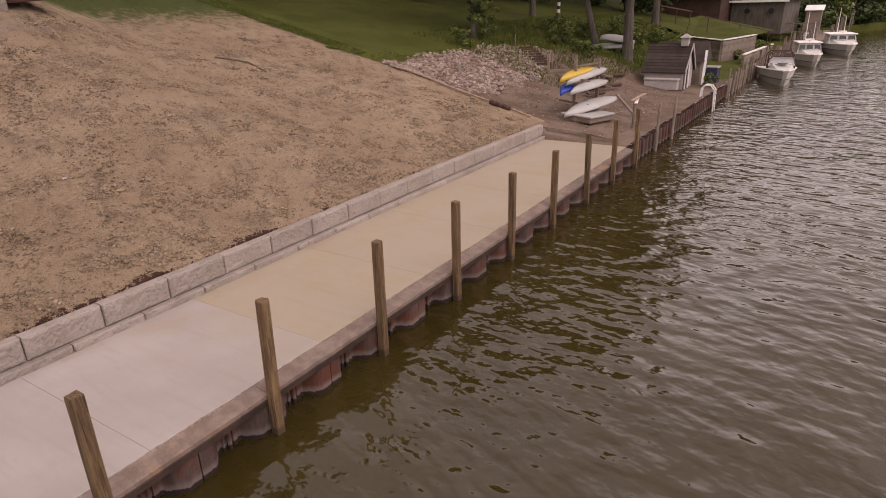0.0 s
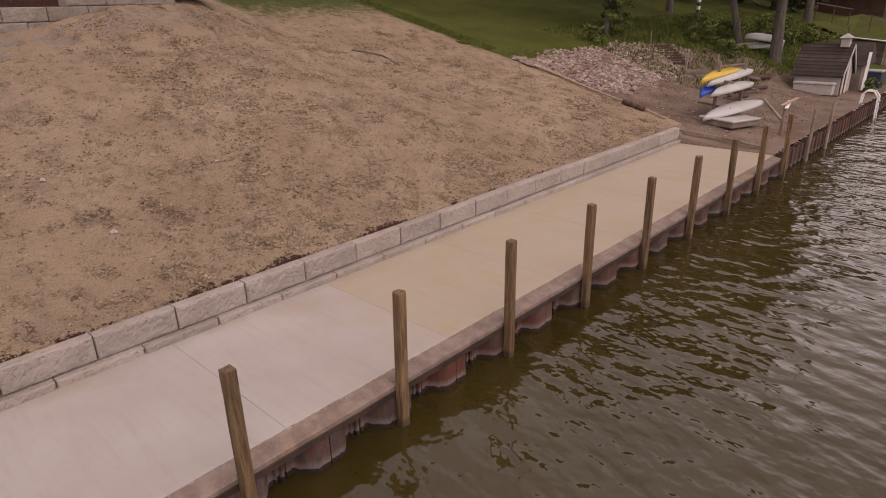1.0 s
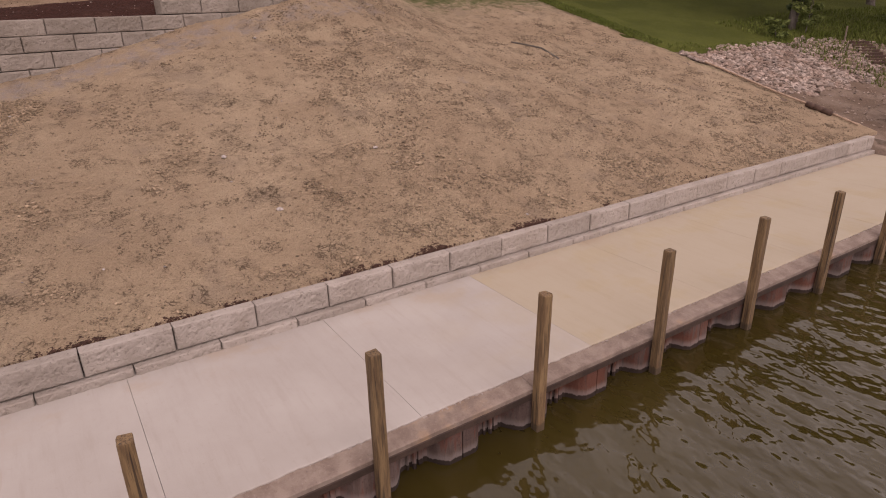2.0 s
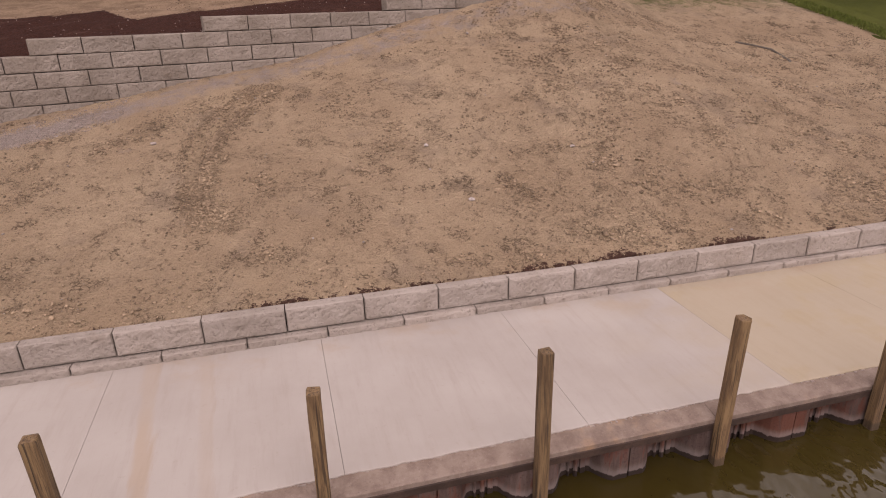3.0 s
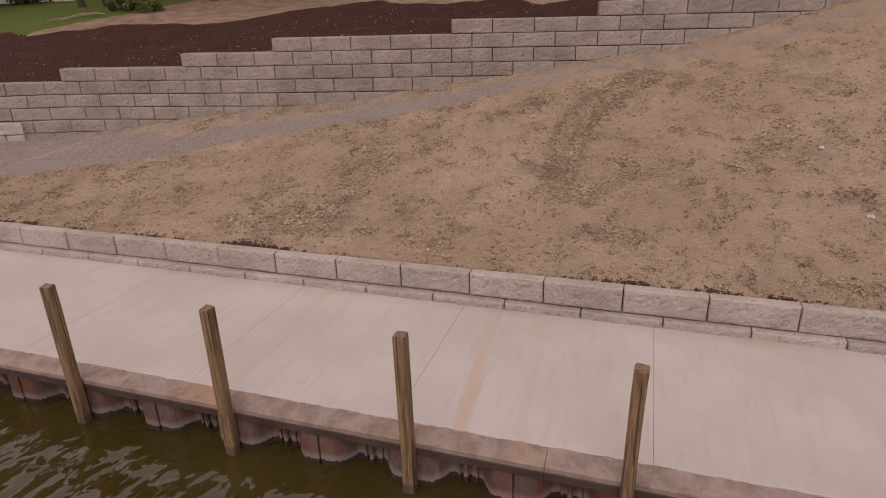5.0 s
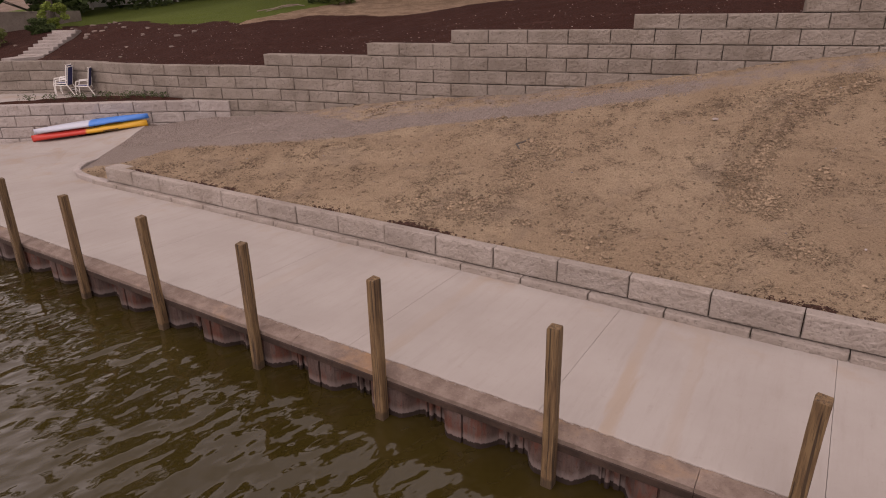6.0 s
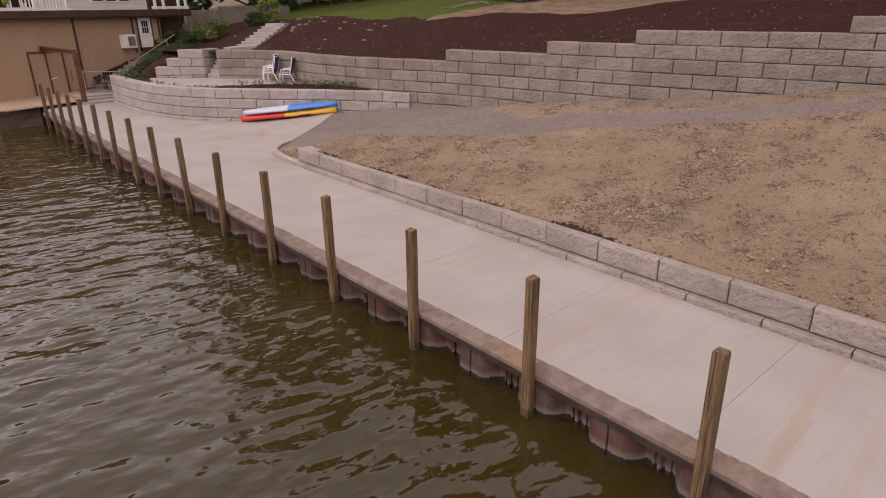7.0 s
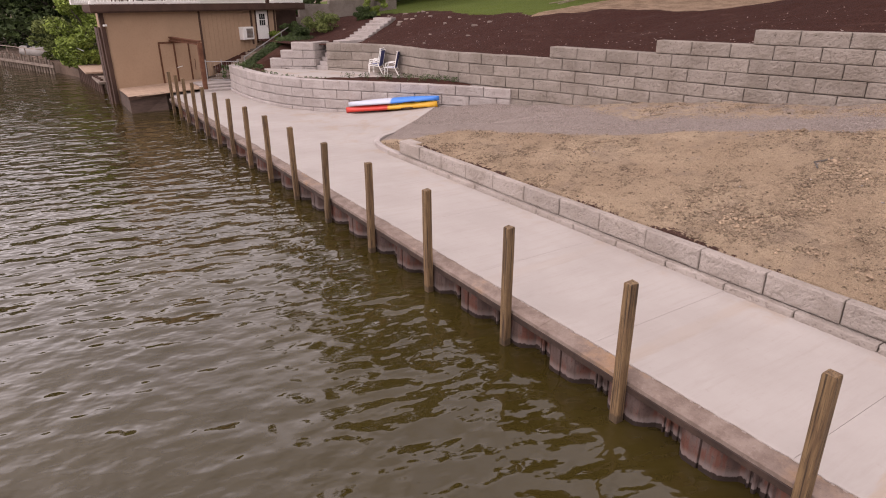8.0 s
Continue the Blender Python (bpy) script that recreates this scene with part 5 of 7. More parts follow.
for k in range(3):
    part("step", Shape().box(-37.6 - 0.55 * k, 2.1, -0.3, -36.2 - 0.55 * k, 4.3, 0.12 + 0.09 * k, 0.012), BLOCK_PALE, entry)
stair = thing("brick_stairs", "weathered brick stairs climbing to the white door", "stairs")
for k in range(11):
    p = Vector((-39.3, 3.9, 0.35)).lerp(Vector((-42.3, 8.0, 2.05)), k / 10)
    part("tread", Shape().box(-0.7, -0.22, -0.3, 0.7, 0.24, 0, 0.012).moved(Matrix.Translation(p) @ pose(0, 0, 0, 0, 0, 36)), PLANK_OLD, stair)
handrail = thing("handrail", "galvanised pipe handrail beside the brick stairs", "handrail")
part("rail", Shape().tube([(-37.43, 4.81, 0.9), (-37.43, 4.81, 1.6), (-41.2, 8.93, 3.0)], 0.032), GREY_METAL, handrail)
for p in ((-39.0, 6.52, 2.16), (-40.5, 8.18, 2.74)):
    part("stanchion", Shape().rod((p[0], p[1], p[2] - 1.0), p, 0.028), GREY_METAL, handrail)
fence = thing("pipe_gate", "galvanised pipe gate and chain-link panel by the stairs", "gate")
for p, q in (((-39.0, 3.0), (-38.4, 3.75)), ((-38.4, 3.75), (-38.0, 4.6))):
    for z in (0.35, 1.35):
        part("rail", Shape().rod((*p, z), (*q, z), 0.022), GREY_METAL, fence)
    for k in range(1, 7):
        t = k / 7
        x0, y0 = p[0] + (q[0] - p[0]) * t, p[1] + (q[1] - p[1]) * t
        part("wire", Shape().rod((x0, y0, 0.35), (x0, y0, 1.35), 0.004, n=4), GREY_METAL, fence)
for x0, y0 in ((-39.0, 3.0), (-38.4, 3.75), (-38.0, 4.6)):
    part("gate_post", Shape().rod((x0, y0, 0.05), (x0, y0, 1.45), 0.035), GREY_METAL, fence)

# bank between the stairs and the patio
west = Shape()


def west_z(x, y):
    along = max(-0.3, min(1.0, ((x + 39.3) * -3.0 + (y - 3.9) * 4.1) / 25.8))
    side = ((x + 39.3) * 4.1 + (y - 3.9) * 3.0) / 5.08
    tread_z = 0.35 + 1.7 * along
    if side < 0.75:
        return tread_z - 0.15 if side > -0.8 else tread_z + 0.05
    z = min(tread_z + 0.53 * (side - 0.75), 1.35 + 0.33 * max(0.0, y - 4.3))
    return min(z, bank_z(x, y) - 0.08) if y > 6.5 else z


west.sheet(list(np.arange(-44, -32.9, 0.25)), list(np.arange(3.95, 10.2, 0.25)), lambda x, y: west_z(x, y) + 0.05 * fbm(x, y, 1.1, 3, 2.2) - (0.5 if x > -34.5 and y < 7 else 0))
tagged(part("ground_bank", west, MULCH, smooth=True), "dark planted bank beside the brick stairs", "bank", kind="structure")
juniper = Shape()
r = random.Random(77)
for k in range(150):
    t = r.random()
    side_, x0 = r.uniform(0.2, 2.6), 0.0
    x0 = -37.9 - 3.0 * t + side_ * 0.62
    y0 = 4.4 + 4.3 * t + side_ * 0.45
    leaves(juniper, r, (x0, y0, west_z(x0, y0) + 0.12), (0.45, 0.45, 0.22), 120, 0.045)
tagged(part("juniper", juniper, LEAF_DARK), "low spreading dark-green juniper on the bank", "shrub", kind="stuff")
for k, (x0, y0, h, w, m) in enumerate(((-40.6, 11.0, 1.2, 1.5, LEAF_MID), (-42.6, 9.6, 1.0, 0.8, LEAF_DARK), (-40.0, 9.4, 0.8, 0.8, LEAF_DARK), (-42.6, 8.6, 0.9, 0.5, LEAF), (-39.4, 13.6, 0.8, 0.8, LEAF_DARK), (-41.6, 15.5, 1.6, 0.9, LEAF))):
    tree("bush", "rounded leafy bush on the bank below the house", x0, y0, max(west_z(x0, y0), bank_z(x0, y0) if y0 > 9 else 0.0) - 0.1, h, w * 0.8, m, 80 + k, 22, 240, 0.065, 0.03, 0.05)
tree("bush", "small leafy bush beside the stairs' gate", -38.6, 4.0, 0.2, 0.9, 0.5, LEAF_DARK, 90, 8, 90, 0.06, 0.02, 0.2)
retainer = Shape().box(-45.2, 9.4, 1.5, -44.7, 11.2, 3.5, 0.02).box(-45.3, 11.2, 1.5, -44.9, 13.5, 4.35, 0.02).box(-45.3, 13.5, 1.5, -44.9, 19, 4.6, 0.02).box(-46.0, 9.0, 3.1, -44.4, 10.2, 3.9, 0.02)
tagged(part("wall_west", retainer, BLOCK), "plain grey concrete wall behind the bushes", "wall", kind="structure")
weeds = Shape()
for k in range(60):
    x0 = r.uniform(-35.0, -27.0)
    leaves(weeds, r, (x0, arc_y(x0) + 0.38 + 0.3 * r.random(), 1.38), (0.05, 0.05, 0.07), 10, 0.032)
for k in range(90):
    x0 = r.uniform(-26.6, -22.2)
    y0 = arc_y(x0) + 0.4 + min(1.3, up_y(x0) - arc_y(x0) - 0.5) * r.random()
    leaves(weeds, r, (x0, y0, 1.55), (0.07, 0.07, 0.12), 14, 0.035)
for k in range(60):
    x0 = r.uniform(-36, -33.6)
    leaves(weeds, r, (x0, arc_y(x0) + 0.3 + r.random(), 1.4), (0.16, 0.16, 0.12), 20, 0.05)
tagged(part("bedding_plants", weeds, LEAF_DARK), "small bedding plants dotted behind the curved wall", "plants", kind="stuff")

# ---- garden steps and stones on the mulch ----
FLAG = surface("flat_stone", (0.16, 0.122, 0.1), (0.25, 0.2, 0.17), (0.1, 0.075, 0.06), 1.3, 14, 0.95, 0.5, 0.02, random_=0.2)
garden = thing("garden_steps", "pale concrete garden steps climbing the mulched slope", "steps")
for k in range(8):
    t = k / 7
    p = Vector((-32.35, 9.55, 2.74)).lerp(Vector((-33.9, 12.05, 3.68)), t)
    part("step", Shape().box(-0.6, -0.25, -0.28, 0.6, 0.3, 0, 0.015).moved(Matrix.Translation(p) @ pose(0, 0, 0, 0, 0, 32)), BLOCK_PALE, garden)
part("landing", Shape().add([(-32.5, 8.2, 2.64), (-31.7, 8.2, 2.64), (-31.6, 9.6, 2.68), (-33.0, 9.4, 2.68), (-32.5, 8.2, 2.4), (-31.7, 8.2, 2.4), (-31.6, 9.6, 2.4), (-33.0, 9.4, 2.4)], [(0, 1, 2, 3), (0, 4, 5, 1), (1, 5, 6, 2), (3, 2, 6, 7), (0, 3, 7, 4)]), BLOCK_PALE, garden)
r = random.Random(12)
for k in range(26):
    x0, d = r.uniform(-38, -24), r.uniform(0.8, 5.5)
    y0 = up_y(max(x0, -31)) + d + (2.2 if x0 < -30 else 0)
    s = Shape()
    n, rad = 9, r.uniform(0.07, 0.17)
    low = [(rad * r.uniform(0.8, 1.2) * math.cos(6.283 * i / n), 0.7 * rad * r.uniform(0.8, 1.2) * math.sin(6.283 * i / n)) for i in range(n)]
    s.loft([[(a, b, -0.08) for a, b in low], [(a, b, 0.01) for a, b in low], [(a * 0.88, b * 0.88, 0.03) for a, b in low]])
    ob = part("flagstone", s, FLAG)
    ob.matrix_basis = pose(x0, y0, bank_z(x0, y0) + 0.02, 10, 0, r.uniform(0, 180))
    tagged(ob, "flat brownish stone set loosely in the dark mulch", "stone", "stones in the mulch")
white_fence = thing("vinyl_fence", "white vinyl panel fence beyond the lawn", "fence")
for k in range(15):
    p, q = Vector((-57.6 + 1.3 * k, 23.4 + 1.12 * k, 4.5 + 0.12 * k)), Vector((-57.6 + 1.3 * (k + 1), 23.4 + 1.12 * (k + 1), 4.62 + 0.12 * k))
    part("panel", Shape().beam(p + Vector((0.07, 0.02, 0.95)), q + Vector((-0.07, -0.02, 0.95)), 0.04, 1.7), WHITE, white_fence)
    part("fence_post", Shape().box(p.x - 0.07, p.y - 0.07, p.z - 0.4, p.x + 0.07, p.y + 0.07, p.z + 1.9, 0.01), WHITE, white_fence)

# ---- patio chairs ----
BLUE = surface("blue_sling", (0.03, 0.035, 0.12), (0.05, 0.055, 0.17), (0.5, 0.5, 0.55), 3, 90, 0.8, 0.2, 0.003, mix=0.12)
chair = thing("patio_chair", "white tubular patio chair with dark blue sling seat", "chair", pose(-28.15, 8.5, 1.285, 0, 0, -50), "chairs on the patio")
for sd in (-0.27, 0.27):
    part("side_frame", Shape().tube([(sd, -0.28, 0), (sd, -0.27, 0.36), (sd, -0.2, 0.62), (sd, 0.12, 0.64), (sd, 0.26, 0.6)], 0.018).tube([(sd, -0.26, 0.42), (sd, 0.2, 0.4), (sd, 0.36, 1.12), (sd, 0.33, 1.15)], 0.018).tube([(sd, 0.2, 0.42), (sd, 0.42, 0.0)], 0.018), WHITE, chair)
for p_, q_ in (((-0.27, -0.26, 0.42), (0.27, -0.26, 0.42)), ((-0.27, 0.35, 1.13), (0.27, 0.35, 1.13)), ((-0.27, 0.3, 0.2), (0.27, 0.3, 0.2))):
    part("cross_bar", Shape().rod(p_, q_, 0.016), WHITE, chair)
part("seat", Shape().box(-0.25, -0.26, 0.395, 0.25, 0.2, 0.41), BLUE, chair, "dark blue sling")
part("backrest", Shape().add([(-0.25, 0.19, 0.42), (0.25, 0.19, 0.42), (0.25, 0.345, 1.1), (-0.25, 0.345, 1.1), (-0.25, 0.205, 0.42), (0.25, 0.205, 0.42), (0.25, 0.36, 1.1), (-0.25, 0.36, 1.1)], [(0, 1, 2, 3), (4, 7, 6, 5), (0, 4, 5, 1), (2, 6, 7, 3), (0, 3, 7, 4), (1, 5, 6, 2)]), BLUE, chair, "dark blue sling")
copy_thing(chair, pose(-26.95, 8.66, 1.285, 0, 0, -42))
copy_thing(chair, pose(-28.23, 8.5, 1.36, 0, 0, -50))

# ---- kayaks on the slab ----


def kayak_colour(name, a, b, at=0.5):
    m, n, l, p = start(name)
    tc = n.new("ShaderNodeTexCoord")
    xyz = n.new("ShaderNodeSeparateXYZ")
    l.new(tc.outputs["Generated"], xyz.inputs["Vector"])
    l.new(blend(n, l, steps(n, l, xyz.outputs["X"], at - 0.012, at + 0.012), a, b), p.inputs["Base Color"])
    p.inputs["Roughness"].default_value = 0.45
    return m


def kayak(label, material, length, m, group="kayaks", beam=0.7, deep=0.33, rocker=0.16):
    k = thing("kayak", label, "kayak", m, group)
    rings = []
    for i in range(21):
        t = -1 + 2 * i / 20
        w = beam / 2 * max(0.03, (1 - abs(t) ** 2.4)) ** 0.75
        rise = rocker * abs(t) ** 3
        x = t * length / 2
        ring = []
        for j in range(14):
            a = 2 * math.pi * j / 14
            zz = math.sin(a)
            ring.append((x, w * math.cos(a), rise + deep * (0.5 + 0.5 * zz if zz < 0 else 0.5 + 0.32 * zz * (1 - 0.2 * abs(t)))))
        rings.append(ring)
    part("hull", Shape().loft(rings), material, k, smooth=True)
    rim = [(0.62 * math.cos(a) * 0.85 - 0.1, 0.24 * math.sin(a), deep * 0.8 + 0.035) for a in np.linspace(0, 2 * math.pi, 19)]
    part("cockpit_rim", Shape().tube(rim, 0.018, 6), BROWN, k)
    # flat face closes the cockpit, its inner shade put into the dark colour
    part("seat_well", Shape().add([(x, y * 0.95, z - 0.01) for x, y, z in rim[:-1]], [tuple(range(18))]), GLASS, k, "flat dark face painted for the shaded cockpit")
    for e in (-1, 1):
        part("grab_handle", Shape().tube([(e * length * 0.44, 0, deep * 0.62 + 0.13), (e * length * 0.47, 0, deep * 0.62 + 0.2), (e * length * 0.49, 0, deep * 0.62 + 0.14)], 0.012, 6), BROWN, k)
    part("side_mark", Shape().box(-length * 0.27, -beam * 0.47, deep * 0.5, -length * 0.14, -beam * 0.455, deep * 0.62), BROWN, k, "short dark bar of lettering")
    return k


K1 = kayak_colour("red_yellow_plastic", (0.62, 0.33, 0.02), (0.5, 0.035, 0.02))
K2 = kayak_colour("white_blue_plastic", (0.03, 0.17, 0.52), (0.42, 0.44, 0.5), 0.5)
kayak("red and yellow plastic kayak lying on the slab", K1, 4.2, pose(-23.86, 6.85, 0.58, 176, 6.3, 219), "kayaks by the patio wall", 0.7, 0.32, 0.05)
kayak("white and blue plastic kayak stacked on another kayak", K2, 4.1, pose(-23.74, 6.9, 0.8, 172, 6.2, 220.5), "kayaks by the patio wall", 0.62, 0.25, 0.04)

# ---- river bank beyond the boathouse ----
shore = Shape()


def shore_y(x):
    return lerp(x, (-400, -120, -90, -69, -57, -46, -40), (-150, -30, -15, -6.8, -3.0, -0.8, 0.5))


sx2 = list(np.arange(-41, -60, -1.0)) + list(np.arange(-60, -130, -5.0)) + [-200, -400]
shore_v = []
for x in sx2:
    first = True
    for d in (0, 0.02, 2, 5, 10, 20, 50, 120):
        shore_v.append((x, shore_y(x) + d, -1.5 if first else 0.2 + 0.08 * max(0, d - 3)))
        first = False
nn = 8
shore.v = shore_v
shore.f = [(i * nn + j, i * nn + j + 1, (i + 1) * nn + j + 1, (i + 1) * nn + j) for i in range(len(sx2) - 1) for j in range(nn - 1)]
tagged(part("ground_far_bank", shore, BEACH), "wooded river bank beyond the boathouse", "bank", kind="structure")
walkway = thing("timber_walkway", "timber walkway on piles along the boathouse", "walkway")
part("decking", Shape().box(-54.0, -2.6, 0.2, -47.5, -0.6, 0.32, 0.01), DECK, walkway)
part("lower_deck", Shape().box(-47.4, -2.3, -0.05, -43.5, -0.8, 0.08, 0.01), PLANK_OLD, walkway)
for k in range(12):
    part("pile", Shape().rod((-53.6 + 0.85 * k, -2.55 + 0.04 * k, -1.8), (-53.6 + 0.85 * k, -2.5 + 0.04 * k, 0.2), 0.11, 0.1), BROWN, walkway)
part("rail", Shape().rod((-53.9, -2.5, 1.5), (-49.5, -2.3, 1.5), 0.03).rod((-53.9, -2.5, 0.3), (-53.9, -2.5, 1.5), 0.03), GREY_METAL, walkway)
far_head = thing("far_bulkhead", "old timber bulkhead on the far bend of the river", "bulkhead")
for k in range(26):
    x = -58.5 - 0.55 * k
    part("pile", Shape().rod((x, shore_y(x) - 0.5, -1.5), (x, shore_y(x) - 0.5, 0.2 + 0.15 * (k % 3)), 0.12, 0.1, 6), PLANK_OLD, far_head)
part("wale", Shape().beam((-58, shore_y(-58) - 0.62, -0.1), (-73, shore_y(-73) - 0.62, -0.1), 0.1, 0.2), PLANK_OLD, far_head)
part("rail", Shape().beam((-60, shore_y(-60) - 0.3, 1.0), (-70, shore_y(-70) - 0.3, 1.0), 0.06, 0.06).beam((-64, shore_y(-64) - 0.3, 0), (-64, shore_y(-64) - 0.3, 1.0), 0.08, 0.08).beam((-68, shore_y(-68) - 0.3, 0), (-68, shore_y(-68) - 0.3, 1.0), 0.08, 0.08), PLANK_OLD, far_head)
FAR_COVER = surface("boat_cover", (0.22, 0.2, 0.18), (0.28, 0.26, 0.235), (0.16, 0.145, 0.13), 1.2, 9, 0.8, 0.2, 0.01)
far_boat = thing("covered_boat", "pale covered boat moored behind the far bulkhead", "boat", pose(-67, -4.6, 0.1, 0, 0, 30))
part("hull", Shape().loft([[(x, w * math.cos(a), 0.35 + 0.5 * math.sin(a)) for a in np.linspace(0, 6.283, 11)[:-1]] for x, w in ((-2.2, 0.3), (-1.2, 0.8), (0.5, 0.9), (2.2, 0.8))]), FAR_COVER, far_boat, smooth=True)
part("windshield", Shape().box(-0.4, -0.6, 0.7, -0.3, 0.6, 1.1, 0.02), GLASS, far_boat)
tree("willow_bush", "bright green leafy bush leaning over the water", -54.4, -1.5, -0.1, 4.8, 2.0, LEAF, 101, 54, 330, 0.12, 0.1, 0.08)
tree("willow_bush", "dull green bush at the water's edge", -60.0, -2.6, -0.1, 3.4, 2.0, LEAF_MID, 102, 30, 260, 0.13, 0.08, 0.08)
for k, (x, y, h, w) in enumerate(((-66, 0.5, 11, 4.5), (-73, -3, 12, 5), (-80, -8, 13, 6), (-61, 5, 12, 4.5), (-88, -13, 14, 7), (-70, 8, 14, 6), (-96, -22, 14, 7), (-108, -30, 15, 8), (-57, 12, 13, 5), (-84, 2, 16, 7))):
    tree("shade_tree", "tall dense dark-green tree on the far bank", x, y, 0.2, h, w, LEAF_DARK, 110 + k, 46, 210, 0.3, 0.28, 0.06)
for k, (x, y, h, w) in enumerate(((-52, 20, 9, 4), (-50, 30, 10, 5), (-44, 37, 10, 5), (-36, 40, 9, 5), (-28, 42, 10, 5), (-20, 45, 11, 6), (-58, 26, 12, 5))):
    tree("shade_tree", "leafy dark tree standing behind the lawn", x, y, 3.0, h, w, LEAF_DARK, 130 + k, 34, 170, 0.3, 0.25, 0.1)
# trees out of view, added so the water near the bulkhead reflects them dark
for k, (x, y, h, w) in enumerate(((-24, 27, 19, 5.0), (-16, 30, 20, 5.5), (-9, 28, 17, 5.0), (-2, 31, 18, 5.5), (5, 29, 17, 5.0), (12, 31, 19, 5.5), (20, 29, 18, 5.0), (28, 27, 17, 4.5))):
    tree("shade_tree", "tall unseen tree at the top of the slope", x, y, bank_z(x, y) - 0.3 if x < 11 else 6.0, h, w, LEAF_DARK, 160 + k, 44, 120, 0.42, 0.3, 0.16)
# crowns out of view and the third tree added for the dark river reflection
for k, (x, y, h, w) in enumerate(((-31.2, 24.5, 22, 5.5), (-29.6, 24.8, 20, 5.0), (-43.8, 16.6, 23, 6.0))):
    tree("shade_tree", "tall tree with a bare lower trunk behind the lawn", x, y, bank_z(x, y) - 0.3, h, w, LEAF_DARK, 190 + k, 60, 130, 0.42, 0.2, 0.42)
for k, (x, y, h, w, m) in enumerate(((-26.3, 22.6, 0.8, 0.9, LEAF_DARK), (-24.6, 22.0, 0.7, 0.8, LEAF_MID))):
    tree("bush", "low brushy bush at the back of the lawn", x, y, bank_z(x, y) - 0.05, h, w, m, 180 + k, 16, 160, 0.07, 0.03, 0.1)
for k, (p, q) in enumerate((((-27.6, 18.9), (-25.9, 20.2)), ((-27.0, 20.3), (-25.2, 20.0)), ((-26.6, 18.6), (-26.2, 20.6)))):
    a, b = Vector((*p, bank_z(*p) + 0.06)), Vector((*q, bank_z(*q) + 0.16))
    tagged(part("stick", Shape().tube([a, a.lerp(b, 0.35) + Vector((0.1, 0.16, 0.04)), a.lerp(b, 0.7) + Vector((-0.08, -0.05, 0.08)), b], 0.028, 6), PLANK_OLD), "bare pale branch lying beside the lawn", "stick")

# ---- stone bank, pipe and beach ----


def on_riprap(rng):
    while True:
        x, y = rng.uniform(22.85, 35.5), rng.uniform(6.9, 13.0)
        lo = lerp(x, (23.4, 26, 29, 32, 35.5), (8.6, 7.9, 7.9, 8.0, 8.6))
        hi = lerp(x, (23.4, 27, 33, 35.5), (11.9, 12.7, 12.2, 10.6))
        if lo + 0.5 * fbm(x, y, 0.7, 2, 3) < y < hi + 0.4 * fbm(x, y, 0.9, 2, 4):
            add = max(0.0, 2.0 - max(0, x - 22.75) * 1.2) / 2.0 * max(0.0, min(soil_z(22.7, y) - east_z(23.2, y), 1.6))
            return x, y, east_z(x, y) + add + 0.0, 1.0


strew("riprap", 5500, on_riprap, lambda r: 0.05 + 0.11 * r.uniform(0, 1) ** 2.5, RIPRAP, "heap of pale broken stone covering the bank", "broken stone", 0.75, 51)


def on_beach(rng):
    x, y = rng.uniform(23.3, 36), rng.uniform(1.2, 8.2)
    return x, y, east_z(x, y) + 0.02, 1.0


strew("beach_stones", 2600, on_beach, lambda r: 0.014 + 0.05 * r.uniform(0, 1) ** 4, RIPRAP, "loose stones scattered over the bare beach", "stones", 0.7, 52)
for k, (x, y) in enumerate(((27.2, 8.2), (26.6, 7.8), (24.3, 9.2))):
    s = strew("boulder", 1, lambda r, x=x, y=y: (x, y, east_z(x, y) + 0.15, 1.0), lambda r: 0.2, RIPRAP, "pale boulder at the foot of the stone bank", "boulder", 0.75, 60 + k)
    s["kind"] = "thing"
pipe = Shape()
pts = []
for t in np.linspace(0, 1, 22):
    x, y = 22.35 + 0.4 * t, 4.3 + 6.2 * t
    pts.append((x + 0.05 * math.sin(t * 9), y, soil_z(22.7, y) + 0.07))
tagged(part("drain_pipe", pipe.tube(pts, 0.04, 8), DECK, smooth=True), "thin tan drain pipe lying up the soil slope's edge", "pipe")
sock = Shape().tube([(p[0] - 0.1, p[1], p[2] + 0.02) for p in pts[3:7]], 0.1, 8)
tagged(part("silt_sock", sock, BROWN, smooth=True), "brown filter sock lying beside the drain pipe", "sock")
edge_board = Shape().beam((22.25, 4.3, 0.42), (22.9, 2.2, 0.16), 0.08, 0.1).beam((22.9, 2.2, 0.16), (22.7, 0.9, 0.05), 0.06, 0.06)
tagged(part("edging_timber", edge_board, PLANK_OLD), "weathered edging timber at the slab's end", "timber")

# ---- kayak rack ----
YEL = kayak_colour("yellow_plastic", (0.48, 0.32, 0.03), (0.46, 0.3, 0.03))
PALE = kayak_colour("white_plastic", (0.36, 0.35, 0.33), (0.32, 0.31, 0.29))
BLU = kayak_colour("blue_plastic", (0.02, 0.06, 0.34), (0.02, 0.06, 0.3))
rack = thing("kayak_rack", "timber kayak rack of two posts with arms", "rack")
for x, y in ((26.15, 3.98), (28.0, 3.62)):
    z0 = east_z(x, y)
    up_ = part("rack_post", Shape().box(x - 0.06, y - 0.06, z0 - 0.4, x + 0.06, y + 0.06, 2.5, 0.008), PLANK_OLD, rack)
    for z in (0.75, 1.3, 1.75):
        part("arm", Shape().beam((x + 0.35, y + 0.8, z + 0.06), (x - 0.3, y - 0.75, z), 0.07, 0.08), PLANK_OLD, up_)
part("top_rail", Shape().beam((26.15, 3.98, 2.3), (28.0, 3.62, 2.3), 0.06, 0.06), PLANK_OLD, rack)


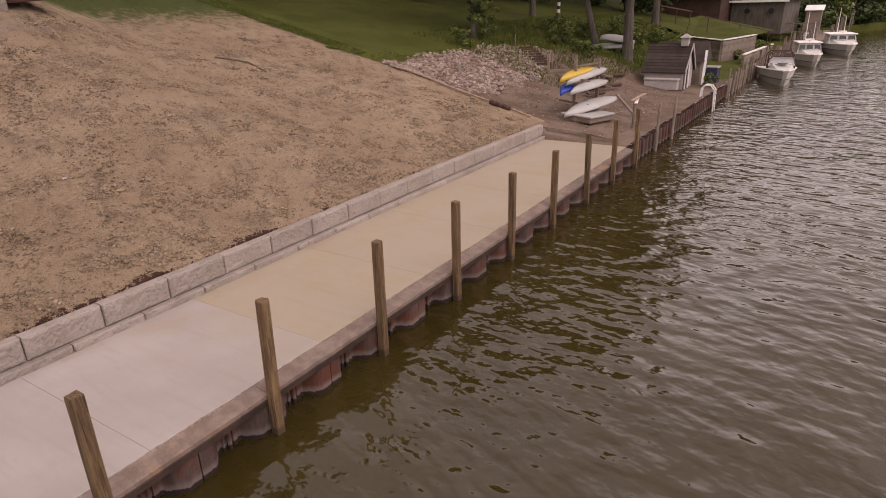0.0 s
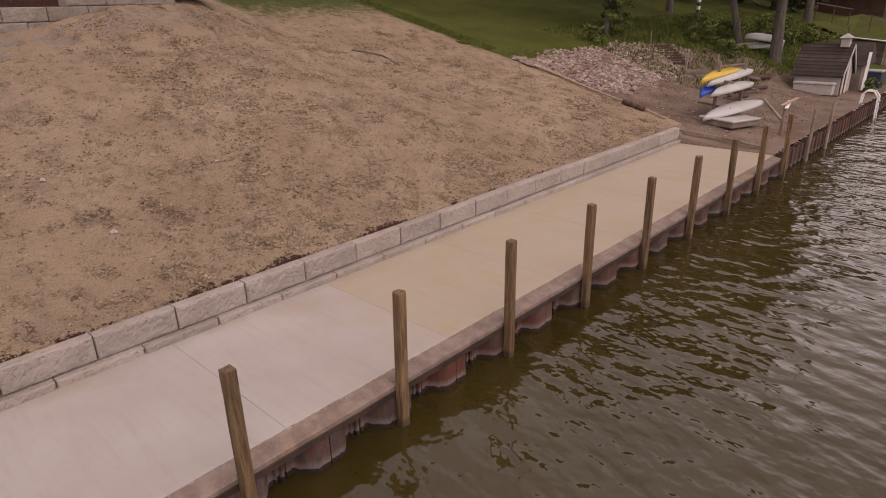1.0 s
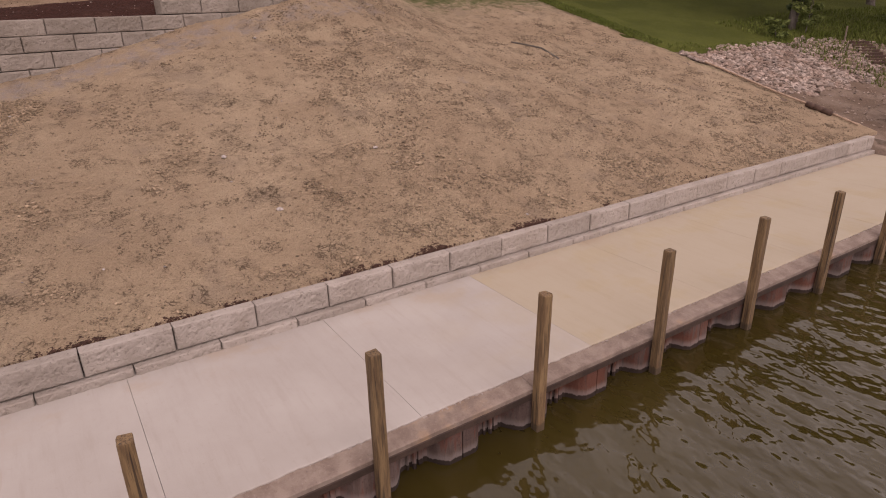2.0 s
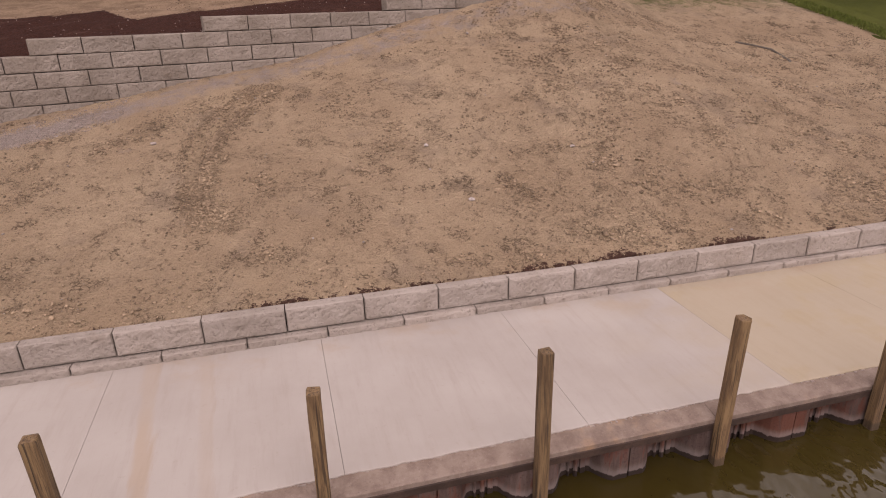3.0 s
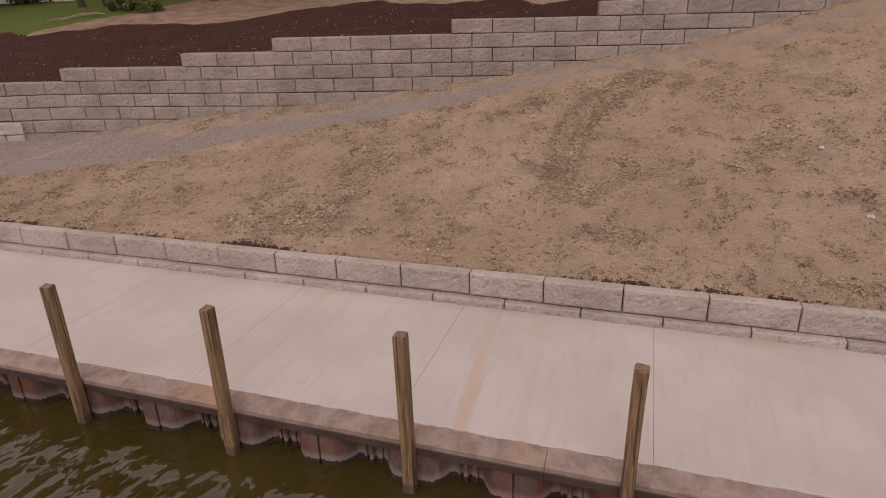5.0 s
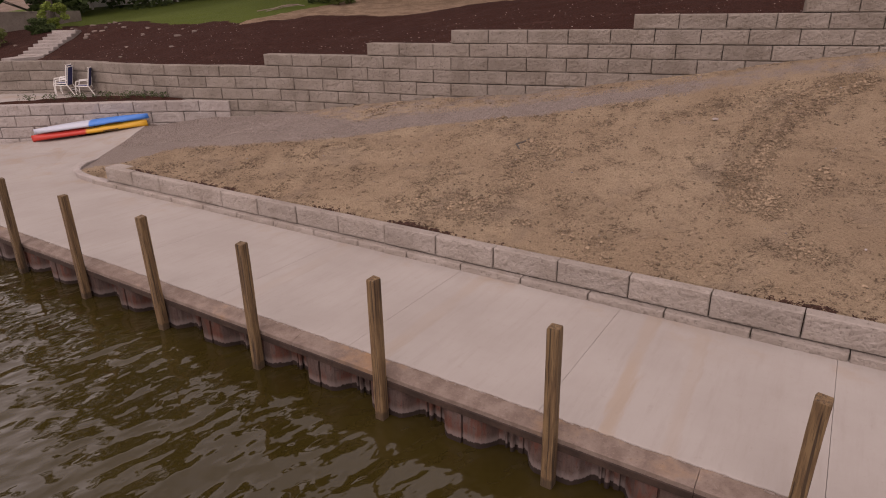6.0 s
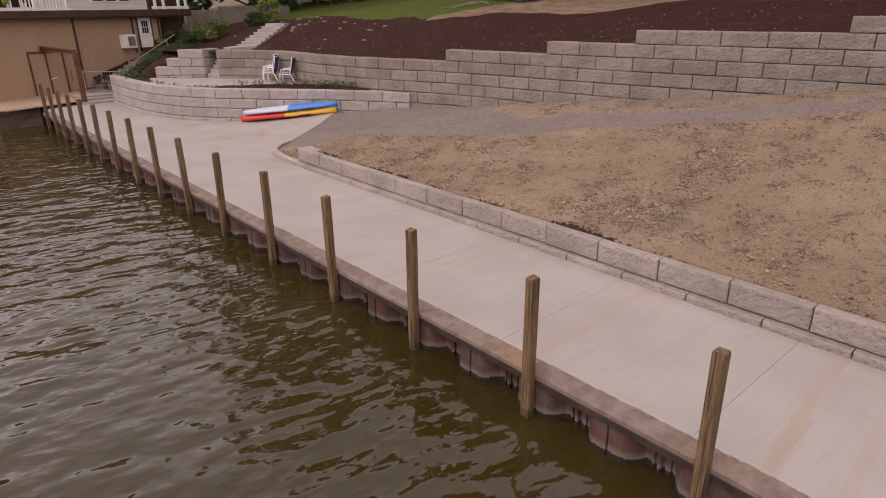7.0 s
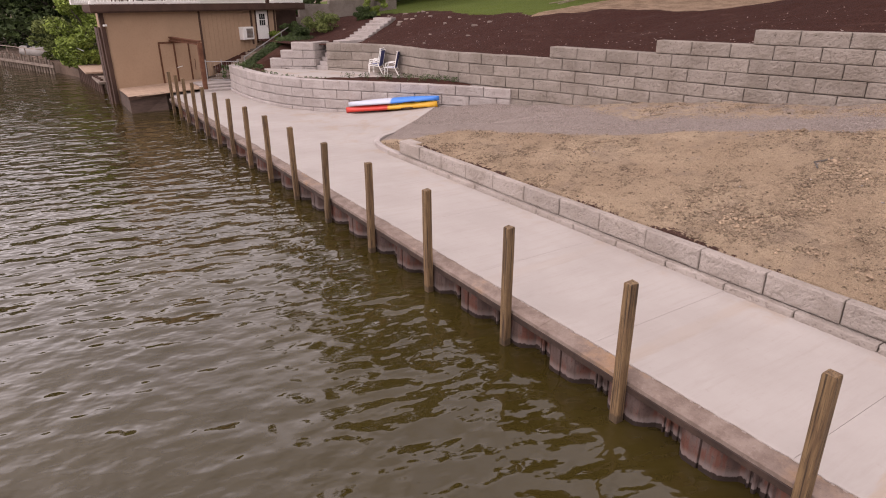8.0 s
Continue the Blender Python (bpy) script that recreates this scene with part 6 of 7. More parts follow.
def hung(label, m, length, x, y, z, rx, ry, rz=0, beam=0.54):
    kayak(label, m, length, pose(x, y, z, rx, ry, rz), "kayaks on the rack", beam, 0.25)


hung("yellow plastic kayak resting high on the timber rack", YEL, 3.0, 26.5, 3.95, 2.15, 192, -3.8, -7.7)
hung("white plastic kayak resting on the rack's upper arms", PALE, 3.7, 27.05, 3.68, 2.02, 205, -3.5, -6.6)
hung("blue plastic kayak half hidden on the rack", BLU, 2.5, 26.2, 4.2, 1.58, 190, -1.5, 6)
hung("white plastic kayak on the rack's middle arms", PALE, 3.3, 26.7, 3.43, 1.6, 205, -2.2, -8.2)
hung("white upturned canoe on the rack's lowest arms", PALE, 4.0, 26.4, 3.18, 0.84, 200, -3.6, -13.6, 0.72)
raft = thing("swim_raft", "low pale swim raft lying on the beach", "raft", pose(25.7, 3.15, 0.3, 2, 2, -13))
part("top", Shape().box(-0.95, -0.75, 0.1, 0.95, 0.75, 0.18, 0.02), PALE, raft)
part("float", Shape().box(-0.9, -0.7, -0.12, 0.9, 0.7, 0.12, 0.03), PLANK_OLD, raft, "dark weathered float")
strut = thing("leaning_timber", "dark timber leaning beside the rack", "timber")
part("timber", Shape().beam((28.3, 2.8, 0.9), (28.0, 1.9, 0.15), 0.1, 0.1), PLANK_OLD, strut)
box_post = thing("junction_post", "short post with pale boards nailed across its top", "post")
part("stake", Shape().rod((25.6, 1.2, 0.0), (25.6, 1.2, 1.1), 0.06, 0.05), PLANK_OLD, box_post)
part("board", Shape().beam((25.3, 1.25, 1.12), (26.3, 1.0, 1.3), 0.12, 0.04), DECK, box_post)
part("board", Shape().beam((25.4, 1.1, 1.02), (26.1, 1.2, 1.2), 0.12, 0.04), WHITE, box_post)

plat = thing("timber_platform", "weathered timber retaining platform behind the rack", "platform")
for k in range(3):
    part("timber", Shape().beam((32.6, 8.0, 1.0 + 0.18 * k), (34.0, 5.3, 1.0 + 0.18 * k), 0.16, 0.16, 0.01), PLANK_OLD, plat)
part("rail", Shape().beam((32.6, 8.0, 2.2), (32.6, 8.0, 1.0), 0.1, 0.1).beam((33.3, 6.7, 2.2), (33.3, 6.7, 1.0), 0.1, 0.1), PLANK_OLD, plat)
wood_steps = thing("timber_steps", "dark timber steps climbing beside the stone bank", "steps")
for k in range(8):
    p = Vector((33.3, 8.5, 1.75)).lerp(Vector((34.6, 10.3, 2.5)), k / 7)
    part("step", Shape().box(-0.45, -0.05, -0.16, 0.45, 0.07, 0, 0.01).moved(Matrix.Translation(p) @ pose(0, 0, 0, 0, 0, -40)), BROWN, wood_steps)
part("stake", Shape().rod((33.3, 8.1, 1.2), (33.3, 8.1, 2.3), 0.05), PLANK_OLD, wood_steps)
part("stake", Shape().rod((34.4, 10.9, 2.0), (34.4, 10.9, 3.2), 0.04), PLANK_OLD, wood_steps)
log_edge = thing("log_edging", "dark log edging along the foot of the slope", "logs")
for p, q in (((31.5, 5.0, 0.8), (33.6, 4.3, 0.7)), ((33.8, 5.4, 1.1), (36.3, 5.0, 0.9)), ((29.5, 4.6, 0.65), (31.0, 4.3, 0.6))):
    part("log", Shape().rod(p, q, 0.12, 0.1), BROWN, log_edge)

# ---- shed ----
shed = thing("garden_shed", "small pale grey shed with a brown shingled gable roof", "shed", pose(37.4, 1.95, 0.05))
part("wall", Shape().box(0, 0, 0, 2.2, 2.15, 1.05, 0.01), SHED_WALL, shed)
part("gable", Shape().add([(0.0, 0.0, 1.05), (2.2, 0.0, 1.05), (1.1, 0, 2.3), (0.0, 2.15, 1.05), (2.2, 2.15, 1.05), (1.1, 2.15, 2.3)], [(0, 1, 2), (3, 5, 4), (0, 3, 4, 1)]), SHED_WALL, shed)
for sgn in (0, 1):
    roof = Shape()
    a, b = ((-0.2, 0.95), (1.12, 2.42)) if not sgn else ((2.4, 0.95), (1.08, 2.42))
    roof.add([(a[0], -0.12, a[1]), (a[0], 2.3, a[1]), (b[0], 2.3, b[1]), (b[0], -0.12, b[1]), (a[0], -0.12, a[1] - 0.06), (a[0], 2.3, a[1] - 0.06), (b[0], 2.3, b[1] - 0.06), (b[0], -0.12, b[1] - 0.06)], [(0, 1, 2, 3), (4, 7, 6, 5), (0, 4, 5, 1), (1, 5, 6, 2), (2, 6, 7, 3), (3, 7, 4, 0)])
    rp = part("roof", roof, ROOF, shed, "dark brown shingles")
    if not sgn:
        for i in range(9):
            t0 = i / 9
            x0, z0 = a[0] + (b[0] - a[0]) * t0, a[1] + (b[1] - a[1]) * t0
            x1, z1 = a[0] + (b[0] - a[0]) * (t0 + 1 / 9), a[1] + (b[1] - a[1]) * (t0 + 1 / 9)
            part("shingle_course", Shape().add([(x0 - 0.02, -0.12, z0 + 0.014), (x0 - 0.02, 2.3, z0 + 0.014), (x1, 2.3, z1 + 0.006), (x1, -0.12, z1 + 0.006), (x0 - 0.02, -0.12, z0), (x0 - 0.02, 2.3, z0)], [(0, 1, 2, 3), (0, 4, 5, 1)]), ROOF, rp)
for k, (x, h) in enumerate(((0.05, 1.1), (0.4, 1.5), (0.75, 1.95), (1.1, 2.3))):
    part("batten", Shape().box(x, -0.05, 0, x + 0.12, -0.004, h), SIDING if k % 2 else BROWN, shed)
part("bargeboard", Shape().beam((-0.2, -0.14, 0.95), (1.1, -0.14, 2.4), 0.04, 0.14).beam((2.4, -0.14, 0.95), (1.1, -0.14, 2.4), 0.04, 0.14), SHED_WALL, shed)
cup = part("cupola", Shape().box(0.85, 0.1, 2.3, 1.25, 0.5, 2.75, 0.01), SHED_WALL, shed)
part("cupola_roof", Shape().add([(0.75, 0, 2.75), (1.35, 0, 2.75), (1.35, 0.6, 2.75), (0.75, 0.6, 2.75), (1.05, 0.3, 2.98)], [(0, 1, 4), (1, 2, 4), (2, 3, 4), (3, 0, 4), (3, 2, 1, 0)]), SHED_WALL, cup)
part("finial", Shape().rod((1.05, 0.3, 2.95), (1.05, 0.3, 3.35), 0.025), BROWN, cup)
shed2 = thing("garden_shed", "dark-roofed small shed standing behind the white one", "shed", pose(40.0, 1.6, 0.0))
part("wall", Shape().box(0, 0, 0, 2.0, 2.4, 1.4), PLANK_OLD, shed2)
part("roof", Shape().add([(-0.2, -0.2, 1.35), (2.2, -0.2, 1.35), (1.0, -0.2, 2.45), (-0.2, 2.6, 1.35), (2.2, 2.6, 1.35), (1.0, 2.6, 2.45)], [(0, 1, 2), (3, 5, 4), (0, 2, 5, 3), (1, 4, 5, 2), (0, 3, 4, 1)]), ROOF, shed2)
for k in range(2):
    part("white_board", Shape().beam((-0.3 + 0.25 * k, -0.25, 0.1), (0.1 + 0.2 * k, -0.22, 2.0), 0.1, 0.05), WHITE, shed2)
chest = thing("dock_box", "white dock box standing against the shed", "dock box", pose(36.65, 2.1, 0.12, 0, 2))
part("body", Shape().box(0, 0, 0, 0.6, 1.8, 0.48, 0.02), SHED_WALL, chest)
part("lid", Shape().box(-0.04, -0.04, 0.485, 0.64, 1.84, 0.6, 0.03), SHED_WALL, chest)
part("hasp", Shape().box(-0.06, 0.7, 0.42, -0.035, 0.8, 0.55), GREY_METAL, chest)
part("skid", Shape().box(0.02, -0.3, -0.1, 0.6, 2.0, -0.002), BROWN, chest)
ladder = thing("dock_ladder", "white tubular ladder curving over the sheet piling", "ladder")
for k in range(2):
    x = 35.5 + 0.45 * k
    part("rail", Shape().tube([(x, 0.6, -0.05), (x, 0.56, 0.42), (x, 0.4, 0.6), (x, 0.1, 0.58), (x, -0.08, 0.35), (x, -0.12, -1.1)], 0.035, 8), WHITE, ladder)
for k in range(4):
    part("rung", Shape().rod((35.5, -0.14, -0.9 + 0.35 * k), (35.95, -0.14, -0.9 + 0.35 * k), 0.025), GREY_METAL, ladder)
bin_ = thing("storage_bin", "dark blue bin standing by the piling", "bin", pose(41.6, 0.9, 0.0))
part("tub", Shape().box(0, 0, 0, 0.9, 0.8, 0.85, 0.03), surface("blue_bin", (0.02, 0.025, 0.05), (0.03, 0.04, 0.075), (0.015, 0.018, 0.03), 1, 8, 0.6, 0), bin_)
part("lid", Shape().box(-0.04, -0.04, 0.85, 0.94, 0.84, 0.95, 0.03), GREY_METAL, bin_)
bush_spots = [(39.9, 0.9, 0.7, 0.4, LEAF_MID), (33.9, 12.6, 3.0, 1.0, LEAF_MID), (35.6, 13.4, 2.6, 0.8, LEAF_MID), (31.8, 13.0, 0.9, 0.6, LEAF_MID), (38.0, 9.6, 1.2, 1.2, LEAF_MID), (41.5, 9.5, 1.2, 1.4, LEAF_MID), (45, 7.5, 1.2, 1.2, LEAF_MID), (47.5, 9.0, 1.4, 1.6, LEAF_MID), (50, 6.5, 1.1, 1.4, LEAF_MID), (44, 4.6, 0.9, 0.9, LEAF_MID), (57.5, 2.6, 1.1, 1.0, LEAF_MID), (63, 1.6, 1.3, 1.2, LEAF_MID), (37.0, 7.4, 0.8, 0.8, LEAF_MID), (43, 11.8, 1.0, 1.6, LEAF_MID), (48.5, 3.2, 0.8, 0.9, LEAF_MID), (53, 10, 1.0, 1.3, LEAF_MID)]
for k, (x, y, h, w, m) in enumerate(bush_spots):
    tree("bush", "leafy bush growing on the slope" if y > 2 else "small leafy bush beside the shed", x, y, east_z(x, y) - 0.05, h, w * 0.8, m, 200 + k, 14, 110, 0.1, 0.03, 0.15)


def rough_grass(rng):
    x = rng.uniform(31, 62)
    y = rng.uniform(5, 16)
    return x, y, east_z(x, y)


tufts("rough_grass", 12000, rough_grass, 0.24, BLADE, "rough unmown grass on the slope", 61)
tree("leafy_tree", "ivy-covered tree at the top of the stone bank", 34.0, 13.4, east_z(34, 13.4) - 0.1, 9.0, 0.9, LEAF_DARK, 231, 40, 130, 0.12, 0.2, 0.02)


def trunk(x, y, r0, lean, label, seed, h=10.5):
    rr = random.Random(seed)
    t = thing("shade_tree", label, "tree", pose(x, y, east_z(x, y) - 0.3))
    s, c = Shape(), Shape()
    pts = [Vector((lean[0] * z + 0.08 * math.sin(z + seed), lean[1] * z, z)) for z in (0, 0.5, 1.5, 3, 4.5, 6, h)]
    for i, (p, q) in enumerate(zip(pts, pts[1:])):
        s.rod(p, q, r0 * (1.25 if i == 0 else 1 - 0.08 * i), r0 * (1 - 0.08 * (i + 1)), 10)
    for k in range(40):
        a, z = rr.uniform(0, 6.28), rr.uniform(6.0, h + 2)
        cc = Vector((lean[0] * z * 0.6 + rr.uniform(0.5, 4.5) * math.cos(a), lean[1] * z * 0.6 + rr.uniform(0.5, 4.5) * math.sin(a), z))
        s.rod(pts[4], cc, 0.08, 0.02, 6)
        leaves(c, rr, cc, (1.6, 1.6, 1.1), 120, 0.34)
    part("trunk", s, BARK, t)
    part("crown", c, LEAF_DARK, t)


trunk(40.2, 6.05, 0.36, (0.0, 0.01), "large upright tree trunk on the slope", 1)
trunk(41.0, 8.3, 0.24, (-0.05, 0.24), "leaning tree trunk on the slope", 2)
trunk(62.0, 10.2, 0.4, (0, 0), "thick tree trunk on the upper lawn", 3)
trunk(36.0, 14.5, 0.25, (0, 0), "slim tree at the top of the stone bank", 4)
trunk(50.0, 17.0, 0.3, (0.0, 0.05), "tree on the upper lawn", 5)
kayak("grey-green upturned canoe lying on the slope", kayak_colour("canoe_grey", (0.22, 0.24, 0.2), (0.28, 0.3, 0.26)), 3.2, pose(40.8, 7.5, 2.3, 190, -2, -68), "boats on the slope", 0.9, 0.4)
kayak("white upturned dinghy lying on the slope", PALE, 2.2, pose(41.0, 6.9, 2.75, 200, 10, -60), "boats on the slope", 0.9, 0.4)
pole = thing("striped_post", "black and white striped post on the lawn", "post", pose(48.6, 14.2, east_z(48.6, 14.2)))
for k in range(6):
    part("band", Shape().rod((0, 0, 0.25 * k), (0, 0, 0.25 * (k + 1)), 0.13, 0.13, 12), WHITE if k % 2 else BROWN, pole)

# ---- terraces, boats and houses down the river ----
terrace = thing("terrace_wall", "weathered timber terrace wall holding a grass bed", "terrace wall")
for pts_ in (((58.5, 6.2), (54.0, 2.9), (62.0, 1.6)),):
    for k in range(-4, 5):
        for p, q in zip(pts_, pts_[1:]):
            part("timber", Shape().beam((*p, 0.75 + 0.2 * k), (*q, 0.75 + 0.2 * k), 0.18, 0.19), PLANK_OLD, terrace)
    part("coping", Shape().beam((*pts_[0], 1.76), (*pts_[1], 1.76), 0.3, 0.06).beam((*pts_[1], 1.76), (*pts_[2], 1.76), 0.3, 0.06), SIDING, terrace)
terrace2 = thing("terrace_wall", "lower timber terrace wall beside the moored boats", "terrace wall")
for k in range(-4, 3):
    part("timber", Shape().beam((53.5, 1.2, 0.15 + 0.2 * k), (66.0, 0.6, 0.15 + 0.2 * k), 0.18, 0.19), PLANK_OLD, terrace2)
part("coping", Shape().beam((53.5, 1.2, 0.75), (66.0, 0.6, 0.75), 0.28, 0.06), SIDING, terrace2)
fill = Shape().add([(58.5, 6.2, 1.7), (54.0, 2.9, 1.7), (62.0, 1.6, 1.7), (76.0, 1.6, 1.5), (76.0, 9.0, 3.0), (58.5, 9.0, 2.8)], [(0, 1, 2, 3, 4, 5)])
tagged(part("ground_terrace", fill, GRASS), "grassed terrace above the timber wall", "terrace", kind="structure")
old_head = thing("timber_bulkhead", "old timber bulkhead with leaning piles", "bulkhead")
r = random.Random(9)
for k in range(48):
    x = 41.2 + 1.15 * k
    part("timber_post", Shape().rod((x, 0.1, -1.6), (x + r.uniform(-0.1, 0.1), 0.1 + r.uniform(-0.1, 0.1), r.uniform(0.1, 1.2)), 0.09, 0.08, 6), PLANK_OLD, old_head)
for z in (-0.45, -0.2, 0.05):
    part("plank", Shape().beam((41.0, 0.26, z), (97.0, 0.26, z), 0.06, 0.23), PLANK_OLD, old_head)
slope_rail = thing("hillside_rail", "long dark handrail running down the grassy slope", "handrail")
part("rail", Shape().beam((60.5, 5.6, 3.3), (72.0, 1.2, 1.5), 0.08, 0.08).beam((56.5, 8.4, 4.3), (60.0, 6.6, 3.75), 0.09, 0.09), BROWN, slope_rail)
for p in ((56.6, 8.35, 4.3), (58.2, 7.5, 4.0), (59.8, 6.7, 3.75), (61, 5.4, 3.2), (66.0, 3.5, 2.4), (71, 1.6, 1.6)):
    part("stanchion", Shape().beam((p[0], p[1], p[2] - 1.2), p, 0.07, 0.07), BROWN, slope_rail)


def boat(label, m, length, beam, cabin):
    b = thing("motor_boat", label, "boat", m, "boats moored along the bank")
    rings = []
    for i in range(13):
        t = i / 12
        w = beam / 2 * min(1.0, (t * 1.6 + 0.03)) ** 0.6
        sheer = 1.05 - 0.3 * t
        rake = -0.9 * (1 - t) ** 2
        keel = -0.5 + 0.45 * (1 - t) ** 3
        x = t * length
        rings.append([(x + rake, -w, sheer), (x + rake * 0.6, -w * 0.9, 0.45 * sheer), (x, -w * 0.72, -0.05), (x, 0, keel), (x, w * 0.72, -0.05), (x + rake * 0.6, w * 0.9, 0.45 * sheer), (x + rake, w, sheer)])
    hull = part("hull", Shape().loft(rings), GELCOAT, b)
    part("gunwale", Shape().tube([(r_[0][0], r_[0][1], r_[0][2]) for r_ in rings], 0.05, 6).tube([(r_[6][0], r_[6][1], r_[6][2]) for r_ in rings], 0.05, 6), WHITE, hull)
    part("boot_stripe", Shape().tube([(r_[1][0], r_[1][1] * 1.01, r_[1][2]) for r_ in rings], 0.025, 5).tube([(r_[5][0], r_[5][1] * 1.01, r_[5][2]) for r_ in rings], 0.025, 5), BROWN, hull)
    w = beam * 0.36
    x0, x1 = length * 0.32, length * 0.62
    part("foredeck", Shape().loft([[(x, -w * k, 0.92), (x, w * k, 0.92), (x, w * k * 0.8, 0.92 + h), (x, -w * k * 0.8, 0.92 + h)] for x, k, h in ((length * 0.08, 0.4, 0.05), (x0 * 0.7, 0.85, 0.3), (x0 * 1.1, 1.0, 0.42))]), GELCOAT, b)
    if cabin:
        part("cabin", Shape().loft([[(x0 - 0.1, -w, 0.9), (x0 - 0.1, w, 0.9), (x1, w, 0.9), (x1, -w, 0.9)], [(x0 + 0.25, -w * 0.86, 1.75), (x0 + 0.25, w * 0.86, 1.75), (x1, w * 0.86, 1.75), (x1, -w * 0.86, 1.75)]]), GELCOAT, b)
        for k in (-1, 0, 1):
            part("pane", Shape().add([(x0 + 0.0, w * (0.62 * k - 0.24), 1.22), (x0 + 0.0, w * (0.62 * k + 0.24), 1.22), (x0 + 0.16, w * (0.6 * k + 0.22), 1.62), (x0 + 0.16, w * (0.6 * k - 0.22), 1.62), (x0 - 0.04, w * (0.62 * k - 0.24), 1.24), (x0 - 0.04, w * (0.62 * k + 0.24), 1.24), (x0 + 0.12, w * (0.6 * k + 0.22), 1.64), (x0 + 0.12, w * (0.6 * k - 0.22), 1.64)], [(4, 7, 6, 5), (0, 1, 2, 3), (4, 5, 1, 0), (6, 7, 3, 2)]), GLASS, b)
        part("roof", Shape().box(x0 + 0.05, -w, 1.75, x1 + 0.6, w, 1.85, 0.04), WHITE, b)
        part("mast", Shape().rod((x1, 0.1, 1.8), (x1 + 0.1, 0.1, 4.2), 0.04, 0.02).rod((x1, -0.5, 1.8), (x1 + 0.1, -0.5, 3.4), 0.03, 0.015), WHITE, b)
        part("radar", Shape().box(x0 + 0.5, -0.35, 1.95, x0 + 0.75, 0.35, 2.1, 0.03).rod((x0 + 0.6, 0, 1.85), (x0 + 0.6, 0, 1.97), 0.06), WHITE, b)
    else:
        for x, hh in ((x0, 1.75), (x0 + 0.5, 2.0), (x1, 2.0)):
            part("canopy_bow", Shape().tube([(x, -w, 0.95), (x, -w * 0.95, hh - 0.2), (x, -w * 0.7, hh), (x, w * 0.7, hh), (x, w * 0.95, hh - 0.2), (x, w, 0.95)], 0.045, 6), BROWN, b, "dark canopy bow")
        part("windshield", Shape().add([(x0 - 0.1, -w, 1.15), (x0 - 0.1, w, 1.15), (x0 + 0.15, w * 0.9, 1.7), (x0 + 0.15, -w * 0.9, 1.7), (x0 - 0.06, -w, 1.15), (x0 - 0.06, w, 1.15), (x0 + 0.19, w * 0.9, 1.7), (x0 + 0.19, -w * 0.9, 1.7)], [(0, 3, 2, 1), (4, 5, 6, 7), (0, 1, 5, 4), (3, 7, 6, 2)]), GREY_METAL, b)
        part("hatch", Shape().box(x0 * 0.55, -0.3, 1.3, x0 * 0.8, 0.3, 1.36, 0.02), GLASS, b)
    part("bow_rail", Shape().tube([(rings[k][0][0] + 0.1, rings[k][0][1] * 0.85, rings[k][0][2] + 0.35) for k in (6, 4, 2, 1)] + [(rings[0][3][0] - 0.4, 0, 1.5)] + [(rings[k][6][0] + 0.1, rings[k][6][1] * 0.85, rings[k][6][2] + 0.35) for k in (1, 2, 4, 6)], 0.02, 6), GREY_METAL, b)
    return b


boat("white cuddy boat with a dark folding canopy frame", pose(47.4, -2.2, -0.72, 0, 0, 12), 5.6, 2.3, False)
boat("white cabin boat with a short mast moored at the bank", pose(61.0, -3.1, -0.75, 0, 0, 14), 6.5, 2.6, True)
boat("white fishing boat with a tall cabin and radar", pose(73.0, -5.2, -0.7, 0, 0, 12), 9.0, 3.5, True)
r = random.Random(19)
far_piles = thing("mooring_piles", "leaning timber mooring piles far down the river", "piles")
for k in range(26):
    x = 70 + 2.0 * k + r.uniform(-0.5, 0.5)
    y = -1.2 - 0.07 * (x - 70) + r.uniform(-0.8, 0.8)
    part("pile", Shape().rod((x, y, -1.6), (x + r.uniform(-0.3, 0.3), y + r.uniform(-0.2, 0.2), r.uniform(0.8, 2.6)), 0.11, 0.09, 6), PLANK_OLD, far_piles)
jetty = thing("timber_jetty", "low timber jetty behind the moored boats", "jetty")
part("decking", Shape().box(76, -3.6, 0.2, 100, -1.0, 0.35), PLANK_OLD, jetty)
for k in range(12):
    part("pile", Shape().rod((76.5 + 2 * k, -3.6, -1.6), (76.5 + 2 * k, -3.6, 0.9), 0.12, 0.1, 6), PLANK_OLD, jetty)


def far_house(label, m, w, d, h, wall, roof_mat, windows):
    ho = thing("house", label, "house", m)
    part("wall", Shape().box(0, 0, -1, d, w, h, 0.02), wall, ho)
    part("roof", Shape().add([(-0.4, -0.4, h), (d + 0.4, -0.4, h), (-0.4, w + 0.4, h), (d + 0.4, w + 0.4, h), (d / 2, -0.4, h + 1.7), (d / 2, w + 0.4, h + 1.7)], [(0, 4, 5, 2), (1, 3, 5, 4), (0, 1, 4), (2, 5, 3), (0, 2, 3, 1)]), roof_mat, ho)
    part("eave", Shape().box(-0.5, -0.5, h - 0.12, -0.38, w + 0.5, h + 0.1), WHITE, ho)
    for k in range(windows):
        y0 = w * (k + 0.6) / (windows + 0.4)
        win = part("window", Shape().box(-0.06, y0 - 0.45, h - 1.7, 0.02, y0 + 0.45, h - 0.7, 0.01), WHITE, ho)
        part("pane", Shape().box(-0.08, y0 - 0.37, h - 1.62, -0.05, y0 + 0.37, h - 0.78), GLASS, win)
    return ho


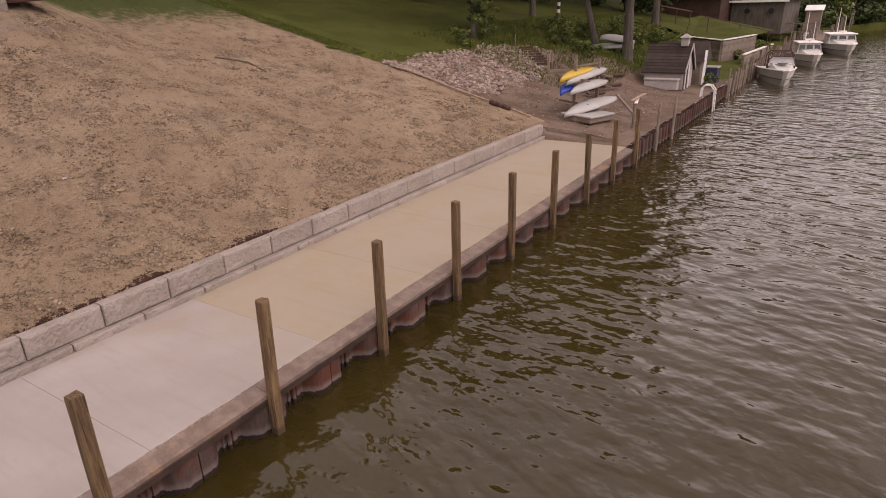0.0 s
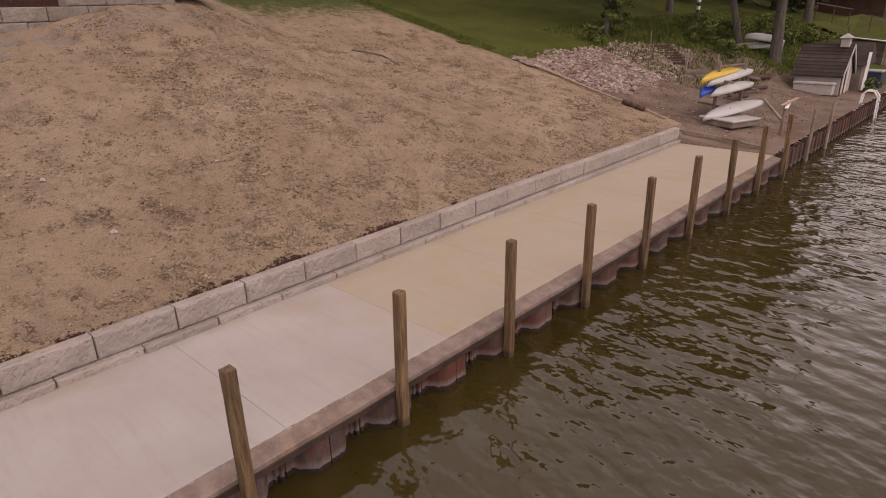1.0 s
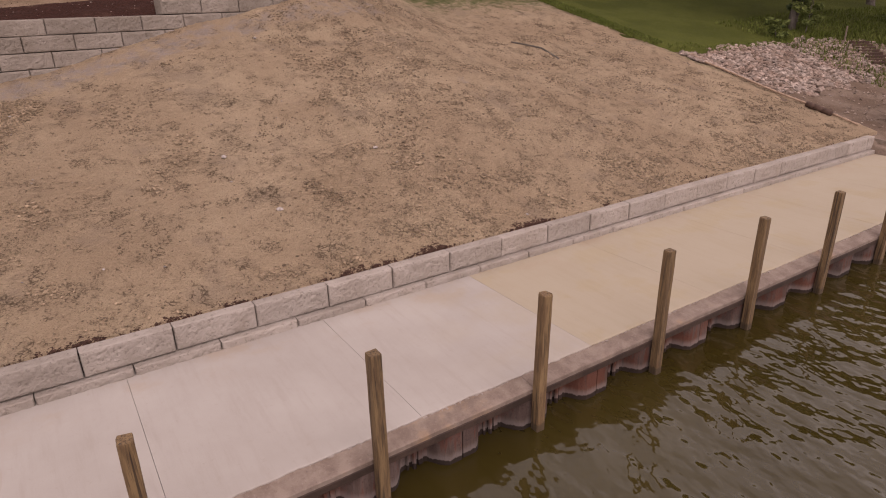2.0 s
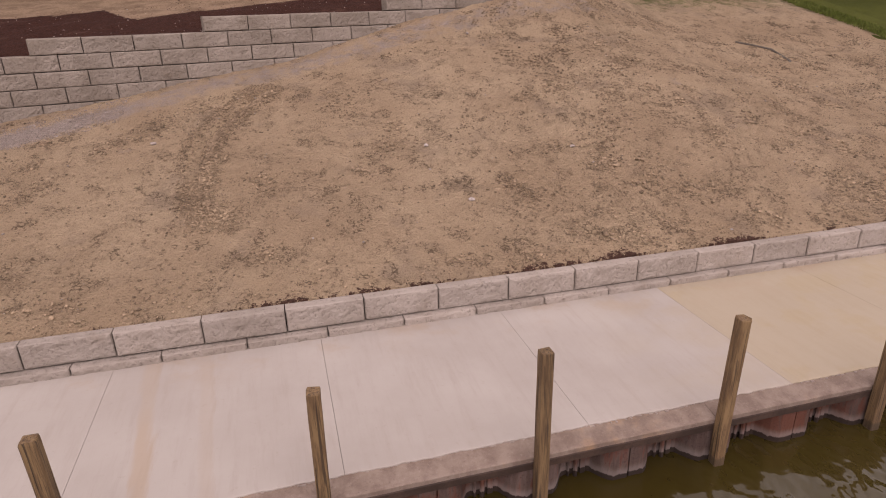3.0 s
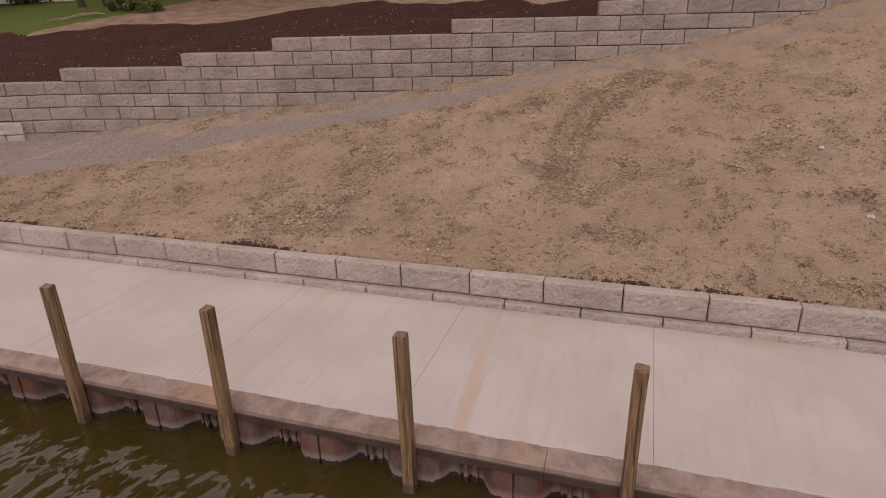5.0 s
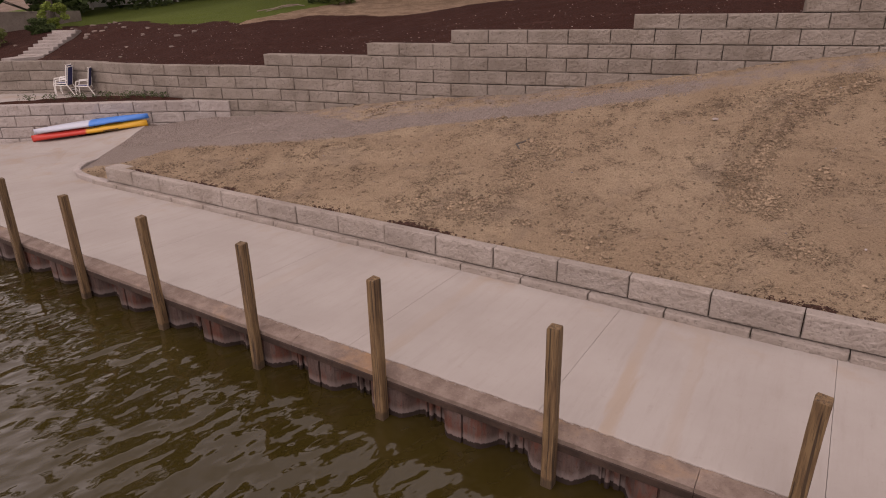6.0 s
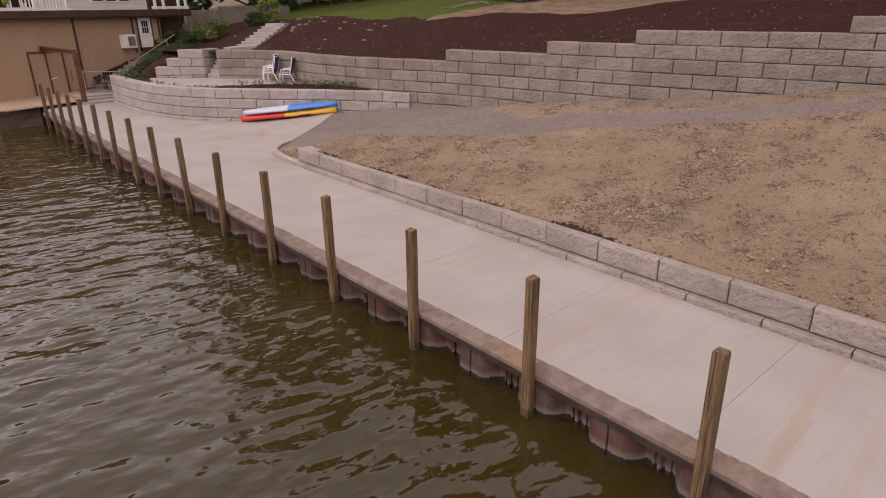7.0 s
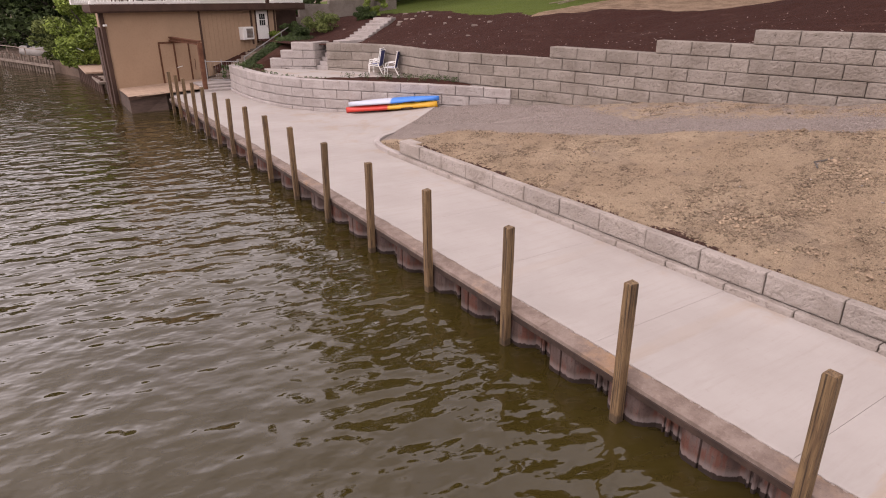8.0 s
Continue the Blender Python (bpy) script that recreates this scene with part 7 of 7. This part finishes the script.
far_house("white-eaved dark house on the hill above the lawn", pose(78, 7.5, 2.6, 0, 0, -10), 9, 7, 2.3, BROWN, ROOF, 0)
far_house("grey block garage with two small round openings", pose(80, 1.4, 1.9, 0, 0, -10), 5.5, 6, 2.4, BARK, ROOF, 0)
far_house("pale cottage far down the river bank", pose(112, 4, 1.8, 0, 0, -5), 9, 8, 3.2, PLANK_OLD, ROOF, 3)
hut = thing("narrow_hut", "tall narrow brown hut with a white roof", "hut", pose(84.5, -2.0, 0.9, 0, 0, 0) @ Matrix.Scale(0.78, 4))
part("wall", Shape().box(0, 0, 0, 1.8, 2.0, 3.0, 0.02), PLANK_OLD, hut)
part("roof", Shape().add([(-0.3, -0.2, 2.9), (2.0, -0.2, 3.5), (2.0, 2.2, 3.5), (-0.3, 2.2, 2.9), (-0.3, -0.2, 2.98), (2.0, -0.2, 3.6), (2.0, 2.2, 3.6), (-0.3, 2.2, 2.98)], [(0, 3, 2, 1), (4, 5, 6, 7), (0, 1, 5, 4), (2, 3, 7, 6), (0, 4, 7, 3), (1, 2, 6, 5)]), WHITE, hut)
porch_items = thing("boat_lift", "grey timber boat lift with rails beside the hut", "boat lift")
for k in range(5):
    part("post", Shape().beam((81.5, -1.6 + 1.0 * k, 0.0), (81.5, -1.6 + 1.0 * k, 2.0), 0.12, 0.12), PLANK_OLD, porch_items)
part("rail", Shape().beam((81.5, -1.7, 1.9), (81.5, 2.6, 1.9), 0.1, 0.12).beam((81.5, -1.7, 1.1), (81.5, 2.6, 1.1), 0.08, 0.1), PLANK_OLD, porch_items)
far_trees = ((90, 10, 11, 5), (96, 3, 12, 5), (104, 10, 13, 6), (118, 2, 13, 6), (130, 0, 14, 7), (145, -4, 15, 8), (160, -9, 16, 9), (180, -14, 16, 10), (72, 16, 12, 5), (62, 24, 12, 6), (84, 20, 13, 6), (120, 14, 15, 8), (205, -22, 16, 12), (46, 27, 10, 5), (36, 33, 10, 5), (27, 38, 9, 5), (74, 26, 13, 6), (54, 32, 11, 6), (100, 18, 14, 7), (88, 4.5, 8, 3))
for k, (x, y, h, w) in enumerate(far_trees):
    tree("shade_tree", "broad dark-green tree far along the river", x, y, east_z(min(x, 140), max(y, 1)) - 0.3, h, w, LEAF_DARK, 300 + k, 40, 150, 0.34, 0.3, 0.1)
# solid discs, painted dark for the shade inside two round openings
for y in (2.6, 5.0):
    hole = part("vent", Shape().rod((79.92, y, 3.3), (79.8, y, 3.3), 0.28, 0.28, 14), GLASS)
    tagged(hole, "small solid dark disc for a round opening in the garage", "vent")

# wooded bank at the river's far bend
bend = Shape().sheet([104, 112, 125, 150, 200, 300, 400], [0.0, 0.05, 0.35, 1.0], lambda x, t: 0.0)
bend.v = [(x, 2.0 - (x - 104) * 0.42 * (1 - t) - (1 - t) * 2.0 if t > 0 else 2.0 - (x - 104) * 0.42 - 2.0, -1.5 if t == 0 else 0.3) for x, t, _ in bend.v]
tagged(part("ground_far_bend", bend, GRASS), "grassy bank where the river bends away", "bank", kind="structure")
for k, (x, y, h, w, m) in enumerate(((112, -1.5, 6, 2.6, LEAF_MID), (121, -4.5, 8, 3.4, LEAF_DARK), (132, -8.5, 9, 4.0, LEAF_MID), (146, -13.5, 10, 5.0, LEAF_DARK), (165, -20, 11, 6.0, LEAF_DARK))):
    tree("shade_tree", "leafy tree on the bank at the river's bend", x, y, 0.2, h, w, m, 330 + k, 34, 130, 0.36, 0.2, 0.06)

# ---- dead sticks on the soil bank ----


def stick(label, pts, r):
    line = [(x, y, soil_z(x, y) - 0.02 + rough_z(x, y, 3.77) + r * 0.8) for x, y in pts]
    tagged(part("stick", Shape().tube(line, r, 6), BARK), label, "stick")


stick("long dead branch lying on the soil slope", [(16.1, 14.5), (16.5, 14.1), (16.9, 13.66), (16.8, 13.0), (16.65, 12.4)], 0.035)
stick("short crooked root lying on the soil slope", [(-6.69, 7.83), (-6.9, 8.09), (-6.82, 8.25), (-6.72, 8.46)], 0.022)
